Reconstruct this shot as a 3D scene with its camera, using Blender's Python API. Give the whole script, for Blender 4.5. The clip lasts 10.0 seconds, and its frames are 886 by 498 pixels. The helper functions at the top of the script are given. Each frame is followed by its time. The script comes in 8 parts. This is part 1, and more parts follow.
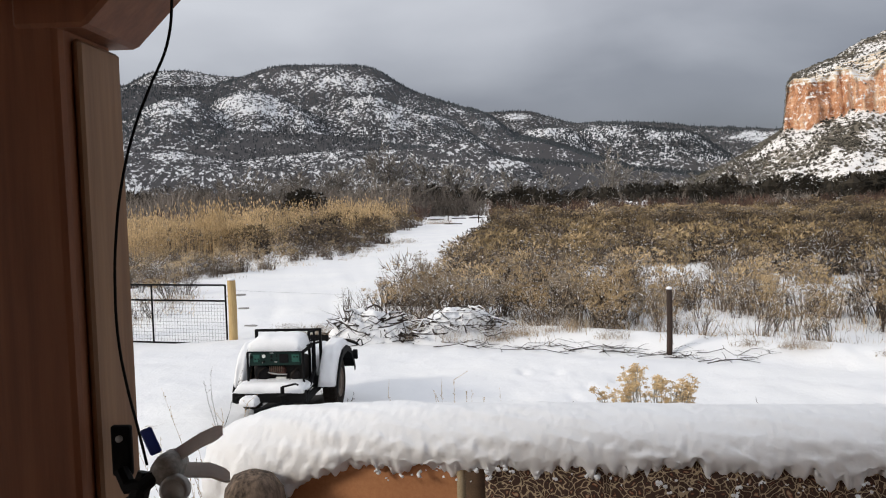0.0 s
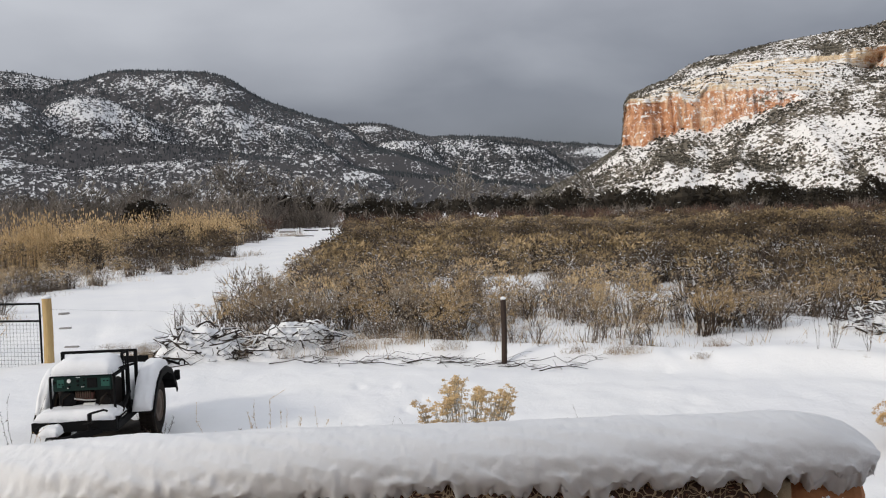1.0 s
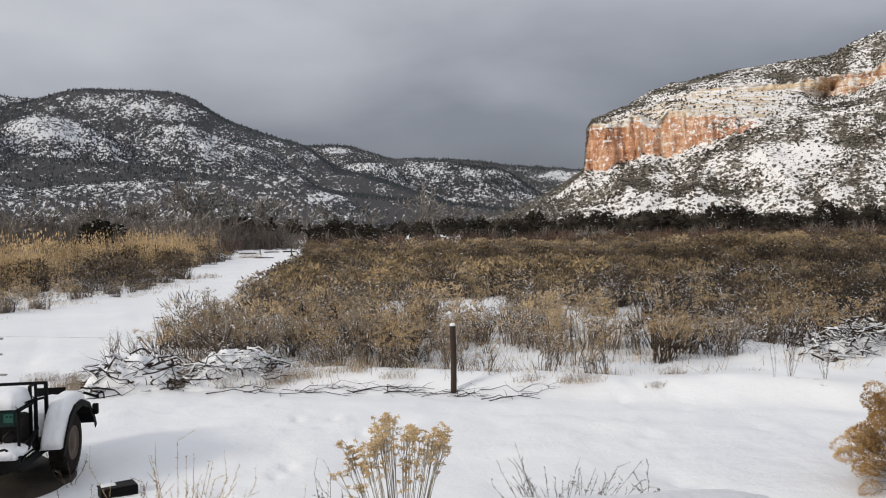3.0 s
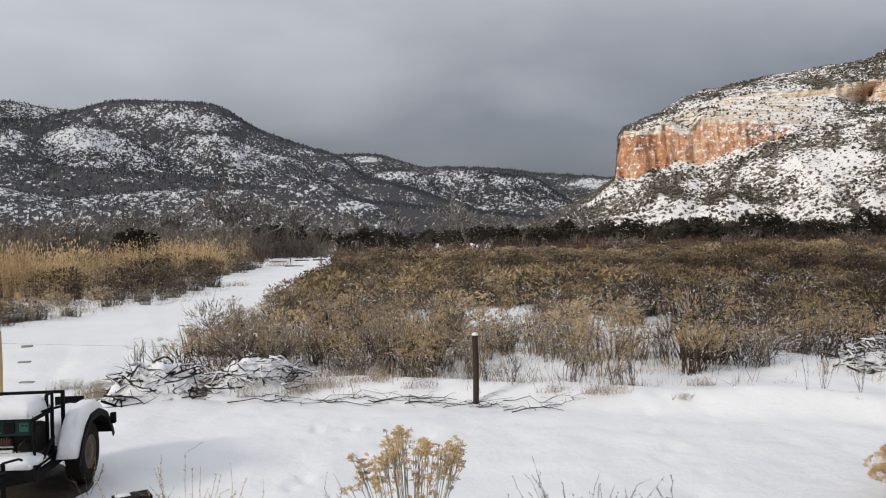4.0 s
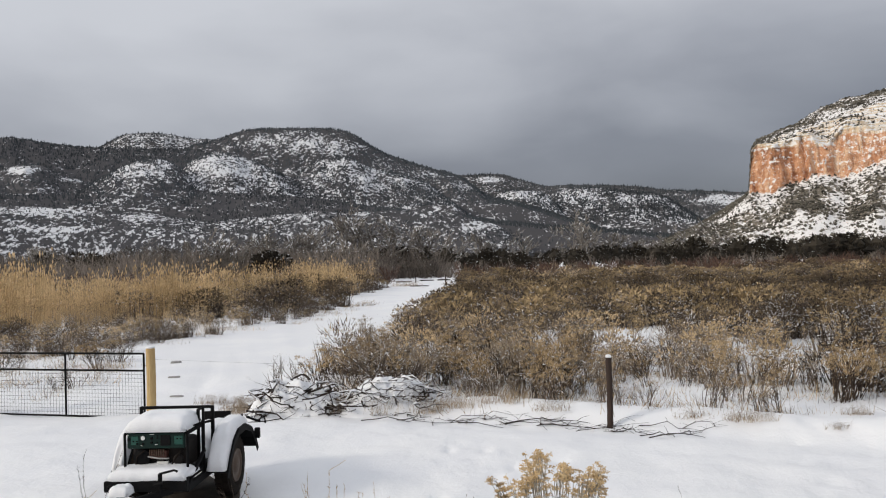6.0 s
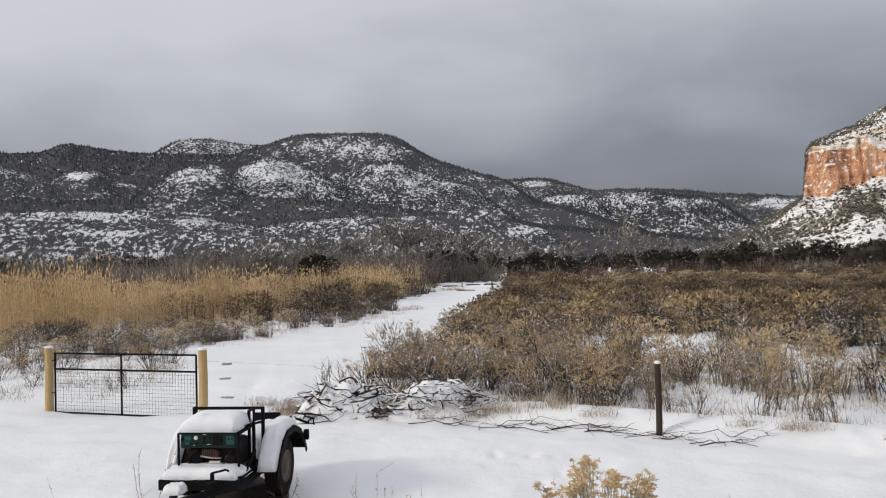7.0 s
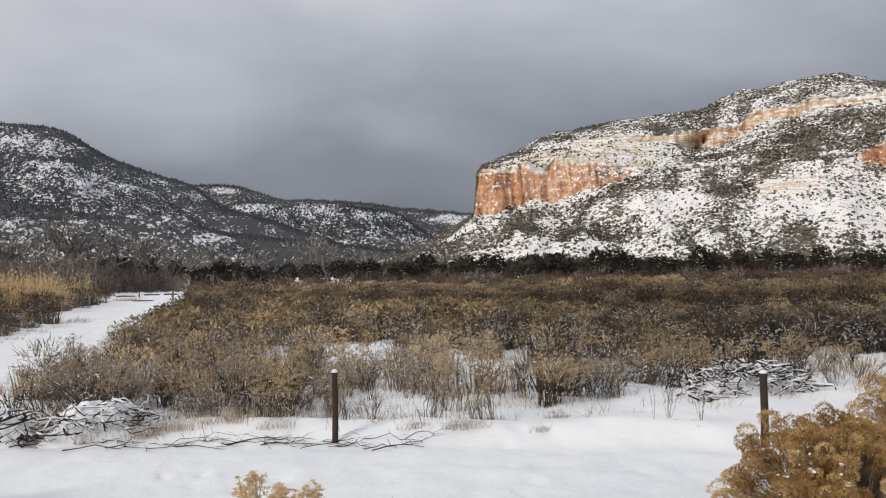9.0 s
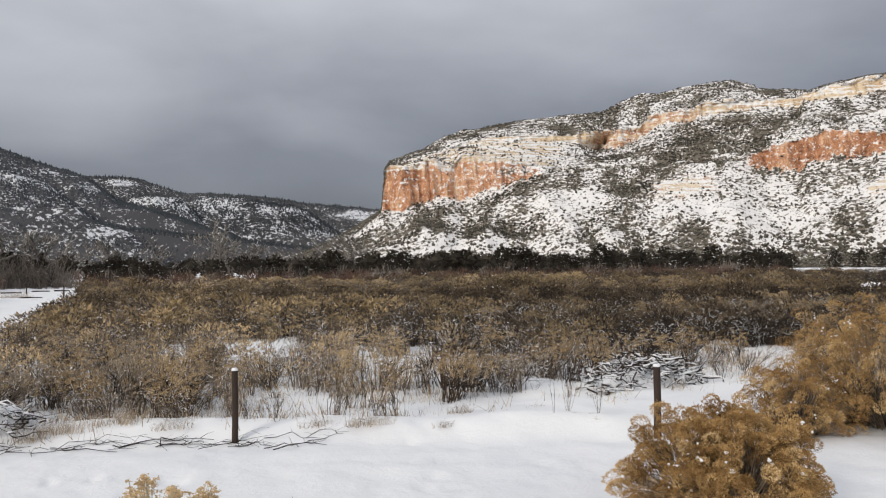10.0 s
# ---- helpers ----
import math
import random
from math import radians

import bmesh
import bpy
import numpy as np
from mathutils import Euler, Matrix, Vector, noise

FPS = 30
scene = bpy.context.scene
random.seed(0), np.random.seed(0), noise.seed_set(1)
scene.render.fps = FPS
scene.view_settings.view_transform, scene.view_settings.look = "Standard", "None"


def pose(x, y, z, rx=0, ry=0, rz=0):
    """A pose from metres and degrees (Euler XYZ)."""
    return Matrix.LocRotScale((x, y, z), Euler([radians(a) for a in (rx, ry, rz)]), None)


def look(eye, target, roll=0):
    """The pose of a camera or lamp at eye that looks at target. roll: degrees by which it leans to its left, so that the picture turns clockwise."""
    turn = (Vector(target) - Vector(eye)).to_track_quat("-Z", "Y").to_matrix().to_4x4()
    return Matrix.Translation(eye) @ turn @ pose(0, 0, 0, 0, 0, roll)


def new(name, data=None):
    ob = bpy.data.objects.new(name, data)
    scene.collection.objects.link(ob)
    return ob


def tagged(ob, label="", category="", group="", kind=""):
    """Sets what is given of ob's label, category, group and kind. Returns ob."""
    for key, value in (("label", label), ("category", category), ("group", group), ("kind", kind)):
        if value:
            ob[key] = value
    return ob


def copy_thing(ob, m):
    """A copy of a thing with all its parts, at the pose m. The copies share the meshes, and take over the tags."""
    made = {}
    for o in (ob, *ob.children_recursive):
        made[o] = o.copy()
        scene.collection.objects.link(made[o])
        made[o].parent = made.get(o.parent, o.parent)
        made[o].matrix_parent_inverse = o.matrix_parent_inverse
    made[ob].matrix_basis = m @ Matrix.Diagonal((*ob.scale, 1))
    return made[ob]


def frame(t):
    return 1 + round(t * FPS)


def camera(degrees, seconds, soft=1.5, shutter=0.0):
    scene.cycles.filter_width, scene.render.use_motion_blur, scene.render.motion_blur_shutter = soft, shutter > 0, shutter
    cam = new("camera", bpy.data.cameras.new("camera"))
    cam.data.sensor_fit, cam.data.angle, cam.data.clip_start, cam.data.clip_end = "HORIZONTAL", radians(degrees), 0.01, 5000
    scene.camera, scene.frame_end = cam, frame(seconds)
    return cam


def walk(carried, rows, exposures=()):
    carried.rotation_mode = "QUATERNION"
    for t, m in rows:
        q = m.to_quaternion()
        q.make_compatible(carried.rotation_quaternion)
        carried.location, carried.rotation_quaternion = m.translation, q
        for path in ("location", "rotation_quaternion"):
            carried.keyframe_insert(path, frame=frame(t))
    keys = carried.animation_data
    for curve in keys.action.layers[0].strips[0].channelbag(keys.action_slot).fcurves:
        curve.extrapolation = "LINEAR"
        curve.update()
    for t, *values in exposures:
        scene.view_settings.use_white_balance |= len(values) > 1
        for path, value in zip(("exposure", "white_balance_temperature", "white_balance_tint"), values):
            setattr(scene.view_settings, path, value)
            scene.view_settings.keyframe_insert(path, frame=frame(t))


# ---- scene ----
cam = camera(58.7, 10.0, soft=1.1)
PATH = [
    (0, (-0.056, 0.035, 2.94), (-0.136, 2.03, 2.816), -1.5),
    (0.5, (0.068, 0.11, 2.936), (0.218, 2.101, 2.819), -1.6),
    (1, (0.308, 0.195, 2.928), (0.593, 2.172, 2.825), -1.4),
    (1.5, (0.447, 0.287, 2.921), (0.82, 2.25, 2.835), -1.2),
    (2, (0.511, 0.445, 2.913), (0.918, 2.402, 2.843), -1.1),
    (2.5, (0.581, 0.595, 2.927), (0.984, 2.553, 2.869), -1.1),
    (4, (0.877, 0.874, 2.921), (1.177, 2.852, 2.895), -1.1),
    (4.5, (0.851, 0.912, 2.92), (1.136, 2.891, 2.911), -1.2),
    (5, (0.837, 0.954, 2.924), (1.07, 2.94, 2.932), -1.3),
    (5.5, (0.797, 0.913, 2.935), (0.922, 2.909, 2.957), -1.4),
    (6, (0.753, 0.934, 2.933), (0.744, 2.934, 2.964), -1.5),
    (6.2, (0.736, 0.929, 2.938), (0.68, 2.928, 2.972), -1.4),
    (6.75, (0.742, 0.913, 2.936), (0.604, 2.911, 2.978), -1.32),
    (7.3, (0.748, 0.896, 2.935), (0.678, 2.894, 2.983), -1.25),
    (7.5, (0.773, 0.925, 2.934), (0.773, 2.924, 2.984), -1.13),
    (8, (0.812, 0.906, 2.931), (1.038, 2.892, 2.984), -0.91),
    (8.5, (0.86, 0.944, 2.936), (1.318, 2.889, 2.992), -0.9),
    (9, (0.904, 0.985, 2.934), (1.546, 2.878, 2.989), -0.82),
    (9.5, (0.935, 0.987, 2.93), (1.719, 2.827, 2.98), -0.72),
    (10, (0.948, 0.984, 2.934), (1.808, 2.789, 2.977), -0.61),
]
walk(cam, [(t, look(eye, target, roll)) for t, eye, target, roll in PATH],
     exposures=((0.0, 0.20), (0.5, 0.07), (1.0, 0.0), (10.0, 0.0)))

# ---- light ----
SUN_AZ, SUN_EL = -115.0, 24.0  # degrees from straight ahead (to the right), and above the horizon


def link(nt, a, out, b, inp):
    nt.links.new(a.outputs[out], b.inputs[inp])


def node(nt, kind, **values):
    n = nt.nodes.new(kind)
    for key, value in values.items():
        if key in n.inputs:
            n.inputs[key].default_value = value
    return n


def ramp(nt, stops, interpolation="LINEAR"):
    n = nt.nodes.new("ShaderNodeValToRGB")
    n.color_ramp.interpolation = interpolation
    while len(n.color_ramp.elements) < len(stops):
        n.color_ramp.elements.new(0.5)
    for e, (p, c) in zip(n.color_ramp.elements, stops):
        e.position = p
        e.color = (*c, 1) if len(c) == 3 else c
    return n


def math_node(nt, op, a=None, b=None):
    n = nt.nodes.new("ShaderNodeMath")
    n.operation = op
    for k, v in enumerate((a, b)):
        if v is not None:
            n.inputs[k].default_value = v
    return n


def mix_color(nt, blend="MIX"):
    n = nt.nodes.new("ShaderNodeMix")
    n.data_type, n.blend_type = "RGBA", blend
    return n  # factor 0, colours 6 and 7, result 2


world = bpy.data.worlds.new("overcast_sky")
scene.world = world
world.use_nodes = True
nt = world.node_tree
nt.nodes.clear()
w_out = nt.nodes.new("ShaderNodeOutputWorld")
w_bg = node(nt, "ShaderNodeBackground", Strength=1.0)
w_sky = nt.nodes.new("ShaderNodeTexSky")
w_sky.sky_type, w_sky.sun_disc = "NISHITA", False
w_sky.sun_elevation, w_sky.sun_rotation = radians(SUN_EL), radians(SUN_AZ)
w_dim = mix_color(nt, "MULTIPLY")
w_dim.inputs[0].default_value = 1.0
w_dim.inputs[7].default_value = (0.1, 0.1, 0.1, 1)
link(nt, w_sky, 0, w_dim, 6)
w_co = nt.nodes.new("ShaderNodeTexCoord")
w_sep = nt.nodes.new("ShaderNodeSeparateXYZ")
link(nt, w_co, "Generated", w_sep, 0)
# cloud deck: dark towards the horizon and to the right, bright overhead and to the left
w_lift = math_node(nt, "MULTIPLY", None, -0.115)
link(nt, w_sep, 0, w_lift, 0)
w_sum = math_node(nt, "ADD")
link(nt, w_sep, 2, w_sum, 0)
link(nt, w_lift, 0, w_sum, 1)
w_map = nt.nodes.new("ShaderNodeMapping")
w_map.inputs["Scale"].default_value = (1.5, 1.5, 3.6)
w_map.inputs["Rotation"].default_value = (0.0, 0.14, 0.0)
link(nt, w_co, "Generated", w_map, 0)
w_noise = node(nt, "ShaderNodeTexNoise", Scale=1.9, Detail=5.0, Roughness=0.45, Distortion=0.15)
link(nt, w_map, 0, w_noise, "Vector")
w_off = math_node(nt, "SUBTRACT", None, 0.5)
link(nt, w_noise, 0, w_off, 0)
w_amp = math_node(nt, "MULTIPLY", None, 0.30)
link(nt, w_off, 0, w_amp, 0)
w_val = math_node(nt, "ADD")
link(nt, w_sum, 0, w_val, 0)
link(nt, w_amp, 0, w_val, 1)
w_ramp = ramp(nt, [(0.0, (0.15, 0.161, 0.192)), (0.10, (0.235, 0.248, 0.288)), (0.20, (0.40, 0.416, 0.462)),
                   (0.32, (0.61, 0.627, 0.672)), (0.60, (0.73, 0.75, 0.80)), (1.0, (0.79, 0.815, 0.87))])
link(nt, w_val, 0, w_ramp, 0)
w_mix = mix_color(nt)
w_mix.inputs[0].default_value = 0.93
link(nt, w_dim, 2, w_mix, 6)
link(nt, w_ramp, 0, w_mix, 7)
link(nt, w_mix, 2, w_bg, 0)
link(nt, w_bg, 0, w_out, 0)

sun = new("sun", bpy.data.lights.new("sun", "SUN"))
sun.data.energy, sun.data.angle, sun.data.color = 1.88, radians(14.0), (1.0, 0.90, 0.76)
sun_dir = Vector((math.sin(radians(SUN_AZ)) * math.cos(radians(SUN_EL)), math.cos(radians(SUN_AZ)) * math.cos(radians(SUN_EL)), math.sin(radians(SUN_EL))))
sun.matrix_world = look(sun_dir * 50, (0, 0, 0))

# ---- materials ----
def material(name):
    m = bpy.data.materials.new(name)
    m.use_nodes = True
    t = m.node_tree
    return m, t, t.nodes["Principled BSDF"]


def noise_tex(t, scale, detail=4.0, rough=0.55, coord="Object", stretch=(1, 1, 1)):
    co = t.nodes.new("ShaderNodeTexCoord")
    mp = t.nodes.new("ShaderNodeMapping")
    mp.inputs["Scale"].default_value = stretch
    link(t, co, coord, mp, 0)
    n = node(t, "ShaderNodeTexNoise", Scale=scale, Detail=detail, Roughness=rough)
    link(t, mp, 0, n, "Vector")
    return n


def bump(t, src, out, bsdf, strength=0.3, distance=0.02):
    b = node(t, "ShaderNodeBump", Strength=strength, Distance=distance)
    link(t, src, out, b, "Height")
    link(t, b, 0, bsdf, "Normal")
    return b


def grainy(name, dark, light, scale, rough=0.8, fine=60.0, bump_strength=0.3, bump_distance=0.01, metal=0.0, stretch=(1, 1, 1), lo=0.3, hi=0.7, random_tint=0.0, spec=0.4):
    """A surface of two tones with large patches and fine grain."""
    m, t, b = material(name)
    n1 = noise_tex(t, scale, 5, 0.6, stretch=stretch)
    n2 = noise_tex(t, fine, 4, 0.65, stretch=stretch)
    add = math_node(t, "ADD")
    half = math_node(t, "MULTIPLY", None, 0.5)
    link(t, n1, 0, add, 0)
    link(t, n2, 0, add, 1)
    link(t, add, 0, half, 0)
    r = ramp(t, [(lo, dark), (hi, light)])
    link(t, half, 0, r, 0)
    last, out = r, 0
    if random_tint:
        info = t.nodes.new("ShaderNodeObjectInfo")
        mr = node(t, "ShaderNodeMapRange")
        mr.inputs["To Min"].default_value, mr.inputs["To Max"].default_value = 1 - random_tint, 1 + random_tint
        link(t, info, "Random", mr, 0)
        hs = node(t, "ShaderNodeHueSaturation")
        link(t, mr, 0, hs, "Value")
        link(t, r, 0, hs, "Color")
        last = hs
    link(t, last, out, b, "Base Color")
    b.inputs["Roughness"].default_value, b.inputs["Metallic"].default_value = rough, metal
    b.inputs["Specular IOR Level"].default_value = spec
    if bump_strength:
        bump(t, n2, 0, b, bump_strength, bump_distance)
    return m


def island_tint(name, dark, light, rough=0.85, spread=0.35, patch=0.25):
    """For heaps of small pieces: each piece has its own tone, and the tone drifts over the ground."""
    m, t, b = material(name)
    geo = t.nodes.new("ShaderNodeNewGeometry")
    n = noise_tex(t, patch, 3, 0.5)
    mr = node(t, "ShaderNodeMapRange")
    mr.inputs["From Min"].default_value, mr.inputs["From Max"].default_value = 0.3, 0.7
    mr.inputs["To Min"].default_value, mr.inputs["To Max"].default_value = -spread, 1 - spread
    link(t, n, 0, mr, 0)
    mul = math_node(t, "MULTIPLY", None, 2 * spread)
    link(t, geo, "Random Per Island", mul, 0)
    info = t.nodes.new("ShaderNodeObjectInfo")
    own = math_node(t, "MULTIPLY_ADD", None, 0.30)
    own.inputs[2].default_value = -0.15
    link(t, info, "Random", own, 0)
    tone = math_node(t, "ADD")
    link(t, mr, 0, tone, 0)
    link(t, own, 0, tone, 1)
    add = math_node(t, "ADD")
    link(t, tone, 0, add, 0)
    link(t, mul, 0, add, 1)
    r = ramp(t, [(0.0, dark), (1.0, light)])
    link(t, add, 0, r, 0)
    link(t, r, 0, b, "Base Color")
    b.inputs["Roughness"].default_value = rough
    b.inputs["Specular IOR Level"].default_value = 0.15
    return m


def brush_tint(name, stops, own=0.30):
    """For fields of plants: each plant has its own tone, and each leaf or twig strays from it."""
    m, t, b = material(name)
    geo = t.nodes.new("ShaderNodeNewGeometry")
    tone = t.nodes.new("ShaderNodeAttribute")
    tone.attribute_name = "tone"
    stray = math_node(t, "MULTIPLY_ADD", None, own)
    stray.inputs[2].default_value = -0.5 * own
    link(t, geo, "Random Per Island", stray, 0)
    add = math_node(t, "ADD")
    link(t, tone, "Fac", add, 0)
    link(t, stray, 0, add, 1)
    r = ramp(t, stops)
    link(t, add, 0, r, 0)
    link(t, r, 0, b, "Base Color")
    b.inputs["Roughness"].default_value = 0.85
    b.inputs["Specular IOR Level"].default_value = 0.15
    return m


def snow_material(name, scale=1.0, bump_strength=0.35, bump_distance=0.03, tint=(0.80, 0.81, 0.83)):
    m, t, b = material(name)
    n1 = noise_tex(t, 1.3 * scale, 6, 0.6)
    n2 = noise_tex(t, 22 * scale, 5, 0.7)
    r = ramp(t, [(0.3, tuple(c * 0.95 for c in tint)), (0.7, tuple(min(c * 1.05, 0.9) for c in tint))])
    link(t, n1, 0, r, 0)
    link(t, r, 0, b, "Base Color")
    add = math_node(t, "MULTIPLY_ADD", None, 0.25)
    link(t, n2, 0, add, 0)
    link(t, n1, 0, add, 2)
    bump(t, add, 0, b, bump_strength, bump_distance)
    b.inputs["Roughness"].default_value = 0.55
    b.inputs["Specular IOR Level"].default_value = 0.25
    return m


M_SNOW_FLUFF = snow_material("fluffy_snow", 3.0, 0.45, 0.02, (0.79, 0.80, 0.82))


def ground_material():
    """Snow with thin places where dry grass and soil show."""
    m, t, b = material("snowy_ground")
    n1 = noise_tex(t, 0.35, 5, 0.6)
    n2 = noise_tex(t, 5.0, 5, 0.7)
    n3 = noise_tex(t, 0.02, 3, 0.5)
    mix = math_node(t, "MULTIPLY_ADD", None, 0.35)
    link(t, n2, 0, mix, 0)
    link(t, n1, 0, mix, 2)
    r = ramp(t, [(0.86, (0.0, 0.0, 0.0)), (0.93, (1, 1, 1))])
    link(t, mix, 0, r, 0)
    tone = ramp(t, [(0.3, (0.76, 0.77, 0.80)), (0.7, (0.84, 0.845, 0.85))])
    link(t, n1, 0, tone, 0)
    c = mix_color(t)
    c.inputs[7].default_value = (0.22, 0.16, 0.10, 1)
    link(t, r, 0, c, 0)
    link(t, tone, 0, c, 6)
    link(t, c, 2, b, "Base Color")
    n4 = noise_tex(t, 16.0, 5, 0.7)
    fine = math_node(t, "MULTIPLY_ADD", None, 0.12)
    link(t, n4, 0, fine, 0)
    link(t, mix, 0, fine, 2)
    bump(t, fine, 0, b, 0.6, 0.10)
    b.inputs["Roughness"].default_value = 0.6
    b.inputs["Specular IOR Level"].default_value = 0.2
    return m


def slope_material(name, soil, rock_low, rock_high, snow_amount, patch, fine, steep=(0.1, 0.3), strata=0.02, streak=0.05, ledge=0.18, stretch=(1, 0.7, 1.0), mix=2.5, edge=0.06, grow=0.52):
    """Snow and soil on gentle ground, banded rock on steep faces."""
    m, t, b = material(name)
    geo = t.nodes.new("ShaderNodeNewGeometry")
    sep = t.nodes.new("ShaderNodeSeparateXYZ")
    link(t, geo, "True Normal", sep, 0)
    up = math_node(t, "ABSOLUTE")
    link(t, sep, 2, up, 0)
    # rock: thin level beds and vertical streaks
    beds = noise_tex(t, strata, 6, 0.7, stretch=(0.6, 0.6, 2.0))
    streaks = noise_tex(t, streak, 5, 0.7, stretch=(0.8, 0.8, 0.5))
    rmix = math_node(t, "ADD")
    link(t, beds, 0, rmix, 0)
    link(t, streaks, 0, rmix, 1)
    rhalf = math_node(t, "MULTIPLY", None, 0.5)
    link(t, rmix, 0, rhalf, 0)
    red = ramp(t, [(0.40, tuple(c * 0.42 for c in rock_low)), (0.49, rock_low), (0.60, rock_high)])
    link(t, rhalf, 0, red, 0)
    # snow and soil
    n1 = noise_tex(t, patch, 6, 0.65, stretch=stretch)
    n2 = noise_tex(t, fine, 5, 0.7, stretch=stretch)
    s0 = math_node(t, "MULTIPLY_ADD", None, mix)
    link(t, n2, 0, s0, 0)
    link(t, n1, 0, s0, 2)
    # cover darkens the slope: low growth, with hillside shade painted in
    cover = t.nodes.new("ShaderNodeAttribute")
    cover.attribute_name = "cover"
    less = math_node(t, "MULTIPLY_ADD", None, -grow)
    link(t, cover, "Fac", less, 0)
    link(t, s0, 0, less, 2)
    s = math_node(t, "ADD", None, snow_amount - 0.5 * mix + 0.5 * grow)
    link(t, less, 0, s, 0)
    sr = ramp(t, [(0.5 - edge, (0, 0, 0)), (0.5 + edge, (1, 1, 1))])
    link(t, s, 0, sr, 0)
    sc = mix_color(t)
    sc.inputs[6].default_value = (*soil, 1)
    # snow greyed, for thin cover and for haze
    sc.inputs[7].default_value = (0.66, 0.67, 0.69, 1)
    link(t, sr, 0, sc, 0)
    # steepness, roughened so that ledges hold snow
    wob = math_node(t, "MULTIPLY_ADD", None, ledge)
    link(t, beds, 0, wob, 0)
    link(t, up, 0, wob, 2)
    st = ramp(t, [(steep[0] + ledge * 0.4, (0, 0, 0)), (steep[1] + ledge * 0.5, (1, 1, 1))])
    link(t, wob, 0, st, 0)
    c = mix_color(t)
    link(t, st, 0, c, 0)
    link(t, red, 0, c, 6)
    link(t, sc, 2, c, 7)
    link(t, c, 2, b, "Base Color")
    bump(t, rhalf, 0, b, 0.5, 2.0)
    b.inputs["Roughness"].default_value = 0.9
    b.inputs["Specular IOR Level"].default_value = 0.1
    return m


def mesa_material():
    """Red and cream sandstone with snow on its ledges, and snowy scree with low growth.
    The sheet's marks give the growth, the bare rock and the cream beds."""
    m, t, b = material("red_sandstone_and_snow")
    marks = t.nodes.new("ShaderNodeAttribute")
    marks.attribute_name = "cover"
    sep = t.nodes.new("ShaderNodeSeparateColor")
    link(t, marks, "Color", sep, 0)
    beds = noise_tex(t, 1.0, 5, 0.65, stretch=(0.014, 0.014, 0.34))
    streaks = noise_tex(t, 1.0, 5, 0.7, stretch=(0.20, 0.20, 0.025))
    grit = noise_tex(t, 0.55, 5, 0.7)

    def weigh(parts):
        last = None
        for src, f in parts:
            q = math_node(t, "MULTIPLY_ADD", None, f)
            link(t, src[0], src[1], q, 0)
            q.inputs[2].default_value = 0.0
            if last:
                link(t, last, 0, q, 2)
            last = q
        return last

    panels = noise_tex(t, 1.0, 3, 0.6, stretch=(0.045, 0.045, 0.010))
    tone = weigh([((beds, 0), 0.14), ((streaks, 0), 0.32), ((grit, 0), 0.22), ((panels, 0), 0.32)])
    red = ramp(t, [(0.40, (0.12, 0.054, 0.034)), (0.455, (0.39, 0.185, 0.100)), (0.51, (0.55, 0.285, 0.160)), (0.585, (0.72, 0.52, 0.36))])
    cream = ramp(t, [(0.37, (0.26, 0.17, 0.10)), (0.45, (0.58, 0.43, 0.27)), (0.55, (0.72, 0.60, 0.44))])
    link(t, tone, 0, red, 0)
    link(t, tone, 0, cream, 0)
    # the colours meet along an uneven line
    blend = weigh([((sep, 2), 1.0), ((beds, 0), 0.9), ((streaks, 0), 0.5)])
    meet = ramp(t, [(0.92, (0, 0, 0)), (1.30, (1, 1, 1))])
    half = math_node(t, "MULTIPLY", None, 0.7)
    link(t, blend, 0, half, 0)
    meet.color_ramp.elements[0].position, meet.color_ramp.elements[1].position = 0.68, 0.90
    link(t, half, 0, meet, 0)
    whole = mix_color(t)
    link(t, meet, 0, whole, 0)
    link(t, red, 0, whole, 6)
    link(t, cream, 0, whole, 7)
    # narrow upright cracks
    split = math_node(t, "SUBTRACT", None, 0.5)
    link(t, streaks, 0, split, 0)
    near = math_node(t, "ABSOLUTE")
    link(t, split, 0, near, 0)
    crack = ramp(t, [(0.006, (0.6, 0.6, 0.6)), (0.016, (0, 0, 0))])
    link(t, near, 0, crack, 0)
    rock = mix_color(t)
    link(t, crack, 0, rock, 0)
    link(t, whole, 2, rock, 6)
    rock.inputs[7].default_value = (0.10, 0.055, 0.04, 1)
    # snow caught on narrow ledges, most among the cream beds
    ledge = noise_tex(t, 0.26, 8, 0.75, stretch=(0.8, 0.8, 1.1))
    shelf = noise_tex(t, 1.0, 4, 0.6, stretch=(0.03, 0.03, 0.50))
    low_shelf = math_node(t, "SUBTRACT", None, 0.5)
    link(t, shelf, 0, low_shelf, 0)
    lines = math_node(t, "MULTIPLY")
    link(t, low_shelf, 0, lines, 0)
    link(t, sep, 2, lines, 1)
    caught = weigh([((ledge, 0), 1.0), ((sep, 2), 0.065), ((lines, 0), 1.3)])
    held = ramp(t, [(0.560, (0, 0, 0)), (0.58, (1, 1, 1))])
    link(t, caught, 0, held, 0)
    face = mix_color(t)
    face.inputs[7].default_value = (0.80, 0.79, 0.78, 1)
    link(t, held, 0, face, 0)
    link(t, rock, 2, face, 6)
    # snow and soil of the slopes; the snow's warm tint paints sunlight
    n1 = noise_tex(t, 0.03, 6, 0.65, stretch=(0.8, 0.8, 1))
    n2 = noise_tex(t, 0.42, 5, 0.7, stretch=(0.8, 0.8, 1))
    lie = weigh([((n1, 0), 0.6), ((n2, 0), 1.5), ((sep, 0), -0.62)])
    cover = ramp(t, [(0.845, (0, 0, 0)), (0.88, (1, 1, 1))])
    link(t, lie, 0, cover, 0)
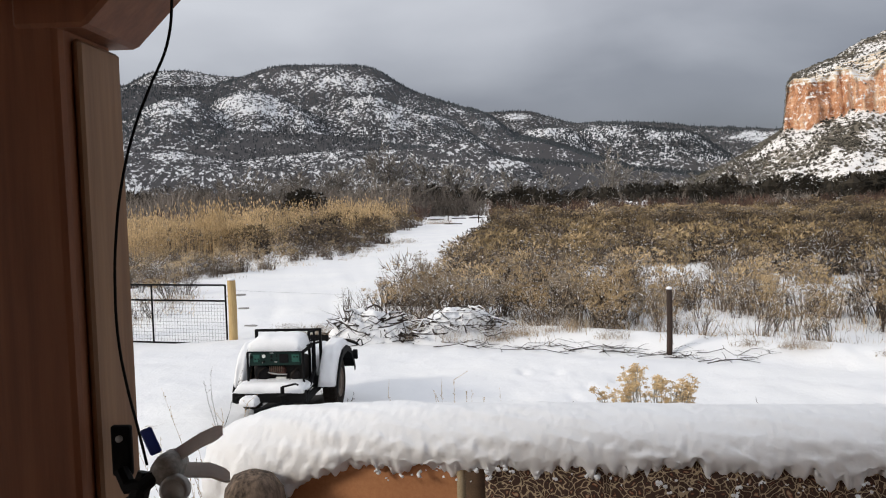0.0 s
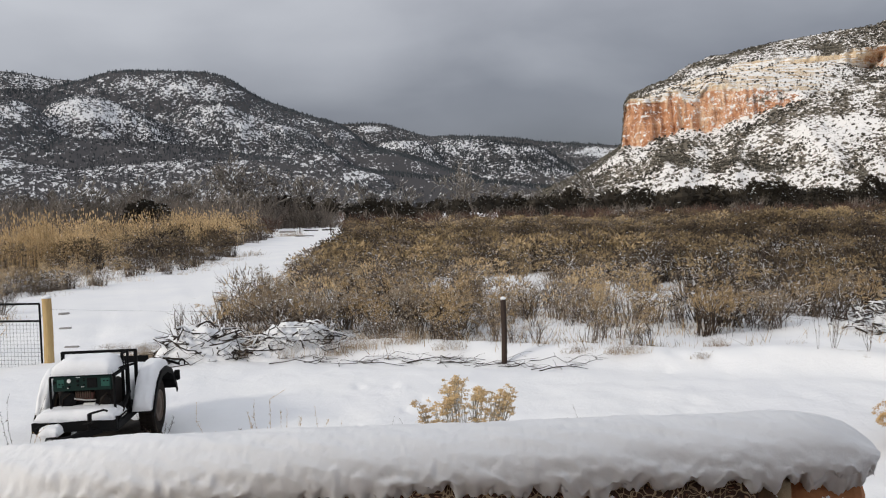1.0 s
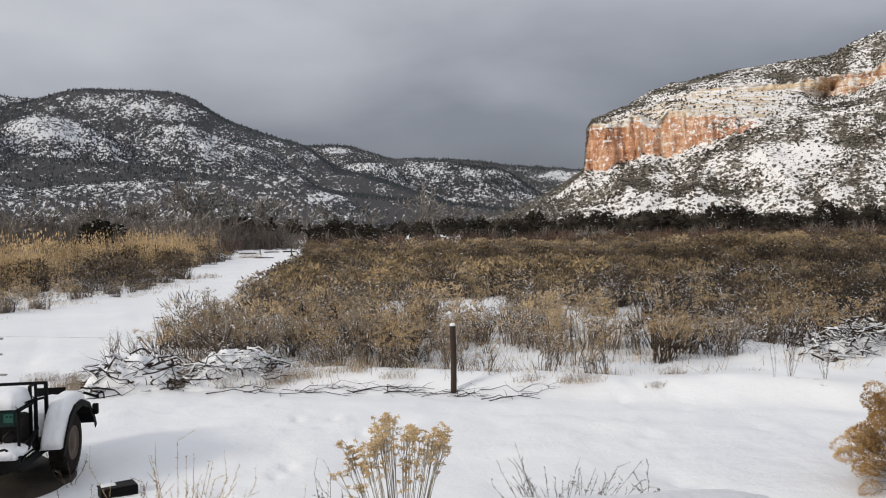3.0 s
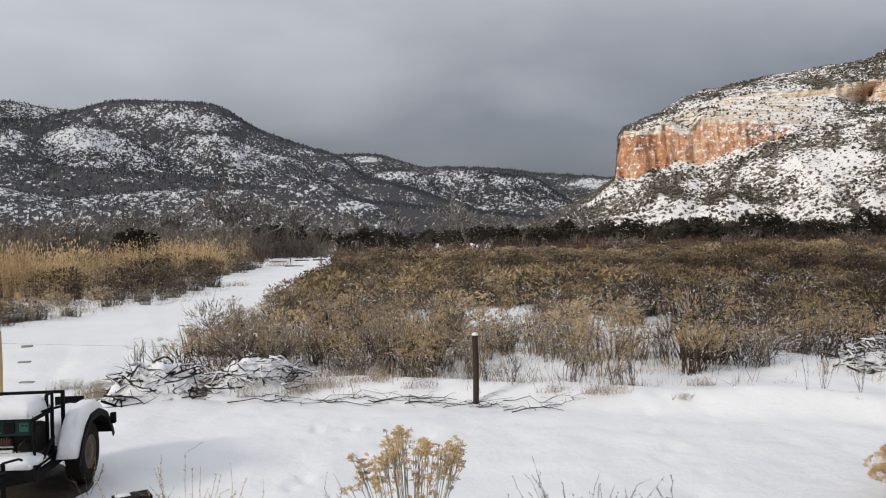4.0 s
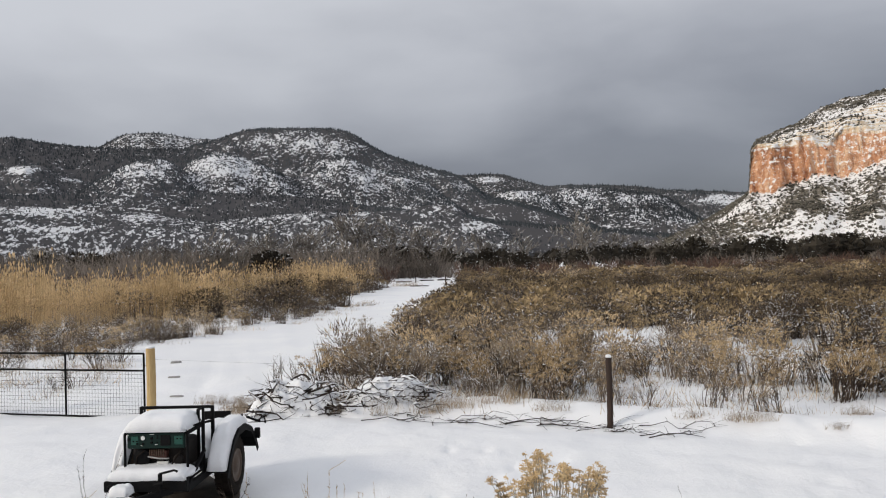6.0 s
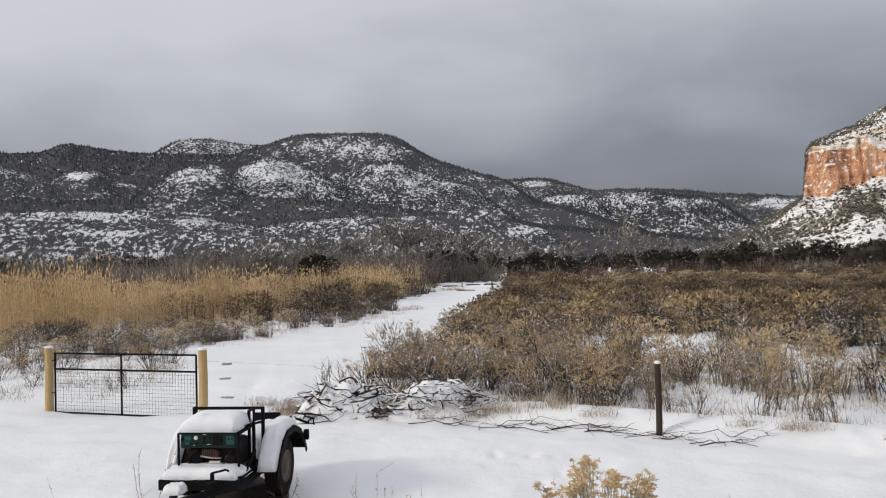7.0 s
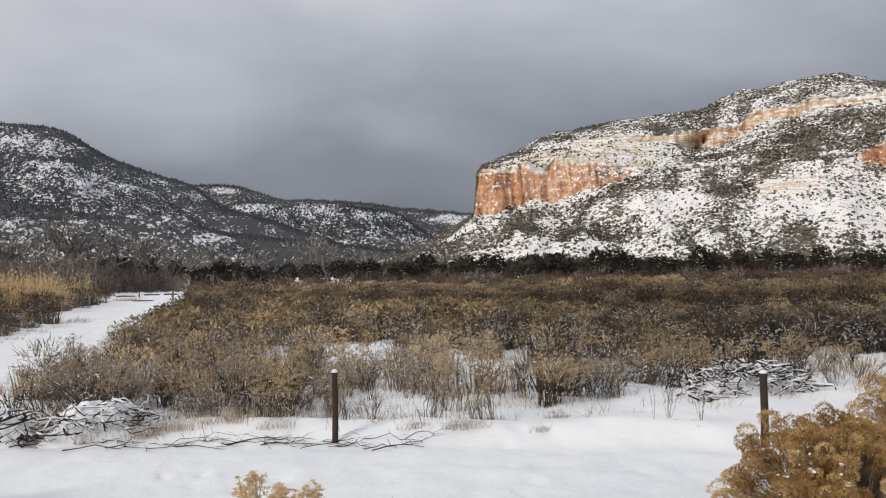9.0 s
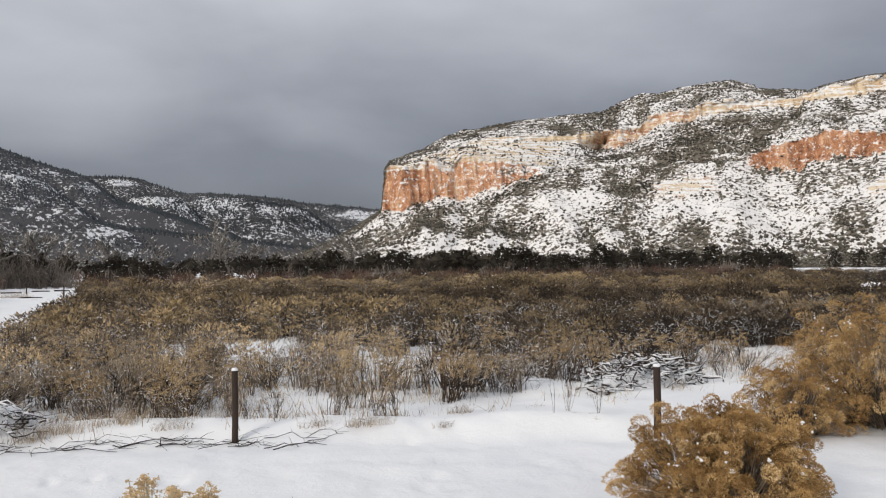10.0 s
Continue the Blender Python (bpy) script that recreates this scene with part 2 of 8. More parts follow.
    slope = mix_color(t)
    slope.inputs[6].default_value = (0.160, 0.140, 0.112, 1)
    slope.inputs[7].default_value = (0.82, 0.80, 0.785, 1)
    link(t, cover, 0, slope, 0)
    # where rock stands bare
    edge = weigh([((sep, 1), 0.55), ((grit, 0), 1.5), ((ledge, 0), 1.5)])
    shown = ramp(t, [(0.875, (0, 0, 0)), (0.895, (1, 1, 1))])
    soft = math_node(t, "MULTIPLY", None, 0.5)
    link(t, edge, 0, soft, 0)
    link(t, soft, 0, shown, 0)
    c = mix_color(t)
    link(t, shown, 0, c, 0)
    link(t, slope, 2, c, 6)
    link(t, face, 2, c, 7)
    link(t, c, 2, b, "Base Color")
    bump(t, tone, 0, b, 0.6, 2.5)
    b.inputs["Roughness"].default_value = 0.9
    b.inputs["Specular IOR Level"].default_value = 0.1
    return m


M_GROUND = ground_material()
M_CLIFF = mesa_material()
# distant haze is mixed into these hill and pine colours
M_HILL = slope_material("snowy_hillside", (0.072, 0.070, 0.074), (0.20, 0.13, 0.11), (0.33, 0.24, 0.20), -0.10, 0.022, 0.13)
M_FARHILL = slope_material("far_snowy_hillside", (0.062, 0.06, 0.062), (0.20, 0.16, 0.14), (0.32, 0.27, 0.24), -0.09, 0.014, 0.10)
M_PINE = island_tint("dark_pine", (0.034, 0.040, 0.045), (0.078, 0.089, 0.098), patch=0.003)
M_JUNIPER = island_tint("juniper_foliage", (0.042, 0.040, 0.034), (0.165, 0.150, 0.122), patch=0.03)
M_DARKJUNIPER = island_tint("dark_juniper_foliage", (0.015, 0.013, 0.010), (0.055, 0.046, 0.034), patch=0.02)
M_STEM = island_tint("shrub_stems", (0.06, 0.046, 0.036), (0.36, 0.29, 0.215), patch=0.7)
M_GREYSTEM = island_tint("grey_green_stems", (0.16, 0.145, 0.115), (0.46, 0.43, 0.36), patch=3.0)
M_HEAD = island_tint("dry_flower_heads", (0.21, 0.145, 0.080), (0.66, 0.49, 0.28), patch=0.8)
M_GREYHEAD = island_tint("grey_seed_heads", (0.15, 0.115, 0.085), (0.50, 0.42, 0.32), patch=0.8)
M_DRYGRASS = island_tint("pale_dry_grass", (0.17, 0.13, 0.095), (0.50, 0.41, 0.31), patch=2.0)
M_UMBEL = island_tint("dry_umbels", (0.34, 0.23, 0.11), (0.76, 0.58, 0.34), patch=3.0)
M_GOLD = brush_tint("golden_plumes", [(0.0, (0.10, 0.055, 0.024)), (0.45, (0.33, 0.195, 0.076)), (0.75, (0.52, 0.345, 0.150)), (1.0, (0.74, 0.56, 0.32))], 0.38)
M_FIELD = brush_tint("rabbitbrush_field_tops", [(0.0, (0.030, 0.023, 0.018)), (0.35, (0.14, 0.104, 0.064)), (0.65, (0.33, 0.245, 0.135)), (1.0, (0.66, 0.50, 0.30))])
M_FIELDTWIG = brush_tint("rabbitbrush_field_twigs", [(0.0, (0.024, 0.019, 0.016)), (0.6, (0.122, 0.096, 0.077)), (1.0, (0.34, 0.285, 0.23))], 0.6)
M_REDTWIG = island_tint("red_brown_willow_twigs", (0.045, 0.027, 0.022), (0.14, 0.085, 0.065), patch=0.1)
M_TWIG = island_tint("bare_twigs", (0.028, 0.022, 0.018), (0.25, 0.20, 0.16), patch=0.5)
M_DARKTWIG = island_tint("dark_brush_stems", (0.016, 0.012, 0.010), (0.115, 0.085, 0.066), patch=0.6)
M_REED = island_tint("golden_reeds", (0.32, 0.22, 0.11), (0.74, 0.55, 0.32), patch=0.30)
M_THICKET = island_tint("grey_willow_twigs", (0.07, 0.059, 0.051), (0.28, 0.24, 0.205), patch=0.06)
M_PALETWIG = island_tint("pale_cottonwood_twigs", (0.085, 0.074, 0.064), (0.36, 0.33, 0.295), patch=0.1)
M_FLAKE = snow_material("snow_on_twigs", 2.0, 0.0, 0.01)
M_BARK = grainy("grey_bark", (0.09, 0.075, 0.06), (0.26, 0.23, 0.20), 1.5, 0.9, 14)
M_DARKWOOD = grainy("dark_branches", (0.010, 0.007, 0.006), (0.048, 0.034, 0.026), 3, 0.9, 30)
M_POSTDARK = grainy("weathered_dark_post", (0.014, 0.009, 0.007), (0.060, 0.036, 0.026), 2, 0.85, 40, 0.5, 0.004, stretch=(1, 1, 0.12))
M_POSTPALE = grainy("treated_pine_post", (0.34, 0.22, 0.09), (0.55, 0.40, 0.19), 2, 0.75, 30, 0.3, 0.003, stretch=(1, 1, 0.15))
M_STUCCO = grainy("orange_adobe_stucco", (0.40, 0.17, 0.075), (0.55, 0.27, 0.13), 2.5, 0.9, 60, 0.5, 0.003)
M_BLACKSTEEL = grainy("black_painted_steel", (0.003, 0.003, 0.0035), (0.012, 0.012, 0.0125), 3, 0.6, 60, 0.15, 0.001, spec=0.06)

# ---- numeric helpers ----
OCT_V = np.array([(1, 0, 0), (-1, 0, 0), (0, 1, 0), (0, -1, 0), (0, 0, 1), (0, 0, -1)], float)
OCT_F = np.array([(0, 2, 4), (2, 1, 4), (1, 3, 4), (3, 0, 4), (2, 0, 5), (1, 2, 5), (3, 1, 5), (0, 3, 5)])
RNG = np.random.default_rng(11)
LATTICE = RNG.random((256, 256))


def vnoise(x, y):
    """Smooth value noise in 0 to 1."""
    xi, yi = np.floor(x).astype(int), np.floor(y).astype(int)
    fx, fy = x - xi, y - yi
    fx, fy = fx * fx * (3 - 2 * fx), fy * fy * (3 - 2 * fy)
    a, b = LATTICE[xi % 256, yi % 256], LATTICE[(xi + 1) % 256, yi % 256]
    c, d = LATTICE[xi % 256, (yi + 1) % 256], LATTICE[(xi + 1) % 256, (yi + 1) % 256]
    return (a * (1 - fx) + b * fx) * (1 - fy) + (c * (1 - fx) + d * fx) * fy


def fbm(x, y, octaves=4):
    total, amp, norm = 0.0, 1.0, 0.0
    for k in range(octaves):
        total = total + amp * vnoise(x * 2**k + 17.3 * k, y * 2**k + 5.7 * k)
        norm += amp
        amp *= 0.5
    return total / norm


def ridged(x, y, octaves=4):
    total, amp, norm = 0.0, 1.0, 0.0
    for k in range(octaves):
        total = total + amp * (1 - np.abs(2 * vnoise(x * 2**k + 31.1 * k, y * 2**k + 9.2 * k) - 1))
        norm += amp
        amp *= 0.5
    return total / norm


def poly_mesh(name, verts, faces, mats, index=None, smooth=False):
    """A mesh from arrays: faces is an (n, 3) or (n, 4) array."""
    verts, faces = np.asarray(verts, np.float32), np.asarray(faces, np.int32)
    k = faces.shape[1]
    me = bpy.data.meshes.new(name)
    me.vertices.add(len(verts))
    me.vertices.foreach_set("co", verts.ravel())
    me.loops.add(faces.size)
    me.loops.foreach_set("vertex_index", faces.ravel())
    me.polygons.add(len(faces))
    me.polygons.foreach_set("loop_start", np.arange(0, faces.size, k, dtype=np.int32))
    for m in mats:
        me.materials.append(m)
    if index is not None:
        me.polygons.foreach_set("material_index", np.asarray(index, np.int32))
    me.polygons.foreach_set("use_smooth", np.full(len(faces), smooth))
    me.update(calc_edges=True)
    me.validate()
    return me


def grid_faces(n, m, wrap=False):
    """Quads of an n by m grid of vertices, row by row."""
    i, j = np.meshgrid(np.arange(n - 1), np.arange(m if wrap else m - 1), indexing="ij")
    j2 = (j + 1) % m
    return np.stack([i * m + j, i * m + j2, (i + 1) * m + j2, (i + 1) * m + j], -1).reshape(-1, 4)


class Heap:
    """Gathers many small pieces as triangles with material numbers."""

    def __init__(self):
        self.v, self.f, self.m, self.n = [], [], [], 0

    def add(self, verts, faces, mat):
        self.v.append(np.asarray(verts, float))
        self.f.append(np.asarray(faces, int) + self.n)
        self.m.append(np.full(len(faces), mat) if np.isscalar(mat) else np.asarray(mat))
        self.n += len(verts)

    def arrays(self):
        return np.concatenate(self.v), np.concatenate(self.f), np.concatenate(self.m)

    def mesh(self, name, mats, smooth=False):
        v, f, m = self.arrays()
        return poly_mesh(name, v, f, mats, m, smooth)


def spread(template, places, turns, sizes):
    """Copies a template (verts, faces, mats) to many places: joined arrays."""
    v, f, m = template
    c, s = np.cos(turns), np.sin(turns)
    sizes = np.asarray(sizes, float).reshape(len(places), -1) * np.ones((1, 3))
    x = (v[None, :, 0] * c[:, None] - v[None, :, 1] * s[:, None]) * sizes[:, :1]
    y = (v[None, :, 0] * s[:, None] + v[None, :, 1] * c[:, None]) * sizes[:, 1:2]
    z = v[None, :, 2] * sizes[:, 2:3]
    out = np.stack([x, y, z], -1) + np.asarray(places)[:, None, :]
    faces = f[None] + (np.arange(len(places)) * len(v))[:, None, None]
    return out.reshape(-1, 3), faces.reshape(-1, f.shape[1]), np.tile(m, len(places))


def part(name, bm_or_mesh, mat, parent, label="", smooth=False):
    """Links a bmesh or mesh as one mesh object under a thing or a part."""
    if isinstance(bm_or_mesh, bmesh.types.BMesh):
        me = bpy.data.meshes.new(name)
        if smooth:
            for f in bm_or_mesh.faces:
                f.smooth = True
        bm_or_mesh.to_mesh(me)
        bm_or_mesh.free()
    else:
        me = bm_or_mesh
    if mat is not None:
        me.materials.clear()
        me.materials.append(mat)
    ob = new(name, me)
    ob.parent = parent
    if label:
        tagged(ob, label)
    return ob


def thing(name, at, label, category, group="", rz=0.0, kind=""):
    ob = new(name)
    ob.empty_display_size = 0.2
    ob.matrix_basis = pose(*at, 0, 0, rz)
    return tagged(ob, label, category, group, kind)


def box(bm, lo, hi, bevel=0.0, segments=2, m=None):
    """Adds a bevelled box to a bmesh."""
    got = bmesh.ops.create_cube(bm, size=1.0)["verts"]
    lo, hi = Vector(lo), Vector(hi)
    for v in got:
        v.co = Vector(((v.co[k] + 0.5) * (hi[k] - lo[k]) + lo[k] for k in range(3)))
    if bevel:
        edges = list({e for v in got for e in v.link_edges})
        got = list({v for f in bmesh.ops.bevel(bm, geom=edges, offset=bevel, segments=segments, affect="EDGES", profile=0.5)["faces"] for v in f.verts} | {v for v in got if v.is_valid})
    if m is not None:
        for v in got:
            v.co = m @ v.co
    return got


def tube(bm, points, radii, sides=6, cap=True):
    """Adds a tube along points, with a radius at each."""
    pts = [Vector(p) for p in points]
    if np.isscalar(radii):
        radii = [radii] * len(pts)
    rings = []
    for k, p in enumerate(pts):
        d = (pts[min(k + 1, len(pts) - 1)] - pts[max(k - 1, 0)]).normalized()
        a = d.orthogonal().normalized() if k == 0 else (rings_a - d * rings_a.dot(d)).normalized()
        rings_a = a
        b = d.cross(a)
        rings.append([bm.verts.new(p + (a * math.cos(2 * math.pi * s / sides) + b * math.sin(2 * math.pi * s / sides)) * radii[k]) for s in range(sides)])
    for r0, r1 in zip(rings, rings[1:]):
        for s in range(sides):
            bm.faces.new((r0[s], r0[(s + 1) % sides], r1[(s + 1) % sides], r1[s]))
    if cap:
        bm.faces.new(rings[0][::-1])
        bm.faces.new(rings[-1])
    return rings


def lathe(bm, profile, sides=20, axis="z", at=(0, 0, 0)):
    """Turns a profile of (radius, height) round an axis."""
    rings = []
    for r, h in profile:
        ring = []
        for s in range(sides):
            a = 2 * math.pi * s / sides
            p = (r * math.cos(a), r * math.sin(a), h)
            if axis == "x":
                p = (h, r * math.cos(a), r * math.sin(a))
            elif axis == "y":
                p = (r * math.sin(a), h, r * math.cos(a))
            ring.append(bm.verts.new(Vector(p) + Vector(at)))
        rings.append(ring)
    for r0, r1 in zip(rings, rings[1:]):
        for s in range(sides):
            bm.faces.new((r0[s], r0[(s + 1) % sides], r1[(s + 1) % sides], r1[s]))
    bm.faces.new(rings[0][::-1])
    bm.faces.new(rings[-1])
    bmesh.ops.recalc_face_normals(bm, faces=bm.faces[:])


def az_pos(az, r, z):
    """Place at an azimuth in degrees (to the right of straight ahead), a range and a height."""
    a = np.radians(az)
    return np.stack([r * np.sin(a) + 0.7, r * np.cos(a) + 0.8, z], -1)


EYE = 2.9


def el_z(r, el):
    return EYE + r * np.tan(np.radians(el))


# ---- ground ----
def road_centre(y):
    return np.interp(y, [10, 18, 24, 31, 40, 50, 60, 110, 150], [-3.6, -4.4, -5.7, -5.6, -4.5, -3.6, -2.8, -2.4, -3.0])


def road_half(y):
    return np.interp(y, [10, 18, 24, 31, 40, 50, 60, 110, 150], [1.6, 1.6, 2.6, 3.4, 3.2, 3.2, 3.1, 3.6, 4.5])


def fence_y(x):
    """The line of the fence, from gate to the far post."""
    return np.interp(x, [-20, -5.64, 3.5, 10.1, 30], [21.0, 17.8, 14.6, 11.7, 4.0])


def ground_height(x, y):
    r = np.hypot(x, y)
    z = 0.05 * (fbm(x * 2.2 + 11, y * 2.2, 2) - 0.5) * (r < 40) + 0.10 * (fbm(x * 0.12 + 40, y * 0.12 + 40, 3) - 0.5) + 0.15 * (fbm(x * 0.8, y * 0.8, 4) - 0.5)
    d = y - fence_y(x)
    z = z - 0.085 * np.exp(-(((d + 0.1) / 0.7) ** 2)) * np.clip((x + 1.5) / 2, 0, 1)  # a slight dip along the fence
    z = z - 0.28 * np.exp(-(((x + 8.0) / 3.6) ** 2 + ((y - 19.1) / 2.6) ** 2))
    berm = np.exp(-(((d - 0.9) / 0.75) ** 2)) * np.clip((x + 3.2) / 1.0, 0, 1) * (0.05 + 0.30 * fbm(x * 0.55 + 9, y * 0.5, 3))
    tufts = np.clip((d - 0.8) / 3.0, 0, 1) * 0.16 * (fbm(x * 0.7 + 3, y * 0.7, 3) - 0.35)
    on_road = np.clip(1.3 - np.abs(x - road_centre(y)) / road_half(y), 0, 1) * (y > 16)
    z = z + berm + tufts * (1 - np.clip(on_road * 3, 0, 1))
    ruts = np.exp(-((np.abs(x - road_centre(y) - 0.3) - 0.8) ** 2) / 0.06) * 0.05 * (y > 16) * (y < 120)
    return (z - ruts) * np.clip(3.0 - r / 200, 0.3, 1)


def build_ground():
    cols = 540
    radii = np.concatenate([np.linspace(0.3, 4, 12), np.linspace(4.3, 22, 120), 22 * np.exp(np.linspace(0.03, np.log(4600 / 22), 66))])
    az = np.linspace(-180, 180, cols, endpoint=False)
    # finer ahead than behind
    az = np.sign(az) * 180 * (np.abs(az) / 180) ** 1.7
    az = np.sort(np.unique(az))
    rr, aa = np.meshgrid(radii, az, indexing="ij")
    x, y = rr * np.sin(np.radians(aa)) + 0.7, rr * np.cos(np.radians(aa)) + 0.8
    z = ground_height(x, y)
    # footprints in two wandering trails
    for x0, y0, x1, y1, step in [(6.0, 15.5, 8.6, 8.0, 0.62), (6.4, 13.9, 4.6, 7.2, 0.66), (2.0, 12.5, -0.5, 9.0, 0.7), (0.6, 13.2, 3.0, 12.0, 0.7)]:
        n = int(math.hypot(x1 - x0, y1 - y0) / step)
        for k in range(n):
            px = x0 + (x1 - x0) * k / n + 0.12 * (-1) ** k + 0.1 * RNG.normal()
            py = y0 + (y1 - y0) * k / n + 0.1 * RNG.normal()
            z = z - 0.055 * np.exp(-(((x - px) / 0.10) ** 2 + ((y - py) / 0.16) ** 2)) + 0.02 * np.exp(-(((x - px - 0.16) / 0.09) ** 2 + ((y - py + 0.12) / 0.12) ** 2))
    n, m = rr.shape
    me = poly_mesh("ground", np.stack([x, y, z], -1).reshape(-1, 3), grid_faces(n, m, wrap=True)[:, ::-1], [M_GROUND], smooth=True)
    ob = new("ground", me)
    return tagged(ob, "valley floor under fresh snow with footprints and ruts", "ground", kind="structure")


build_ground()


# ---- far land ----
def table(pairs):
    return np.array(pairs[::2], float), np.array(pairs[1::2], float)


def look_up(pairs, az):
    return np.interp(az, *table(pairs))


def strip_mesh(name, az, rows, mat, marks):
    """A sheet of land: rows of (range, height) arrays over the azimuths, with up to three marks a point."""
    v = np.concatenate([az_pos(az, r, z) for r, z in rows])
    me = poly_mesh(name, v, grid_faces(len(rows), len(az)), [mat], smooth=True)
    col = np.ones((len(v), 4), np.float32)
    for k in range(3):
        col[:, k] = np.clip(marks[k % len(marks)], 0, 1).ravel()
    me.color_attributes.new("cover", "FLOAT_COLOR", "POINT").data.foreach_set("color", col.ravel())
    return me


def row_grid(az, rows):
    k, j = np.meshgrid(np.arange(len(rows)), np.arange(len(az)), indexing="ij")
    return k, az[j], np.stack([r for r, _ in rows]), np.stack([z for _, z in rows])


def between(a, b, n, ease=1.0):
    """n rows between two rows, without the last."""
    out = []
    for k in range(n):
        u = k / n
        out.append((a[0] + (b[0] - a[0]) * u, a[1] + (b[1] - a[1]) * u**ease))
    return out


def pick_on_rows(az, rows, n, weight):
    """Random places on a sheet of land, by a weight for each cell."""
    w = np.clip(weight, 0, None).ravel()
    cells = RNG.choice(w.size, n, p=w / w.sum())
    k, j = np.divmod(cells, weight.shape[1])
    u, v = RNG.random(n), RNG.random(n)
    r, z = np.stack([r for r, _ in rows]), np.stack([z for _, z in rows])

    def at(q):
        return (q[k, j] * (1 - u) + q[k + 1, j] * u) * (1 - v) + (q[k, j + 1] * (1 - u) + q[k + 1, j + 1] * u) * v

    return az_pos(az[j] * (1 - v) + az[j + 1] * v, at(r), at(z))


def clump_template(seed, squash=0.8, lobes=3, lift=0.35):
    """An uneven little lump of a few jagged lobes, one metre across."""
    rng = np.random.default_rng(seed)
    h = Heap()
    t = (1 + 5**0.5) / 2
    ico = np.array([(-1, t, 0), (1, t, 0), (-1, -t, 0), (1, -t, 0), (0, -1, t), (0, 1, t), (0, -1, -t), (0, 1, -t), (t, 0, -1), (t, 0, 1), (-t, 0, -1), (-t, 0, 1)]) / (1 + t * t) ** 0.5
    tri = np.array([(0, 11, 5), (0, 5, 1), (0, 1, 7), (0, 7, 10), (0, 10, 11), (1, 5, 9), (5, 11, 4), (11, 10, 2), (10, 7, 6), (7, 1, 8), (3, 9, 4), (3, 4, 2), (3, 2, 6), (3, 6, 8), (3, 8, 9), (4, 9, 5), (2, 4, 11), (6, 2, 10), (8, 6, 7), (9, 8, 1)])
    for k in range(lobes):
        c = np.array([rng.normal() * 0.2, rng.normal() * 0.2, lift + 0.14 * k])
        v = ico * rng.uniform(0.6, 1.35, (12, 1)) * 0.36 * (1 - 0.12 * k)
        v[:, 2] *= squash
        h.add(v + c, tri, 0)
    return h.arrays()


def pine_template(seed, sides=4):
    """A narrow ragged conifer one metre high."""
    rng = np.random.default_rng(seed)
    a = np.arange(sides) * 2 * np.pi / sides + rng.random() * 6
    rad = 0.20 * rng.uniform(0.55, 1.3, sides)
    ring = np.stack([rad * np.cos(a), rad * np.sin(a), 0.02 + rng.normal(0, 0.03, sides)], -1)
    v = np.concatenate([ring, [[rng.normal(0, 0.03), 0, 1.0]]])
    return v, np.array([(s, (s + 1) % sides, sides) for s in range(sides)]), np.zeros(sides, int)


def scatter(name, templates, places, sizes, mats, label, category, tones=None):
    """Many small copies in one object, each with a tone of its own."""
    h = Heap()
    pick = RNG.integers(0, len(templates), len(places))
    shades = []
    for k, t in enumerate(templates):
        sel = pick == k
        if sel.any():
            h.add(*spread(t, places[sel], RNG.random(sel.sum()) * 6.283, sizes[sel]))
            if tones is not None:
                shades.append(np.repeat(tones[sel], len(t[0])))
    me = h.mesh(name, mats)
    if tones is not None:
        me.attributes.new("tone", "FLOAT", "POINT").data.foreach_set("value", np.concatenate(shades).astype(np.float32))
    return tagged(new(name, me), label, category, kind="stuff")


def row_weights(az, rows, fn):
    n, m = len(rows) - 1, len(az) - 1
    k, j = np.meshgrid(np.arange(n), np.arange(m), indexing="ij")
    r = np.stack([r for r, _ in rows])[:-1, :-1]
    z = np.stack([z for _, z in rows])[:-1, :-1]
    r1 = np.stack([r for r, _ in rows])[1:, :-1]
    return np.clip(np.abs(r1 - r), 0, 20) * fn(k, az[j], r, z)


# the red mesa: scree, a cliff, bedded ledges, an upper band and the wooded top
CLIFF_BASE = [13.72, 0.09, 15.53, 0.68, 17.53, 1.46, 19.58, 2.64, 21.06, 3.92, 21.22, 4.04, 22.7, 4.16, 24.33, 4.74, 25.69, 5.16, 27.05, 4.77, 28.14, 5.4, 29.49, 5.75, 30.84, 6.21, 33.77, 6.72, 39.76, 6.77, 46.16, 6.94, 47.65, 6.4, 48.75, 6.19, 49.75, 6.19, 50.75, 6.72, 51.85, 6.96, 53.94, 6.9, 55.74, 7.3, 79.74, 6.79]
CLIFF_TOP = [13.72, 0.14, 15.53, 0.73, 17.54, 1.51, 19.58, 2.69, 21.06, 3.97, 21.29, 6.92, 21.65, 7.33, 22.73, 7.25, 24.91, 7.77, 25.5, 7.1, 25.9, 7, 27.08, 8.09, 28.7, 7.59, 30.59, 7.49, 33.77, 6.82, 39.76, 6.87, 46.16, 7.04, 47.66, 7.52, 48.76, 7.73, 49.56, 8.19, 50.75, 8.23, 51.45, 8.61, 52.75, 8.42, 54.05, 8.13, 55.74, 8.1, 79.74, 7.69]
BAND_BASE = [13.72, 0.39, 15.53, 0.93, 17.54, 1.76, 19.58, 2.94, 21.11, 4.02, 21.34, 7.07, 23.79, 7.85, 26.7, 8.57, 27.6, 8.82, 30.09, 8.94, 32.49, 8.89, 34.49, 8.73, 35.78, 8.42, 36.68, 8.11, 38.08, 8.23, 39.68, 8.78, 40.98, 9.84, 43.28, 9.75, 43.58, 10.15, 45.37, 10.21, 47.17, 10.43, 49.07, 10.28, 49.96, 10.02, 50.27, 10.67, 51.96, 10.51, 54.76, 10.7, 59.75, 10.69, 79.75, 9.29]
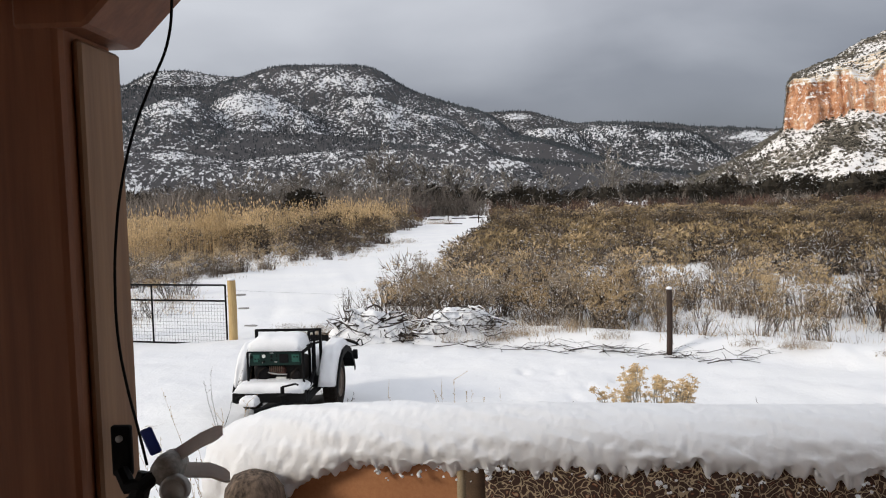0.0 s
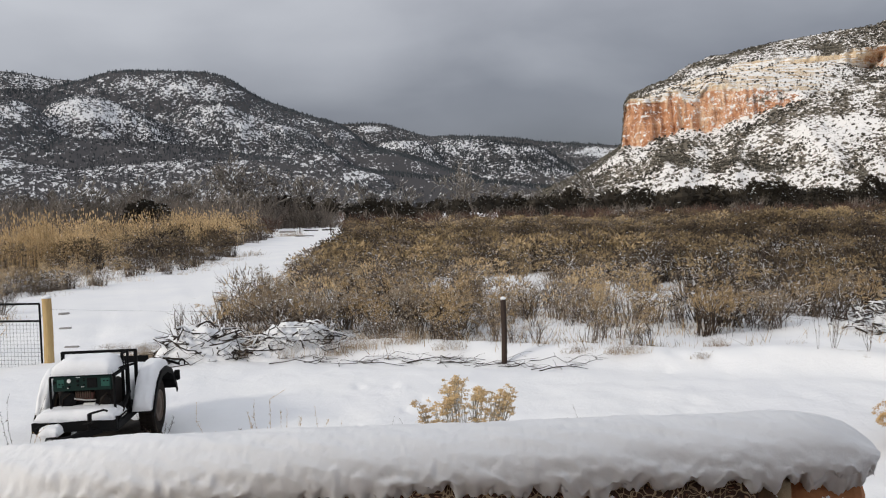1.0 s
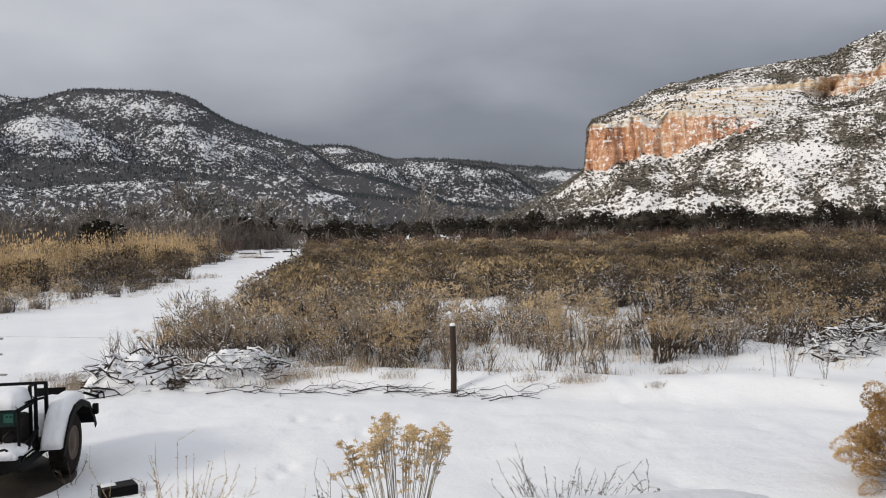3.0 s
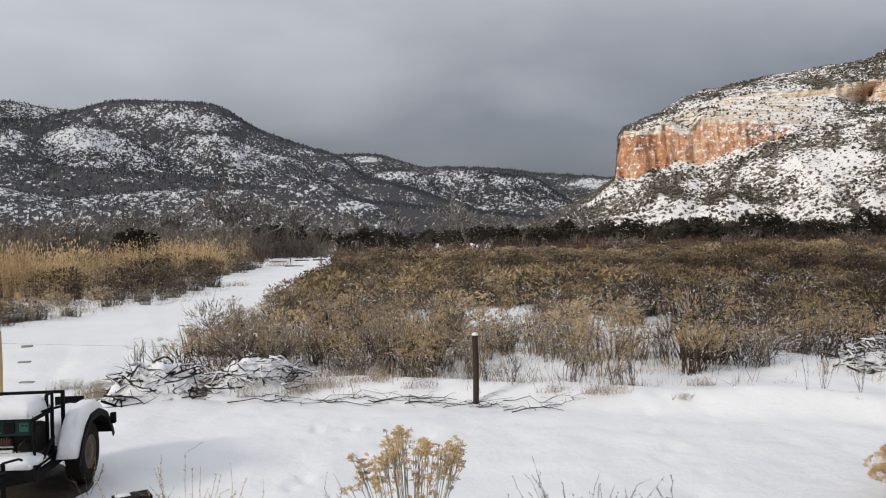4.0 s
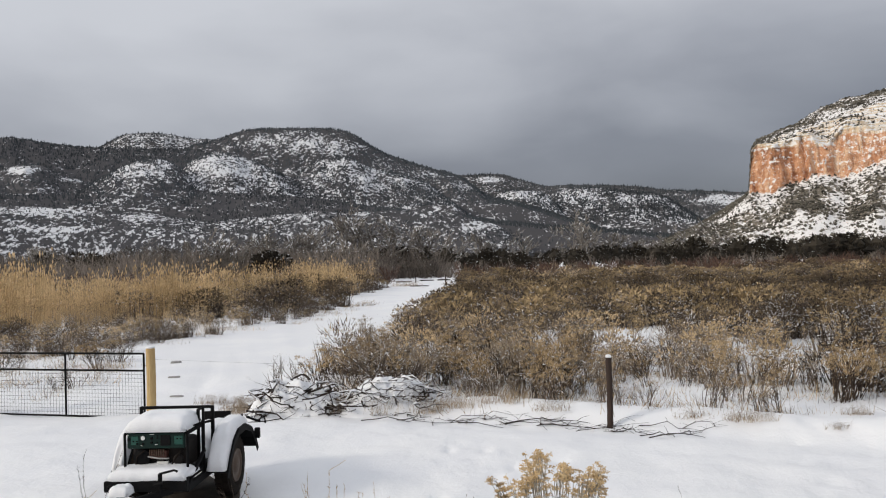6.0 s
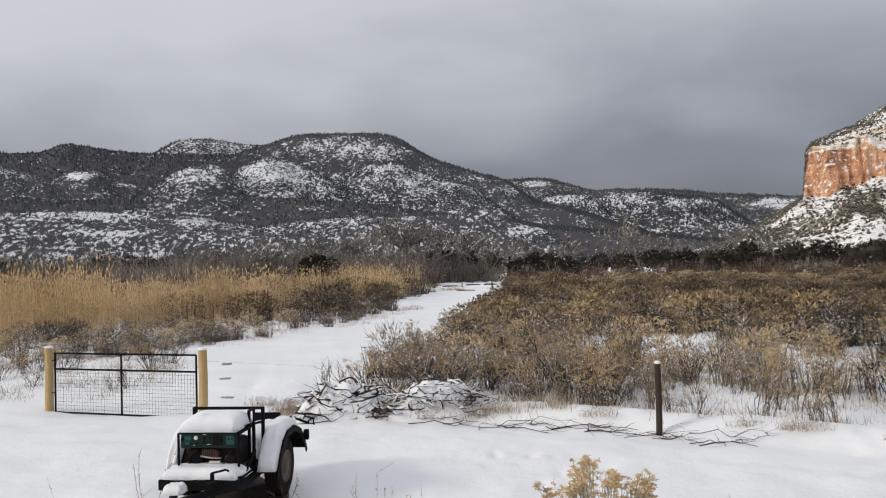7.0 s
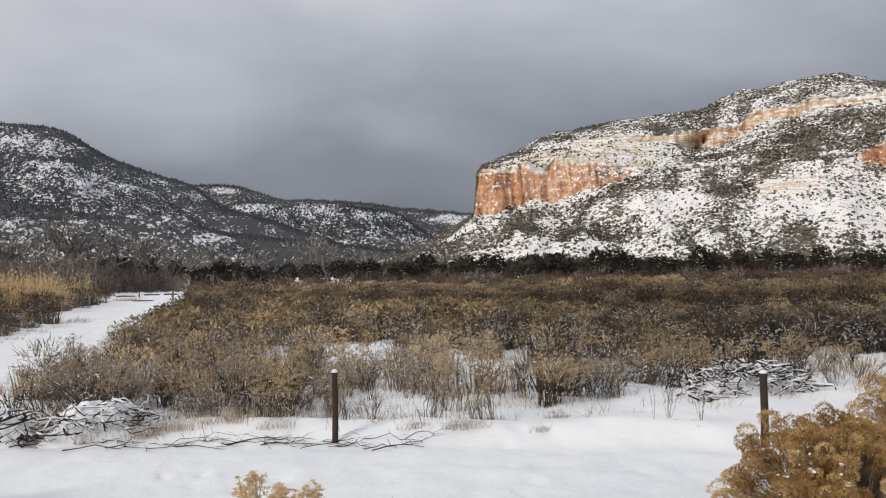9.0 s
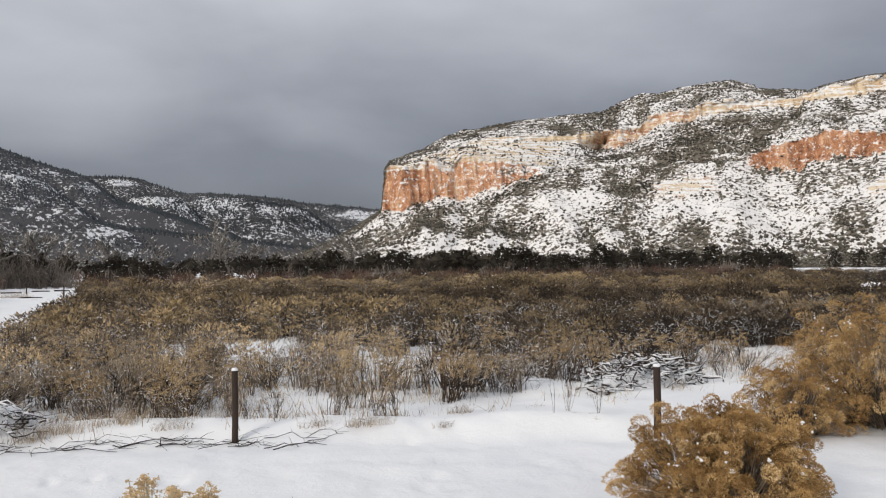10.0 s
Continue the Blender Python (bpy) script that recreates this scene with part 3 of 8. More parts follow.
BAND_TOP = [13.72, 0.44, 15.53, 0.98, 17.54, 1.81, 19.58, 2.99, 21.11, 4.07, 21.34, 7.12, 23.79, 7.9, 26.7, 8.67, 27.6, 9.07, 30.1, 9.29, 32.49, 9.28, 34.49, 9.19, 35.79, 9.44, 38.08, 9.44, 39.68, 9.49, 39.98, 9.97, 40.99, 10.47, 43.18, 10.4, 43.58, 10.85, 45.38, 10.99, 49.07, 10.82, 49.97, 10.72, 50.27, 10.92, 51.96, 11.36, 54.06, 11.65, 59.75, 11.49, 79.75, 10.29]
MESA_CREST = [13.73, 0.69, 15.53, 1.16, 17.54, 1.96, 19.58, 3.17, 21.11, 4.12, 21.39, 7.22, 21.66, 7.6, 22.74, 8.04, 24.1, 8.45, 25.47, 9.24, 26.83, 9.69, 28.19, 9.86, 29.54, 10.15, 31.43, 10.37, 33.58, 10.56, 35.7, 10.68, 37.01, 10.74, 38.32, 11.37, 39.87, 11.92, 40.88, 11.75, 42.65, 12.13, 44.37, 12.27, 45.82, 12.3, 47.24, 11.87, 47.38, 11.64, 48.77, 11.42, 50.07, 11.32, 50.47, 11.07, 51.97, 11.49, 54.06, 11.75, 55.76, 11.8, 79.75, 11.29]
MESA_CUTS = (52, 88, 116, 134, 152)


def mesa_rows(az):
    flute = 24 * (fbm(az * 0.22, az * 0 + 2, 2) - 0.5)
    e = [look_up(t, az) for t in (CLIFF_BASE, CLIFF_TOP, BAND_BASE, BAND_TOP, MESA_CREST)]
    jag = 0.22 * (fbm(az * 1.3, az * 0 + 4, 2) - 0.5)
    inside = np.clip((az - 21.6) / 1.5, 0, 1)
    e[0], e[1], e[2] = e[0] + jag * 1.4 * inside, e[1] - jag * 0.7 * inside, e[2] + jag * 0.6 * inside
    for k in range(1, 5):
        e[k] = np.maximum(e[k], e[k - 1] + 0.01)
    r = [610 + flute, 618 + flute, 745 + flute * 1.3, 748 + flute * 1.3, 860 + flute]
    foot = (445 + 18 * (fbm(az * 0.5, az * 0 + 12, 2) - 0.5), np.full_like(az, -0.5))
    pts = [foot] + [(r[k], el_z(r[k], e[k])) for k in range(5)]
    cuts = np.diff((0,) + MESA_CUTS)
    rows = []
    for k in range(5):
        rows += between(pts[k], pts[k + 1], int(cuts[k]), 1.25 if k == 0 else 1.0)
    rows.append(pts[5])
    rows += [(r[4] + 60, pts[5][1] - 4), (r[4] + 250, pts[5][1] - 60), (r[4] + 420, pts[5][1] * 0 - 1)]
    return rows


def mesa_rock(k, a):
    """Where bare rock faces stand, and where level cream beds crop out."""
    k = k + 9 * (fbm(a * 2.6, k * 0.09 + 3, 4) - 0.5)
    low = np.interp(a, *table(CLIFF_TOP)) - np.interp(a, *table(CLIFF_BASE))
    high = np.interp(a, *table(BAND_TOP)) - np.interp(a, *table(BAND_BASE))
    face = np.where((k >= MESA_CUTS[0] - 1) & (k <= MESA_CUTS[1]), np.clip((low - 0.3) / 0.5, 0, 1), 0)
    # the wall breaks up into ledges and snow along the slope
    face = face * (1 - np.clip((a - 26.5) / 5, 0, 0.8) * (a < 33) * np.clip(3 * fbm(a * 1.6 - k * 0.05, k * 0.16, 3) - 1.0, 0, 1))
    band = np.where((k >= MESA_CUTS[2]) & (k <= MESA_CUTS[3]), np.clip((high - 0.1) / 0.3, 0, 1), 0)
    u = (k - MESA_CUTS[1]) / (MESA_CUTS[2] - MESA_CUTS[1])
    beds = np.where((u > 0) & (u <= 1), np.clip((a - 21.6) / 0.6, 0, 1) * np.clip((35.5 - a) / 2.5, 0, 1), 0)
    ledge = 0.75 * np.exp(-((((a - 42.5) / 2.2) ** 2 + ((k - 40) / 5.0) ** 2) ** 2)) + 0.8 * np.exp(-((((a - 54.6) / 0.9) ** 2 + ((k - 34) / 3.0) ** 2) ** 2))
    # cream above, red below
    upper = np.clip((u + 0.32) / 0.4, 0, 1) * np.clip((38 - a) / 3, 0.42 * (k >= MESA_CUTS[2]), 1) + np.clip((a - 43) / 2, 0, 1) * (k >= MESA_CUTS[2]) * 0.55 + ledge
    return np.clip(np.maximum(np.maximum(face, band), np.maximum(0.74 * beds, ledge)), 0, 1), np.clip(upper, 0, 1), beds


def mesa_trees(k, a, r, z):
    rock, _, beds = mesa_rock(k, a)
    low = np.clip(1.9 - k / 8, 0.0, 1.6)
    top = np.clip((k - MESA_CUTS[3]) / 12, 0, 1) * 0.8
    strip = 0.9 * np.exp(-(((k - 44 + 0.9 * (a - 34) * (a > 34)) / 4.0) ** 2)) * (a > 24) * (a < 52) + 1.0 * np.exp(-(((k - 30 - 5 * np.sin(a * 0.35)) / 4.0) ** 2)) * (a < 33)
    wood = np.clip(fbm(a * 0.8, k * 0.10, 4) - 0.48, 0, 1) * 6
    gully = 0.9 * np.exp(-(((a - 40.3 - 0.05 * (k - 60)) / 1.5) ** 2)) * (k > 20) * (k < 104) + 1.4 * np.exp(-(((a - 45) / 3.0) ** 2)) * (k > 90) * (k < 112)
    clear = np.exp(-((((a - 34.5) / 3.0) ** 2 + ((k - 36) / 6.0) ** 2) ** 2)) + np.exp(-((((a - 27.5) / 3.5) ** 2 + ((k - 17) / 5.0) ** 2) ** 2)) + np.exp(-((((a - 47) / 6.0) ** 2 + ((k - 27) / 9.0) ** 2) ** 2))
    out = (0.55 + wood + low + top + strip + gully) * (1 - 0.75 * np.clip(clear, 0, 1))
    return out * (1 - np.clip((rock - 0.35 * beds) * 1.6, 0, 0.97)) * (k < MESA_CUTS[4]) * (a > 15)


def build_mesa():
    az = np.linspace(14, 70, 760)
    out = []
    for k, (r, z) in enumerate(mesa_rows(az)):
        if MESA_CUTS[0] <= k < MESA_CUTS[1] or MESA_CUTS[2] <= k < MESA_CUTS[3]:  # beds that stand out and recede, with clefts
            r = r + 15.0 * (ridged(az * 1.1 + z * 0.010, z * 0.007 + 0.2 * az, 4) - 0.6) + 1.2 * (vnoise(az * 0.5, z * 0.42) - 0.5) + 7.0 * (fbm(az * 3.1 + z * 0.02, z * 0.10 + az, 4) - 0.5)
            if k >= MESA_CUTS[2]:  # a shallow alcove under the upper band
                r = r + 22 * np.exp(-(((az - 36.9 - 0.06 * (k - 125)) / 0.55) ** 2)) * min(1, (MESA_CUTS[3] - 1 - k) / 6) * (0.6 + 0.8 * vnoise(az * 4, z * 0.2))
        elif k < MESA_CUTS[0]:  # gullied scree
            u = k / MESA_CUTS[0]
            z = z + (11 * (ridged(az * 0.22 + r * 0.006, r * 0.013 - az * 0.10, 3) - 0.62) + 6 * (fbm(az * 0.8 + r * 0.02, r * 0.06 - az * 0.3, 4) - 0.5)) * math.sin(math.pi * u)
        elif k < MESA_CUTS[4]:  # stepped ledges
            z = z + (1.7 * np.sin(z * 1.1 + 7 * fbm(az * 0.3, z * 0.02, 3)) * np.clip(2.4 * vnoise(az * 0.5, z * 0.12) - 0.6, 0, 1) + 2.2 * (fbm(az * 1.4, r * 0.045, 4) - 0.5)) * np.clip((az - 21.6) / 3, 0, 1)
        out.append((r, z))
    grid = row_grid(az, out)
    rock, upper, _ = mesa_rock(grid[0], grid[1])
    ob = new("backdrop_mesa", strip_mesh("backdrop_mesa", az, out, M_CLIFF, (0.10 + 0.175 * mesa_trees(*grid), rock, upper)))
    tagged(ob, "red sandstone mesa with snowy ledges and scree", "mesa", kind="structure")
    return az, out


def tuft_template(seed):
    """A small jagged bush of two lobes, one metre across."""
    rng = np.random.default_rng(seed)
    h = Heap()
    for k in range(2):
        h.add(OCT_V * rng.uniform(0.55, 1.4, (6, 1)) * (0.36, 0.36, 0.32) + (rng.normal(0, 0.16), rng.normal(0, 0.16), 0.22 + 0.12 * k), OCT_F, 0)
    return h.arrays()


m_az, m_rows = build_mesa()
wt = row_weights(m_az, m_rows, mesa_trees)
pl = pick_on_rows(m_az, m_rows, 36000, wt)
scatter("mesa_junipers", [tuft_template(s) for s in range(12)], pl, RNG.uniform(0.8, 1.65, len(pl)) ** 2 * np.where(pl[:, 2] < 25, 1.2, 1.0), [M_JUNIPER], "dark junipers dotted over snowy scree and mesa top", "trees")

PINES = [pine_template(s) for s in range(8)]


def faces(a, e, spots):
    """Pale faces, open snow with some sunlight painted in: azimuth, height angle, half width, half height, strength."""
    out = 0.0
    for a0, e0, w, h, q in spots:
        out = out + q * np.exp(-((((a - a0) / w) ** 2 + ((e - e0) / h) ** 2) ** 2))
    return out


def ridge(name, label, pairs, r0, depth, foot, wood, spots, trees, mat=None, gully=26.0, step=0.09, n=44, rim=0.35, tall=1.0):
    """One ridge or spur of the mountains: a crest line over the azimuths, gullied down to its foot.
    wood: how thickly it is wooded, cloud shade included; rim: how far below the crest the close woods of the top reach,
    in degrees."""
    az = np.arange(pairs[0], pairs[-2] + step, step)
    line = look_up(pairs, az)
    line = np.convolve(np.pad(line, 4, "edge"), np.ones(9) / 9, "valid") + 0.07 * (fbm(az * 2.2, az * 0 + r0 * 0.01, 4) - 0.5)
    crest, low = el_z(r0, line), el_z(r0 - depth, np.minimum(foot, line - 0.3))
    rows = []
    for k in range(n + 1):
        v = k / n
        r = r0 - depth * (1 - v) + np.zeros_like(az)
        z = low + (crest - low) * (0.25 * v + 0.75 * (1 - (1 - v) ** 1.35))
        env = math.sin(math.pi * min(v, 0.995)) ** 0.7
        z = z + env * (gully * (ridged(az * 0.42 + v * 0.5 + r0 * 0.013, v * 0.9 + r0 * 0.007, 4) - 0.66) + 0.35 * gully * (fbm(az * 2.2, v * 8 + r0, 3) - 0.5))
        top = EYE + r * np.tan(np.radians(line - 0.02 - 0.35 * (1 - v) * (line - foot).clip(0.3, 3)))
        rows.append((r, np.minimum(z, top) if k < n else crest))
    rows.insert(0, (rows[0][0] - 0.5 * depth, np.full_like(az, -3.0)))
    n += 1
    rows += [(np.full_like(az, r0 + 0.10 * depth), crest - 12), (np.full_like(az, r0 + 0.9 * depth), np.minimum(low, crest - 60) - 10)]

    # woods plus painted shade: spots keep lit flanks pale, wood darkens for cloud
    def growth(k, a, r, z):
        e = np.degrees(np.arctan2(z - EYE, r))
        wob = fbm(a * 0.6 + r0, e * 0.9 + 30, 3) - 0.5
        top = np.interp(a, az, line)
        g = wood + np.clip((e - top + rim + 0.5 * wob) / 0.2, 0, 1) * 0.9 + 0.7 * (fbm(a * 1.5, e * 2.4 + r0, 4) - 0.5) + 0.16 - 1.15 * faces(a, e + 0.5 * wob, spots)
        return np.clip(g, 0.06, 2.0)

    grid = row_grid(az, rows)
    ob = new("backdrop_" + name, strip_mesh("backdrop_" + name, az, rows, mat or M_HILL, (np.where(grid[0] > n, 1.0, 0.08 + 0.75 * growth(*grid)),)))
    tagged(ob, label, "hill", kind="structure")
    pl = pick_on_rows(az, rows, trees, row_weights(az, rows, lambda k, a, r, z: (growth(k, a, r, z) + 0.10) * (k < n) * (a > -46)))
    d = np.hypot(pl[:, 0], pl[:, 1])
    w, h = RNG.uniform(0.0028, 0.0058, len(pl)) * d, RNG.uniform(0.0018, 0.0038, len(pl)) * d * tall
    pl[:, 2] -= 0.1 * h
    scatter(name + "_pines", PINES, pl, np.stack([w, w, h], -1), [M_PINE], "dark pine woods on snowy slopes", "trees")


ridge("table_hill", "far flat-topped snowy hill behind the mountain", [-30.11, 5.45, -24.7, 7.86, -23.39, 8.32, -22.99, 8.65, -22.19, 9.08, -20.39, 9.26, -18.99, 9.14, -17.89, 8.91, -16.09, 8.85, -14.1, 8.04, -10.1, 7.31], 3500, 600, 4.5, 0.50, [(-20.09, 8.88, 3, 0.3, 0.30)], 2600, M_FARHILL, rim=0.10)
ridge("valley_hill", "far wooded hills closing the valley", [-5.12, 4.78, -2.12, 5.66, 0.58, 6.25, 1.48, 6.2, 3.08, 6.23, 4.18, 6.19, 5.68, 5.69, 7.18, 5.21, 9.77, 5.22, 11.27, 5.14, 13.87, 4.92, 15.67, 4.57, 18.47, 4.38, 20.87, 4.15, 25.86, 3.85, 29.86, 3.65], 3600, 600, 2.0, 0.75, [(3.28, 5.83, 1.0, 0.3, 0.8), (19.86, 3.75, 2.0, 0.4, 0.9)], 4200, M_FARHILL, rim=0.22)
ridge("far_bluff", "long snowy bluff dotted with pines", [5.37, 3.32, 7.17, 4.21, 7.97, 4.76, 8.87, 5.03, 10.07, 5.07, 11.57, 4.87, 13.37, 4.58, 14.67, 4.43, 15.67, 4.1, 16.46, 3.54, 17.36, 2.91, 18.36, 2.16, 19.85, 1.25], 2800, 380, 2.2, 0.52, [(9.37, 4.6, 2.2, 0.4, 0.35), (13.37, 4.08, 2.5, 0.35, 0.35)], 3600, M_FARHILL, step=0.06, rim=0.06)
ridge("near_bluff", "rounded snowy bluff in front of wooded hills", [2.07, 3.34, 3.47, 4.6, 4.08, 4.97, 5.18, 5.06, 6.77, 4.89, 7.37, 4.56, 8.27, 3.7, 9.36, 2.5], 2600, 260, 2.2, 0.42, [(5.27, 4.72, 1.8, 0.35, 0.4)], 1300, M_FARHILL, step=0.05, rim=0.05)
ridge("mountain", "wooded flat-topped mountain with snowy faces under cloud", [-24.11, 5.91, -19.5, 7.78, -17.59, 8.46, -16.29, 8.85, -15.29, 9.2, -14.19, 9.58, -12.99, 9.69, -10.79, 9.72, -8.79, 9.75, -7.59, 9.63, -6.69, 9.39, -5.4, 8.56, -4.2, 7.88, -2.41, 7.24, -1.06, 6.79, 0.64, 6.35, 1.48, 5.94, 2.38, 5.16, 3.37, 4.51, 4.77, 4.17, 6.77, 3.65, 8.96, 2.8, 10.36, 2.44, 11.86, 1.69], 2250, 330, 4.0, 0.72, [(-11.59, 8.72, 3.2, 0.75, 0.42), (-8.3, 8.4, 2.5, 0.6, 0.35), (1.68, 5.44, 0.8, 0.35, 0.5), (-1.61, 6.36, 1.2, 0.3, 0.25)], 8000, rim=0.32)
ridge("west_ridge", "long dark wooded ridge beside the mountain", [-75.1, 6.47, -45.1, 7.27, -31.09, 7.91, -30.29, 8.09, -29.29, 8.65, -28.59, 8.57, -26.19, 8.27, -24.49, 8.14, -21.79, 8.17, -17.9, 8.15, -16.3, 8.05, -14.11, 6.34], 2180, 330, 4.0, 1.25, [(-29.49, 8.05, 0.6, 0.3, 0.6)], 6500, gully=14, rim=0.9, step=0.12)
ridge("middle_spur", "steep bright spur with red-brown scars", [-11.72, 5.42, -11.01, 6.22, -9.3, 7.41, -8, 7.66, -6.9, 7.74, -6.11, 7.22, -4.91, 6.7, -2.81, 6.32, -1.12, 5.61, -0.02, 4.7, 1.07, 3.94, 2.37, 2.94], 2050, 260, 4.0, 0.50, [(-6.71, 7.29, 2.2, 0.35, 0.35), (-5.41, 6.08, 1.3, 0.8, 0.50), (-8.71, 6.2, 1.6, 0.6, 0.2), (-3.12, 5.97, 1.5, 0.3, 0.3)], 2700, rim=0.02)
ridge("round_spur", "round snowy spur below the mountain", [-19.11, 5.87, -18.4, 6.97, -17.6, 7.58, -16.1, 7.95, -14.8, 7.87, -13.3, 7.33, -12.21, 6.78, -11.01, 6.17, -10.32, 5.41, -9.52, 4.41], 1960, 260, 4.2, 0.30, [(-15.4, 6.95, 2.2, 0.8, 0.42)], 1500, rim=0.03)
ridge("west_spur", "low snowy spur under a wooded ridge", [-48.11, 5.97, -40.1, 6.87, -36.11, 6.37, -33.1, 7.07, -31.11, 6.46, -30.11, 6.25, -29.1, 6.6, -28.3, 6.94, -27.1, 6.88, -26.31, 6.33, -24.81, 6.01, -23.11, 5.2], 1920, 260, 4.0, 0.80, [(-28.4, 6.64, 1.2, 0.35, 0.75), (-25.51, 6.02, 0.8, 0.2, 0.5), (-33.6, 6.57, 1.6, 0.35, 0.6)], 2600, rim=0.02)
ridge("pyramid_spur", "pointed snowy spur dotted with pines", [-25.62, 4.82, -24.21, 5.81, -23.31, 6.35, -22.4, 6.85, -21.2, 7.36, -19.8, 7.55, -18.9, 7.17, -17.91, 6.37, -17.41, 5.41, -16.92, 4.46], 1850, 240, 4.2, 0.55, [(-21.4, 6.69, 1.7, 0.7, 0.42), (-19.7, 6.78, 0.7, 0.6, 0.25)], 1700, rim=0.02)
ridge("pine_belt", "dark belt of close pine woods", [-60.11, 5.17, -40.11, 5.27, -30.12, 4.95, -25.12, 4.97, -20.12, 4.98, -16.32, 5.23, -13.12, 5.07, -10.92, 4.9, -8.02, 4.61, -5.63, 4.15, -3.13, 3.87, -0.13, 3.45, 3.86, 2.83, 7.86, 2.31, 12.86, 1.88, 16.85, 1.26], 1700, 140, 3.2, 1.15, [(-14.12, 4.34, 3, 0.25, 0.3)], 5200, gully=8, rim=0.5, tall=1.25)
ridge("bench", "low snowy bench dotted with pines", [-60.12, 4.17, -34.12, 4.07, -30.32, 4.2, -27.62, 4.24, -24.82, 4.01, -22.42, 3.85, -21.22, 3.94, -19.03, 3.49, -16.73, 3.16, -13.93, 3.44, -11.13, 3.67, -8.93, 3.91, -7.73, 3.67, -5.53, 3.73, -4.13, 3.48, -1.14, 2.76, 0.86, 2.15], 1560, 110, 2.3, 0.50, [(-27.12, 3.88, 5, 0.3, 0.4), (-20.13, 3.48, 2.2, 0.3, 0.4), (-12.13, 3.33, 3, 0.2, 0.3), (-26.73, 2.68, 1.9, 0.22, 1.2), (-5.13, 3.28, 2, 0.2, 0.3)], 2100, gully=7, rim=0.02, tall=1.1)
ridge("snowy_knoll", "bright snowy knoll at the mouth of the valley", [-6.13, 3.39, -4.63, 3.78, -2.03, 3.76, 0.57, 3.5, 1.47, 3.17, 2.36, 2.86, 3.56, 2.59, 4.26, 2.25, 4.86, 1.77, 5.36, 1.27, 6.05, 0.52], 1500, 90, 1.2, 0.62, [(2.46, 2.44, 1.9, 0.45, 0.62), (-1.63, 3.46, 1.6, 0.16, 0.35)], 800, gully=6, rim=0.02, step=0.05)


# ---- plants of the valley floor ----


TET_V = np.array([(0.94, 0, -0.33), (-0.47, 0.82, -0.33), (-0.47, -0.82, -0.33), (0, 0, 1.0)])
TET_F = np.array([(0, 1, 3), (1, 2, 3), (2, 0, 3), (0, 2, 1)])


def add_stick(h, a, b, w0, w1, mat, solid):
    """A thin stem from a to b: a three-sided stick when solid, else a sliver."""
    a, b = np.asarray(a, float), np.asarray(b, float)
    d = b - a
    s = np.cross(d, (0.3, 0.5, 0.81))
    s /= np.linalg.norm(s) + 1e-9
    if not solid:
        h.add([a - s * w0, a + s * w0, b + s * w1 * 0.5], [(0, 1, 2)], mat)
        return
    u = np.cross(d, s)
    u /= np.linalg.norm(u) + 1e-9
    ring = [(s * math.cos(q) + u * math.sin(q)) for q in (0, 2.094, 4.189)]
    v = [a + q * w0 for q in ring] + [b + q * w1 for q in ring]
    h.add(v, [(0, 1, 4), (0, 4, 3), (1, 2, 5), (1, 5, 4), (2, 0, 3), (2, 3, 5)], mat)


def twig_fan(seed, stems=15, wide=0.62, w=0.016):
    """Bare stems fanning from the ground and forking near their ends, about one metre high."""
    rng = np.random.default_rng(seed)
    h = Heap()
    for k in range(stems):
        ang, out = rng.random() * 6.283, wide * math.sqrt(rng.random())
        base = np.array([0.25 * out * math.cos(ang), 0.25 * out * math.sin(ang), -0.05])
        top = np.array([out * math.cos(ang), out * math.sin(ang), rng.uniform(0.45, 1.0) * (1 - 0.35 * out * out)])
        mid = base + (top - base) * 0.55 + rng.normal(0, 0.03, 3) + np.array([0, 0, 0.06])
        add_stick(h, base, mid, w, w * 0.75, 0, False)
        add_stick(h, mid, top, w * 0.75, w * 0.35, 0, False)
        for _ in range(2):
            tip = top + rng.normal(0, 0.12, 3) * (1, 1, 0.6)
            add_stick(h, mid + (top - mid) * rng.uniform(0, 0.6), tip, w * 0.6, w * 0.3, 0, False)
    return h.arrays()


def free_places(n, x0, x1, y0, y1, keep):
    x, y = RNG.uniform(x0, x1, n), RNG.uniform(y0, y1, n)
    ok = keep(x, y) > RNG.random(n)
    x, y = x[ok], y[ok]
    return np.stack([x, y, ground_height(x, y)], -1)


def off_road(x, y, margin=0.3):
    return np.abs(x - road_centre(y)) > road_half(y) + margin


def right_field(x, y):
    """Where brush grows to the right of the road: thin near the fence, dense further out."""
    d = y - fence_y(x)
    edge = np.interp(y, [15, 17, 20, 26, 31, 47, 60, 106, 150], [0.5, -1.6, -2.7, -2.0, -1.3, 0.0, 1.0, 2.6, 2.6])
    dense = np.clip((d - 1.7) / 2.0, 0, 1)
    gaps = np.clip((fbm(x * 0.16 + 7, y * 0.16 + 2, 3) - 0.22) * 5, 0.28, 1)
    bare = np.clip(1.2 - np.hypot((x - 9.5) / 4.5, (y - 23.5) / 4.0), 0, 0.85) + np.clip(1.1 - np.hypot((x - 17) / 6, (y - 17.5) / 3.0), 0, 0.8)
    return dense * np.where(y > 34, 1.0, gaps) * (1 - np.clip(bare, 0, 0.75)) * (x > edge)


def left_field(x, y):
    edge = np.interp(y, [26, 31.5, 38, 42.5, 50.7, 70, 95], [-10.2, -10.2, -8.2, -6.4, -5.2, -4.6, -5.2])
    front = np.interp(x, [-60, -14, -8], [27.0, 26.0, 29.0])
    return (x < edge - 0.2) * np.clip((y - front) / 5, 0, 1)


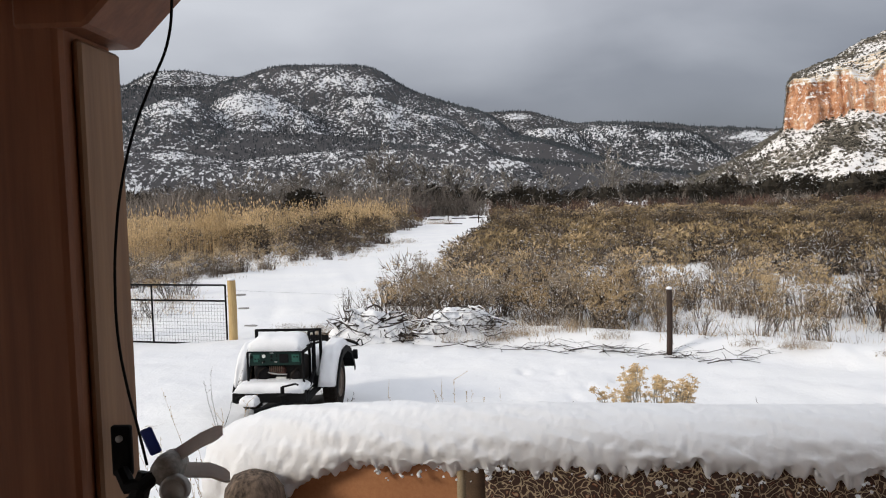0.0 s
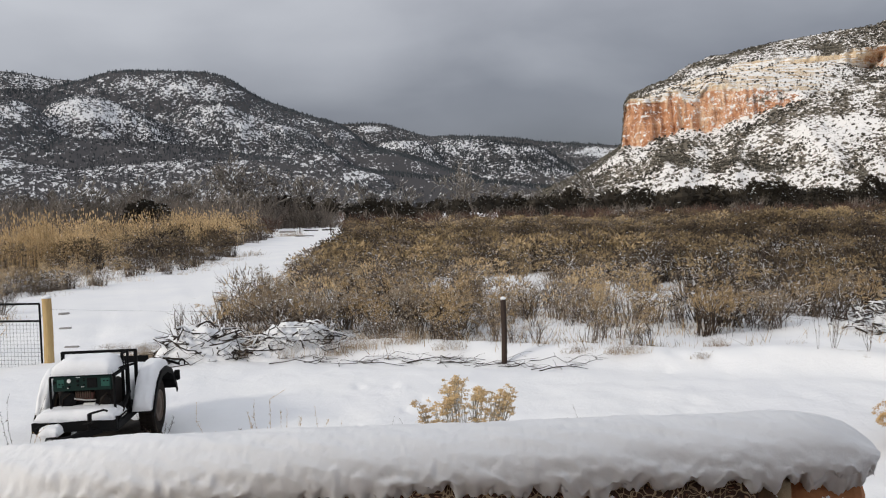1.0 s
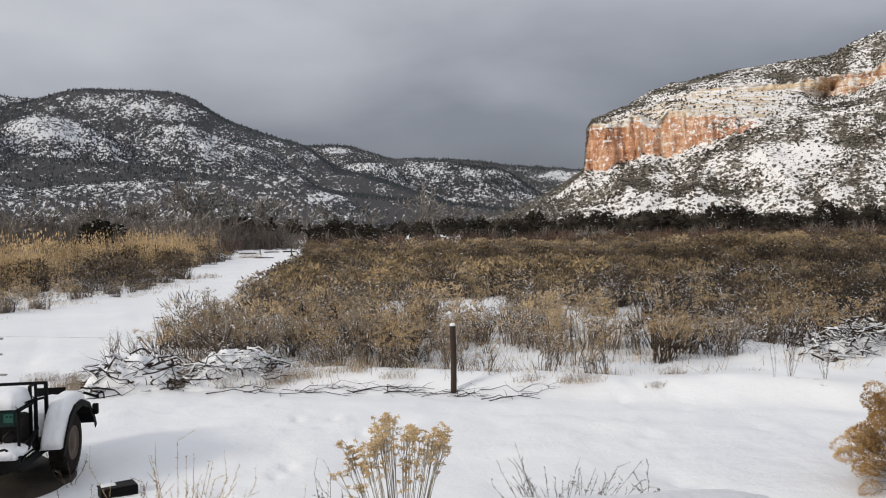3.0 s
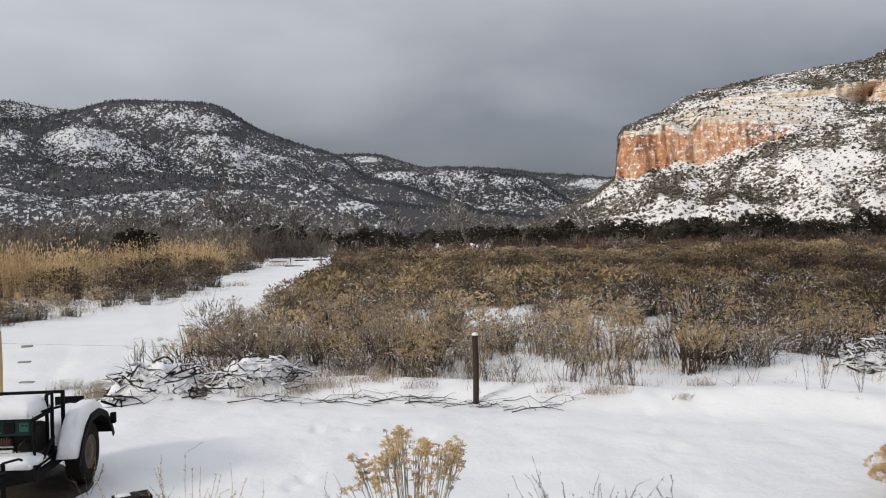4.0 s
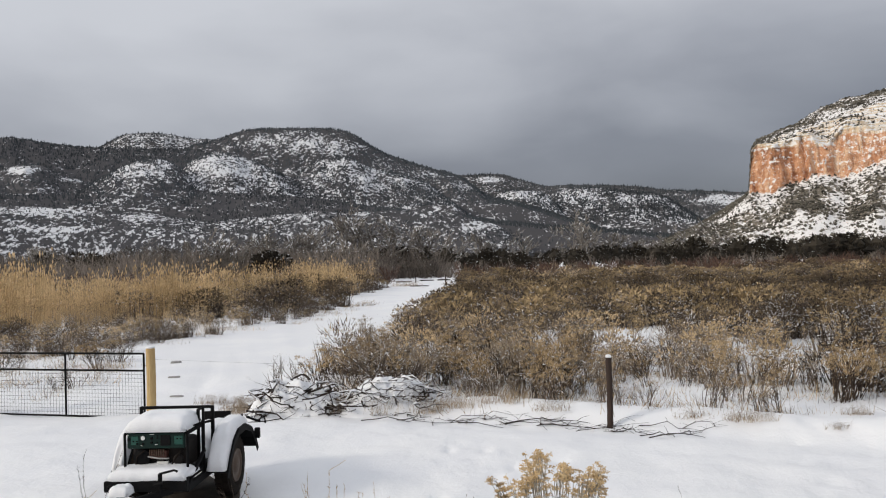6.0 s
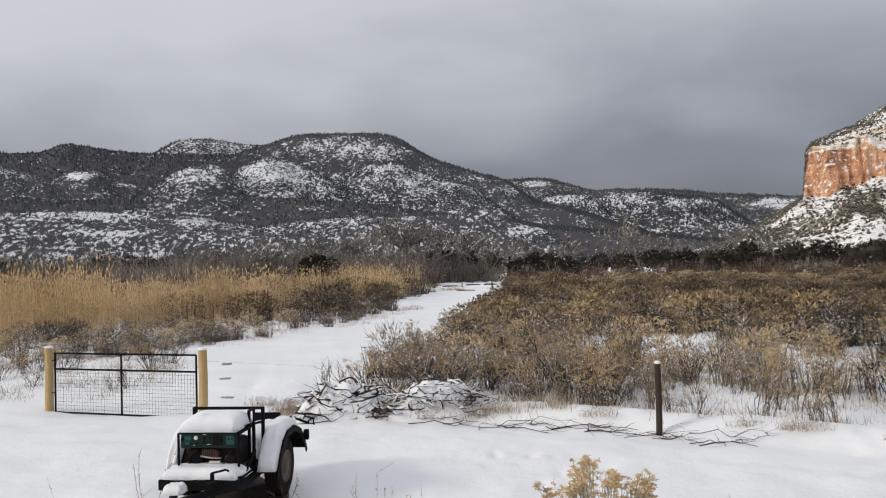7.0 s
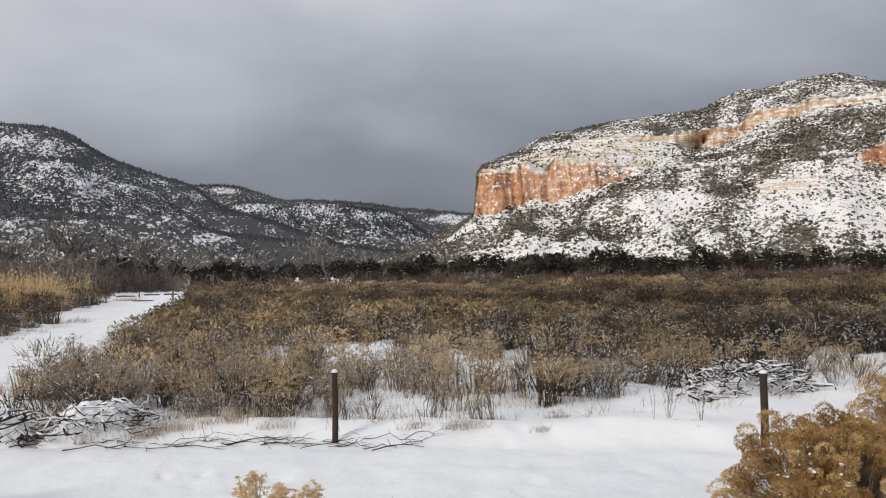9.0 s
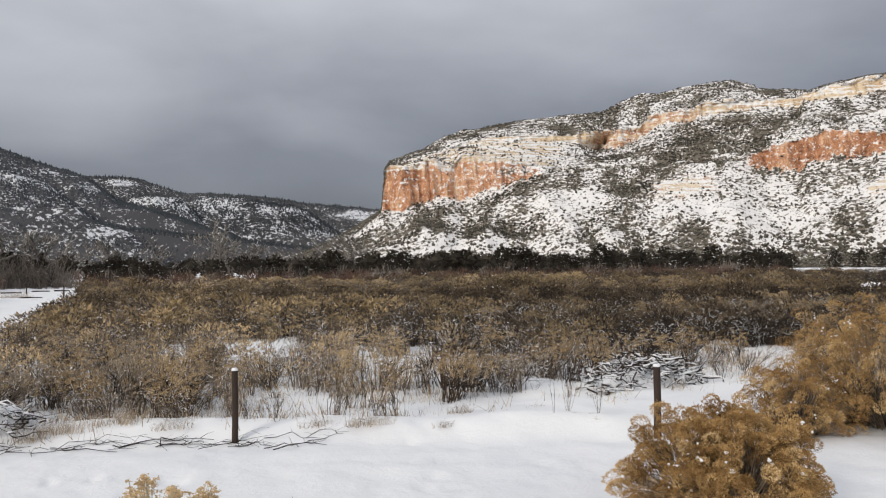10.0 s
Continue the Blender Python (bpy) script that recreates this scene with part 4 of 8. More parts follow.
def in_view(x, y, margin=6.0):
    """Keeps to the wedge of land that the walk looks over."""
    a = np.degrees(np.arctan2(x - 0.7, y - 0.8))
    return (a > -36 - margin / 3) & (a < 60 + margin / 3)


def add_slivers(h, p, d, w, mat, rng):
    """Many thin pointed blades from the places p along d."""
    side = np.cross(d, rng.normal(0, 1, p.shape))
    side *= np.asarray(w).reshape(-1, 1) / (np.linalg.norm(side, axis=1, keepdims=True) + 1e-9)
    v = np.stack([p - side, p + side, p + d], 1).reshape(-1, 3)
    h.add(v, np.arange(len(v)).reshape(-1, 3), mat)


def unit(v):
    return v / (np.linalg.norm(v, axis=-1, keepdims=True) + 1e-9)


def dome_shrub(seed, tips=260, wide=0.75, tip_w=0.028, tip_l=0.10, snow=14, bare=False):
    """A dense rounded brush plant about a metre high, billowing in lobes over inner twigs that paint its gaps dark.
    Materials: 0 twigs, 1 tops, 2 snow."""
    rng = np.random.default_rng(seed)
    h = Heap()
    lobes = rng.integers(4, 8)
    q, u = np.arange(lobes) * 2.4 + rng.random(), np.sqrt((np.arange(lobes) + rng.random(lobes) * 0.6) / lobes)
    centre = np.stack([wide * 0.62 * u * np.cos(q), wide * 0.62 * u * np.sin(q), (0.72 - 0.34 * u * u) * rng.uniform(0.75, 1.1, lobes)], -1)
    size, heads = rng.uniform(0.20, 0.34, lobes), rng.choice((0.25, 0.8, 1.0, 1.0), lobes)
    # inner twigs, thick and dark, standing for shade in the gaps
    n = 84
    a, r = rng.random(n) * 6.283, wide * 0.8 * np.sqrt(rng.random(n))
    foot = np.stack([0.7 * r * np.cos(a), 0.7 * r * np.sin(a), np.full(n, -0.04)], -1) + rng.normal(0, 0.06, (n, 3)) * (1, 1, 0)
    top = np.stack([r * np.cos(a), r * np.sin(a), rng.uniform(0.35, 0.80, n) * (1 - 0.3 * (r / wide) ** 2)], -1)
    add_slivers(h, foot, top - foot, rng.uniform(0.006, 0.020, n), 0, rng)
    for k in range(lobes):
        m = int(tips / lobes)
        d = unit(rng.normal(0, 1, (m, 3)) + (0, 0, 0.55))
        p = centre[k] + d * size[k] * rng.uniform(0.55, 1.02, (m, 1)) * (1.1, 1.1, 0.8)
        out = unit(d + unit(centre[k]) * 0.5 + rng.normal(0, 0.45, (m, 3)))
        # flower heads sit on upward-facing tips, which also paints the tops as lit
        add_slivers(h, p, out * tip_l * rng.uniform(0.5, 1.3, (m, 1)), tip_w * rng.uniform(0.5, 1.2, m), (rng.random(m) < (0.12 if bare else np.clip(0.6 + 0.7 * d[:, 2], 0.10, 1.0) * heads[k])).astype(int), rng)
    # snow on the upper sides of the twigs
    p = centre[rng.integers(lobes, size=snow)] * (1, 1, 0.8) + rng.normal(0, 1, (snow, 3)) * (0.2, 0.2, 0.16)
    p[:, 2] = np.abs(p[:, 2])
    d = rng.normal(0, 1, (snow, 3)) * (1, 1, 0.35)
    add_slivers(h, p, unit(d) * rng.uniform(0.03, 0.11, (snow, 1)), rng.uniform(0.005, 0.014, snow), 2, rng)
    return h.arrays()


def plume_shrub(seed, stems=12, forks=4, per=20, wide=0.5, solid=True, snow=10, tall=1.0, w=0.008, blade=(0.006, 0.040), low=0.40):
    """An upright brush plant: crooked stems that fork and end in flat plumes of dry flowers, about a metre high.
    Materials: 0 stems, 1 plumes, 2 snow."""
    rng = np.random.default_rng(seed)
    h = Heap()
    ends, knees = [], []
    lean = rng.normal(0, 0.12, 2)
    for k in range(stems):
        a, out = rng.random() * 6.283, wide * rng.random() ** 0.6
        p = np.array([0.30 * out * math.cos(a), 0.30 * out * math.sin(a), -0.05]) + rng.normal(0, 0.03, 3) * (1, 1, 0)
        top = np.array([out * math.cos(a) + lean[0], out * math.sin(a) + lean[1], tall * rng.uniform(low, 1.0) * (1 - 0.25 * (out / wide) ** 2)])
        knee = p + (top - p) * rng.uniform(0.30, 0.5) + rng.normal(0, 0.035, 3)
        fork = p + (top - p) * rng.uniform(0.55, 0.75) + rng.normal(0, 0.035, 3)
        g = w * rng.uniform(0.7, 1.3)
        add_stick(h, p, knee, g, g * 0.8, 0, solid)
        add_stick(h, knee, fork, g * 0.8, g * 0.6, 0, solid)
        knees += [knee, fork]
        for q in range(forks):
            s = knee + (fork - knee) * rng.uniform(0.1, 1.0)
            e = top + rng.normal(0, 1, 3) * (0.11, 0.11, 0.07) - (0, 0, 0.22 * rng.random() ** 2)
            m = s + (e - s) * 0.55 + rng.normal(0, 0.025, 3)
            add_stick(h, s, m, g * 0.5, g * 0.4, 0, solid)
            add_stick(h, m, e, g * 0.4, g * 0.2, 0, False)
            ends.append(e)
            if solid:
                add_stick(h, m, m + rng.normal(0, 0.08, 3) + (0, 0, 0.08), g * 0.3, g * 0.15, 0, False)
    ends = np.array(ends)
    if per:
        c = np.repeat(ends, per, 0)
        if per < 4:
            c = c[rng.random(len(c)) < 0.5]
        d = unit(rng.normal(0, 1, c.shape) * (1, 1, 0.7) + (0, 0, 0.4))
        p = c + d * rng.uniform(0.1, 1.0, (len(c), 1)) * (0.058, 0.058, 0.055)
        add_slivers(h, p, unit(d + rng.normal(0, 0.5, c.shape)) * blade[1] * rng.uniform(0.5, 1.2, (len(c), 1)), blade[0] * rng.uniform(0.6, 1.4, len(c)), 1, rng)
    # low messy twigs about the foot
    n = 16
    a, r = rng.random(n) * 6.283, wide * rng.uniform(0.2, 1.3, n)
    p = np.stack([r * np.cos(a), r * np.sin(a), np.full(n, -0.03)], -1)
    add_slivers(h, p, rng.normal(0, 1, (n, 3)) * (0.14, 0.14, 0) + np.stack([0 * a, 0 * a, rng.uniform(0.1, 0.45, n)], -1), np.full(n, w * 0.5), 0, rng)
    # snow lying along the upper twigs
    k = rng.integers(len(ends), size=2 * snow)
    a, u = np.array(knees)[2 * (k // forks) + 1], rng.uniform(0.0, 0.8, (2 * snow, 1))
    add_slivers(h, a + (ends[k] - a) * u + (0, 0, 0.008), (ends[k] - a) * rng.uniform(0.12, 0.35, (2 * snow, 1)), rng.uniform(0.003, 0.008, 2 * snow), 2, rng)
    for k in range(snow):
        t = ends[rng.integers(len(ends))] if rng.random() < 0.4 else knees[rng.integers(len(knees))] + rng.normal(0, 0.06, 3)
        z = 0.006 + 0.013 * rng.random() ** 2
        h.add(TET_V * rng.uniform(0.5, 1.4, (4, 1)) * (z * 2.4, z * 1.1, z * 0.6) + t + (0, 0, 0.01), TET_F, 2)
    return h.arrays()


def off_meadow(x, y):
    """False over the open snow between the brush and the mesa's foot."""
    return np.degrees(np.arctan2(x - 0.7, y - 0.8)) < 48.5


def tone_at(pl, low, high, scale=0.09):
    """A tone for each plant that drifts over the field, with cloud shade painted in to the right."""
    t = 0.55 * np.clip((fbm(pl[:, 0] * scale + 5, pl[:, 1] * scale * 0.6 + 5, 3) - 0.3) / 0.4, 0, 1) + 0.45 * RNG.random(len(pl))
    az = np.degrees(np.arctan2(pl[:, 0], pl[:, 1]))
    # paler plants near the road; the drop to the right paints a cloud's shadow
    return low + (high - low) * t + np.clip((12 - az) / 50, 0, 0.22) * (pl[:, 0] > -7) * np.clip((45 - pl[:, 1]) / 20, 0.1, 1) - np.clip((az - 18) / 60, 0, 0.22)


# far brush: many small plants in one sheet of growth
def far_brush():
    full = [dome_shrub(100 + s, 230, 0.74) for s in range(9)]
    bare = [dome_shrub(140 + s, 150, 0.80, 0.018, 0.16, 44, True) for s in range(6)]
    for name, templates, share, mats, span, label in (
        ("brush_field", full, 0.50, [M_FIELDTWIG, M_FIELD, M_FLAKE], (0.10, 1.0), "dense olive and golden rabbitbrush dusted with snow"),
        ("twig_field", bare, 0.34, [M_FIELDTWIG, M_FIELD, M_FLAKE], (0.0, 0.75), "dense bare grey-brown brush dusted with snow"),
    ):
        pl = np.concatenate([
            free_places(int(3700 * share), -8, 62, 33, 72, lambda x, y: right_field(x, y) * in_view(x, y)),
            free_places(int(3300 * share), -8, 150, 70, 138, lambda x, y: right_field(x, y) * in_view(x, y)),
            free_places(int(800 * share), -60, -6, 45, 95, lambda x, y: left_field(x, y) * in_view(x, y) * 0.8),
        ])
        d = np.hypot(pl[:, 0], pl[:, 1])
        sizes = RNG.uniform(0.6, 1.3, len(pl)) ** 1.4 * np.where(d > 70, 1.25, 1.0) * (0.60 + 0.8 * fbm(pl[:, 0] * 0.25, pl[:, 1] * 0.25, 2)) * np.where(pl[:, 0] < -8, 1.3, 1.0) * (1.12 if name == "brush_field" else 0.88)
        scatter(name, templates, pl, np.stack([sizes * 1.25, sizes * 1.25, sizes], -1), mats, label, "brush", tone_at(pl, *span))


far_brush()


def mid_brush():
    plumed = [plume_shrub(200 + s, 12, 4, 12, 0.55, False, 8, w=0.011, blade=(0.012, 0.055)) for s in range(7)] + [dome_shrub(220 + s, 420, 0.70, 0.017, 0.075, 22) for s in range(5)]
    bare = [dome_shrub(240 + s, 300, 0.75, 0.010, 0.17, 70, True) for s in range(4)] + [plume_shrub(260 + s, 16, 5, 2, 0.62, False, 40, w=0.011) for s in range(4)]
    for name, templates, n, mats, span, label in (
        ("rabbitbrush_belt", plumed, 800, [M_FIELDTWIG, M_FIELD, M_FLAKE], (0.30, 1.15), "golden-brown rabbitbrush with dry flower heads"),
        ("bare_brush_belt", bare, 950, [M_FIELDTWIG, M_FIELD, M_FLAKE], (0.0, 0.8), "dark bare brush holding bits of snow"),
    ):
        pl = free_places(n, -8, 45, 17, 37, lambda x, y: right_field(x, y) * in_view(x, y) * np.clip((y - fence_y(x) - 4.2) / (7.5 if "rabbit" in name else 10.0), 0, 1))
        left = np.concatenate([
            free_places(200 if "rabbit" in name else 460, -34, -7, 26, 36, lambda x, y: left_field(x, y) * in_view(x, y) * np.clip(fbm(x * 0.4, y * 0.4, 3) * 2.4 - 0.5, 0, 1)),
            free_places(150, -30, -7, 36, 62, lambda x, y: left_field(x, y) * in_view(x, y) * (x > -30 + (y - 36) * 0.55)),
        ])
        pl = np.concatenate([pl, left])
        sizes = RNG.uniform(0.55, 1.4, len(pl)) * np.where(pl[:, 0] < -7, 0.66, 1.0)
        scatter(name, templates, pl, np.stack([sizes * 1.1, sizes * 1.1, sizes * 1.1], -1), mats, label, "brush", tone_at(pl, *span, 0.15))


mid_brush()


def reeds():
    rng = np.random.default_rng(5)
    temps = []
    for s in range(6):
        h = Heap()
        for k in range(10):
            b = np.array([rng.normal(0, 0.35), rng.normal(0, 0.35), 0])
            t = b + np.array([rng.normal(0.10, 0.18), rng.normal(0, 0.16), rng.uniform(1.7, 3.4)])
            m = b + (t - b) * 0.6
            add_stick(h, b, m, 0.016, 0.012, 0, False)
            add_stick(h, m, t, 0.010, 0.004, 0, False)
            # drooping leaves and a plume
            for q in range(3):
                a = b + (t - b) * rng.uniform(0.25, 0.85)
                add_stick(h, a, a + np.array([rng.normal(0, 0.3), rng.normal(0, 0.3), rng.uniform(-0.1, 0.35)]), 0.016, 0.004, 0, False)
            v = OCT_V * np.array([0.035, 0.035, 0.13]) * rng.uniform(0.6, 1.3, (6, 1)) + t + np.array([0.04, 0, -0.05])
            h.add(v, OCT_F, 1)
        temps.append(h.arrays())
    pl = np.concatenate([
        free_places(2400, -52, -11, 32, 58, lambda x, y: (0.25 + fbm(x * 0.15, y * 0.15, 2)) * (y > 32.5 + np.clip((x + 24) * 0.9, 0, 30) + 5 * fbm(x * 0.3, y * 0, 2)) * (x < -13)),
        free_places(520, -19, -8, 70, 100, lambda x, y: 0.1 + fbm(x * 0.2, y * 0.2, 2)),
    ])
    scatter("reed_bed", temps, pl, RNG.uniform(0.62, 1.05, len(pl)) * (0.52 + 0.95 * fbm(pl[:, 0] * 0.35, pl[:, 1] * 0.2, 3)), [M_REED, M_REED], "tall golden dry reeds beside the snowy track", "reeds")


reeds()


def ragged_template(seed, tufts=170):
    """A ragged evergreen one metre high: spiky sprays over a few dark inner lumps."""
    rng = np.random.default_rng(seed)
    h = Heap()
    lobes = rng.integers(4, 8)
    c = np.stack([rng.normal(0, 0.24, lobes), rng.normal(0, 0.24, lobes), rng.uniform(0.22, 0.72, lobes)], -1)
    r = rng.uniform(0.16, 0.30, lobes)
    for k in range(lobes):
        h.add(OCT_V * rng.uniform(0.5, 1.0, (6, 1)) * r[k] + c[k], OCT_F, 0)
    k = rng.integers(lobes, size=tufts)
    d = unit(rng.normal(0, 1, (tufts, 3)) + (0, 0, 0.3))
    add_slivers(h, c[k] + d * r[k, None] * 0.8, unit(d + rng.normal(0, 0.4, d.shape) + (0, 0, 0.3)) * rng.uniform(0.06, 0.16, (tufts, 1)), rng.uniform(0.02, 0.05, tufts), 0, rng)
    return h.arrays()


def thicket():
    """Grey willows and low growth that close the far side of the field."""
    temps = [twig_fan(300 + s) for s in range(6)]
    dark = [ragged_template(320 + s) for s in range(6)]

    def clear(x, y):
        return in_view(x, y) * off_meadow(x, y) * ((np.abs(x - road_centre(y)) > 5) | (y > 138))

    pl = np.concatenate([
        free_places(600, -110, 190, 112, 185, lambda x, y: clear(x, y) * (0.4 + 0.6 * fbm(x * 0.05, y * 0.05, 2))),
        free_places(300, -60, 10, 62, 110, lambda x, y: (x < -12) * in_view(x, y)),
        free_places(2300, -150, 2, 118, 190, clear),
        free_places(700, 60, 330, 90, 260, lambda x, y: in_view(x, y) * off_meadow(x, y) * (np.hypot(x, y) > 150) * (np.hypot(x, y) < 330)),
    ])
    s = RNG.uniform(2.2, 5.0, len(pl)) * np.where((pl[:, 0] < 0) & (pl[:, 1] > 118), 1.45, 0.85) * np.where(pl[:, 1] < 108, 0.7, 1.0)
    scatter("willow_thicket", temps, pl, np.stack([s * 0.75, s * 0.75, s], -1), [M_THICKET, M_THICKET, M_FLAKE], "grey-brown bare willow thicket across the valley", "thicket")
    pl = free_places(800, -110, 150, 104, 126, lambda x, y: clear(x, y) * (0.3 + fbm(x * 0.08, y * 0.05, 2)))
    s = RNG.uniform(1.8, 3.5, len(pl))
    scatter("red_willow_thicket", temps, pl, np.stack([s, s, s * 0.95], -1), [M_REDTWIG, M_REDTWIG, M_FLAKE], "low reddish-brown willow growth behind the field", "thicket")
    pl = np.concatenate([
        free_places(900, -20, 330, 125, 330, lambda x, y: in_view(x, y) * off_meadow(x, y) * (np.hypot(x, y) > 140) * (np.hypot(x, y) < 300) * np.clip(fbm(x * 0.03, y * 0.03, 2) * 2 - 0.3, 0.15, 1)),
        free_places(110, -120, 0, 130, 260, lambda x, y: in_view(x, y)),
    ])
    s = RNG.uniform(3.0, 7.0, len(pl))
    scatter("juniper_belt", dark, pl, np.stack([s * 1.1, s * 1.1, s], -1), [M_DARKJUNIPER], "belt of dark junipers at the foot of the mesa", "trees")


thicket()


# ---- fence, gate ----
def fence_post(at, height, radius, mat, label, snow=0.05, lean=0.0):
    t = thing("fence_post", at, label, "fence post", "posts of the fence")
    bm = bmesh.new()
    tube(bm, [(0, 0, -0.5), (0, 0, 0.0), (0.01, 0, height * 0.5), (lean, 0, height - 0.012), (lean, 0, height)], [radius * 1.05, radius * 1.03, radius, radius * 0.98, radius * 0.86], 14)
    part("post", bm, mat, t)
    if snow:
        bm = bmesh.new()
        lathe(bm, [(radius * 0.95, 0), (radius * 1.08, snow * 0.35), (radius * 0.9, snow * 0.75), (radius * 0.45, snow), (0.004, snow * 1.05)], 14, at=(lean, 0, height - 0.004))
        part("snow_cap", bm, M_SNOW_FLUFF, t, "small cap of snow", True)
    return t


fence_post((3.5, 14.6, 0), 1.2, 0.052, M_POSTDARK, "weathered dark wooden fence post capped with snow")
fence_post((10.08, 11.67, 0), 1.17, 0.062, M_POSTDARK, "weathered dark fence post behind a golden bush")
fence_post((-5.64, 17.79, 0), 1.24, 0.095, M_POSTPALE, "thick round pale pine gate post capped with snow")
fence_post((-9.71, 18.81, 0), 1.24, 0.095, M_POSTPALE, "thick round pale pine gate post holding the hinges")


def gate():
    """A wire-mesh farm gate in a tube frame."""
    a, b = Vector((-9.53, 18.76, 0)), Vector((-5.80, 17.83, 0))
    d = b - a
    t = thing("gate", a, "closed black steel farm gate with wire mesh", "gate", rz=math.degrees(math.atan2(d.y, d.x)))
    L, z0, z1, z2 = d.length, -0.25, 0.755, 1.12
    r = 0.022
    for name, pts in (("top_rail", [(0, 0, z2), (L, 0, z2)]), ("middle_rail", [(0, 0, z1), (L, 0, z1)]), ("bottom_rail", [(0, 0, z0), (L, 0, z0)]),
                      ("end_stile", [(0, 0, z0), (0, 0, z2)]), ("middle_stile", [(L * 0.485, 0, z0), (L * 0.485, 0, z2)]), ("end_stile", [(L, 0, z0), (L, 0, z2)])):
        bm = bmesh.new()
        tube(bm, pts, r, 8)
        part(name, bm, M_BLACKSTEEL, t)
    bm = bmesh.new()
    for k in range(1, 50):
        x = L * k / 50
        tube(bm, [(x, 0, z0), (x, 0, z1)], 0.0028, 3, False)
    for k in range(1, 12):
        z = z0 + (z1 - z0) * k / 12
        tube(bm, [(0, 0, z), (L, 0, z)], 0.0028, 3, False)
    part("wire_mesh", bm, M_BLACKSTEEL, t, "thin wire mesh panel")
    for z in (0.20, 0.95):
        bm = bmesh.new()
        tube(bm, [(-0.17, 0, z), (0, 0, z)], 0.014, 6)
        part("hinge", bm, M_BLACKSTEEL, t)
    bm = bmesh.new()
    tube(bm, [(L, -0.02, 0.9), (L + 0.06, -0.05, 0.86), (L + 0.13, -0.06, 0.9)], 0.008, 5)
    part("chain", bm, M_BLACKSTEEL, t)


gate()


def fence_wire(a, b, heights):
    for z in heights:
        bm = bmesh.new()
        pa, pb = Vector((*a, z)), Vector((*b, z - 0.02))
        tube(bm, [pa.lerp(pb, k / 8) - Vector((0, 0, 0.04 * math.sin(math.pi * k / 8))) for k in range(9)], 0.0018, 4, False)
        ob = part("fence_wire", bm, M_BLACKSTEEL, None)
        tagged(ob, "thin steel fence wire strung between posts", "fence wire", "wires of the fence")


for zs in ((1.0,),):
    fence_wire((-5.55, 17.75), (3.5, 14.65), zs)
    fence_wire((3.5, 14.55), (10.08, 11.72), zs)


# ---- porch wall with snow ----
WALL_A, WALL_B = Vector((-0.98, 2.86, 0)), Vector((1.93, 2.36, 0))  # its inner foot line, at the two ends
WALL_YAW = math.degrees(math.atan2(WALL_B.y - WALL_A.y, WALL_B.x - WALL_A.x))
WALL_L, WALL_T, WALL_Z = (WALL_B - WALL_A).length, 0.30, 2.06


def snow_roll(length, seed):
    """A thick rounded roll of snow along the wall, ragged at its lower edge."""
    n, m = 420, 56
    u = np.linspace(0, 1, n)
    th = np.linspace(-0.30 * np.pi, 1.18 * np.pi, m)  # from the inner edge over the top to the outer edge
    uu, tt = np.meshgrid(u, th, indexing="ij")
    x = uu * length
    end = np.clip(np.minimum((x + 0.02) / 0.22, (length - x + 0.01) / 0.20), 0, 1)
    end = np.sqrt(1 - (1 - end) ** 2)
    fall = np.clip(1 - x / 0.62, 0, 1)  # the end that droops over the post
    big = 1 + 0.10 * (fbm(x * 1.6 + seed, tt * 0.6, 3) - 0.5)
    fine = (0.005 + 0.030 * np.clip(0.6 - tt, 0, 1.2)) * (fbm(x * 34 + seed, tt * 6.5, 3) - 0.5) + 0.006 * (fbm(x * 60, tt * 9, 2) - 0.5) + 0.020 * (fbm(x * 6 + 2 * tt, tt * 2.2 + x, 3) - 0.5)
    inner = np.clip(0.25 - tt, 0, 1.2)
    drip = inner * (0.11 * (fbm(x * 7 + 3, x * 0 + 1, 3) - 0.42) + 0.17 * (fbm(x * 38, tt * 2.5, 4) - 0.45)) * np.interp(x, [0, 0.9, 1.3, length], [0.6, 0.6, 1.1, 1.1])
    rz, ry = 0.115 * big * end, (WALL_T / 2 + 0.05) * big * (0.7 + 0.3 * end)
    y = WALL_T / 2 - np.cos(tt) * ry - fine * 0.7
    z = WALL_Z + np.where(tt < 0, np.sin(tt) * 0.085 * end - drip * 0.7, np.sin(np.clip(tt, 0, np.pi)) * rz + np.where(tt > np.pi, (np.pi - tt) * 0.1, 0)) + fine + 0.018
    z = z + np.interp(x, [0, length], [-0.02, 0.045])
    y = y - inner * 0.03 * (vnoise(x * 18, tt * 3) - 0.3) - 0.05 * fall * np.clip(1 - tt, 0, 1)
    z = z - 0.05 * fall**2 - 0.13 * fall * np.clip(0.9 - tt, 0, 1.2) / 1.2
    # the roll closes round its ends
    x = np.where(uu < 0.5, x - 0.06 * np.sin(np.clip(tt, 0, np.pi)) * (1 - end), x + 0.06 * np.sin(np.clip(tt, 0, np.pi)) * (1 - end))
    v = np.stack([x, y, z], -1).reshape(-1, 3)
    f = grid_faces(n, m)
    # underside strip, so that the roll is closed
    under = np.stack([np.arange(n - 1) * m, np.arange(n - 1) * m + m - 1, np.arange(1, n) * m + m - 1, np.arange(1, n) * m], -1)
    return poly_mesh("snow_roll", v, np.concatenate([f[:, ::-1], under]), [M_SNOW_FLUFF], smooth=True)


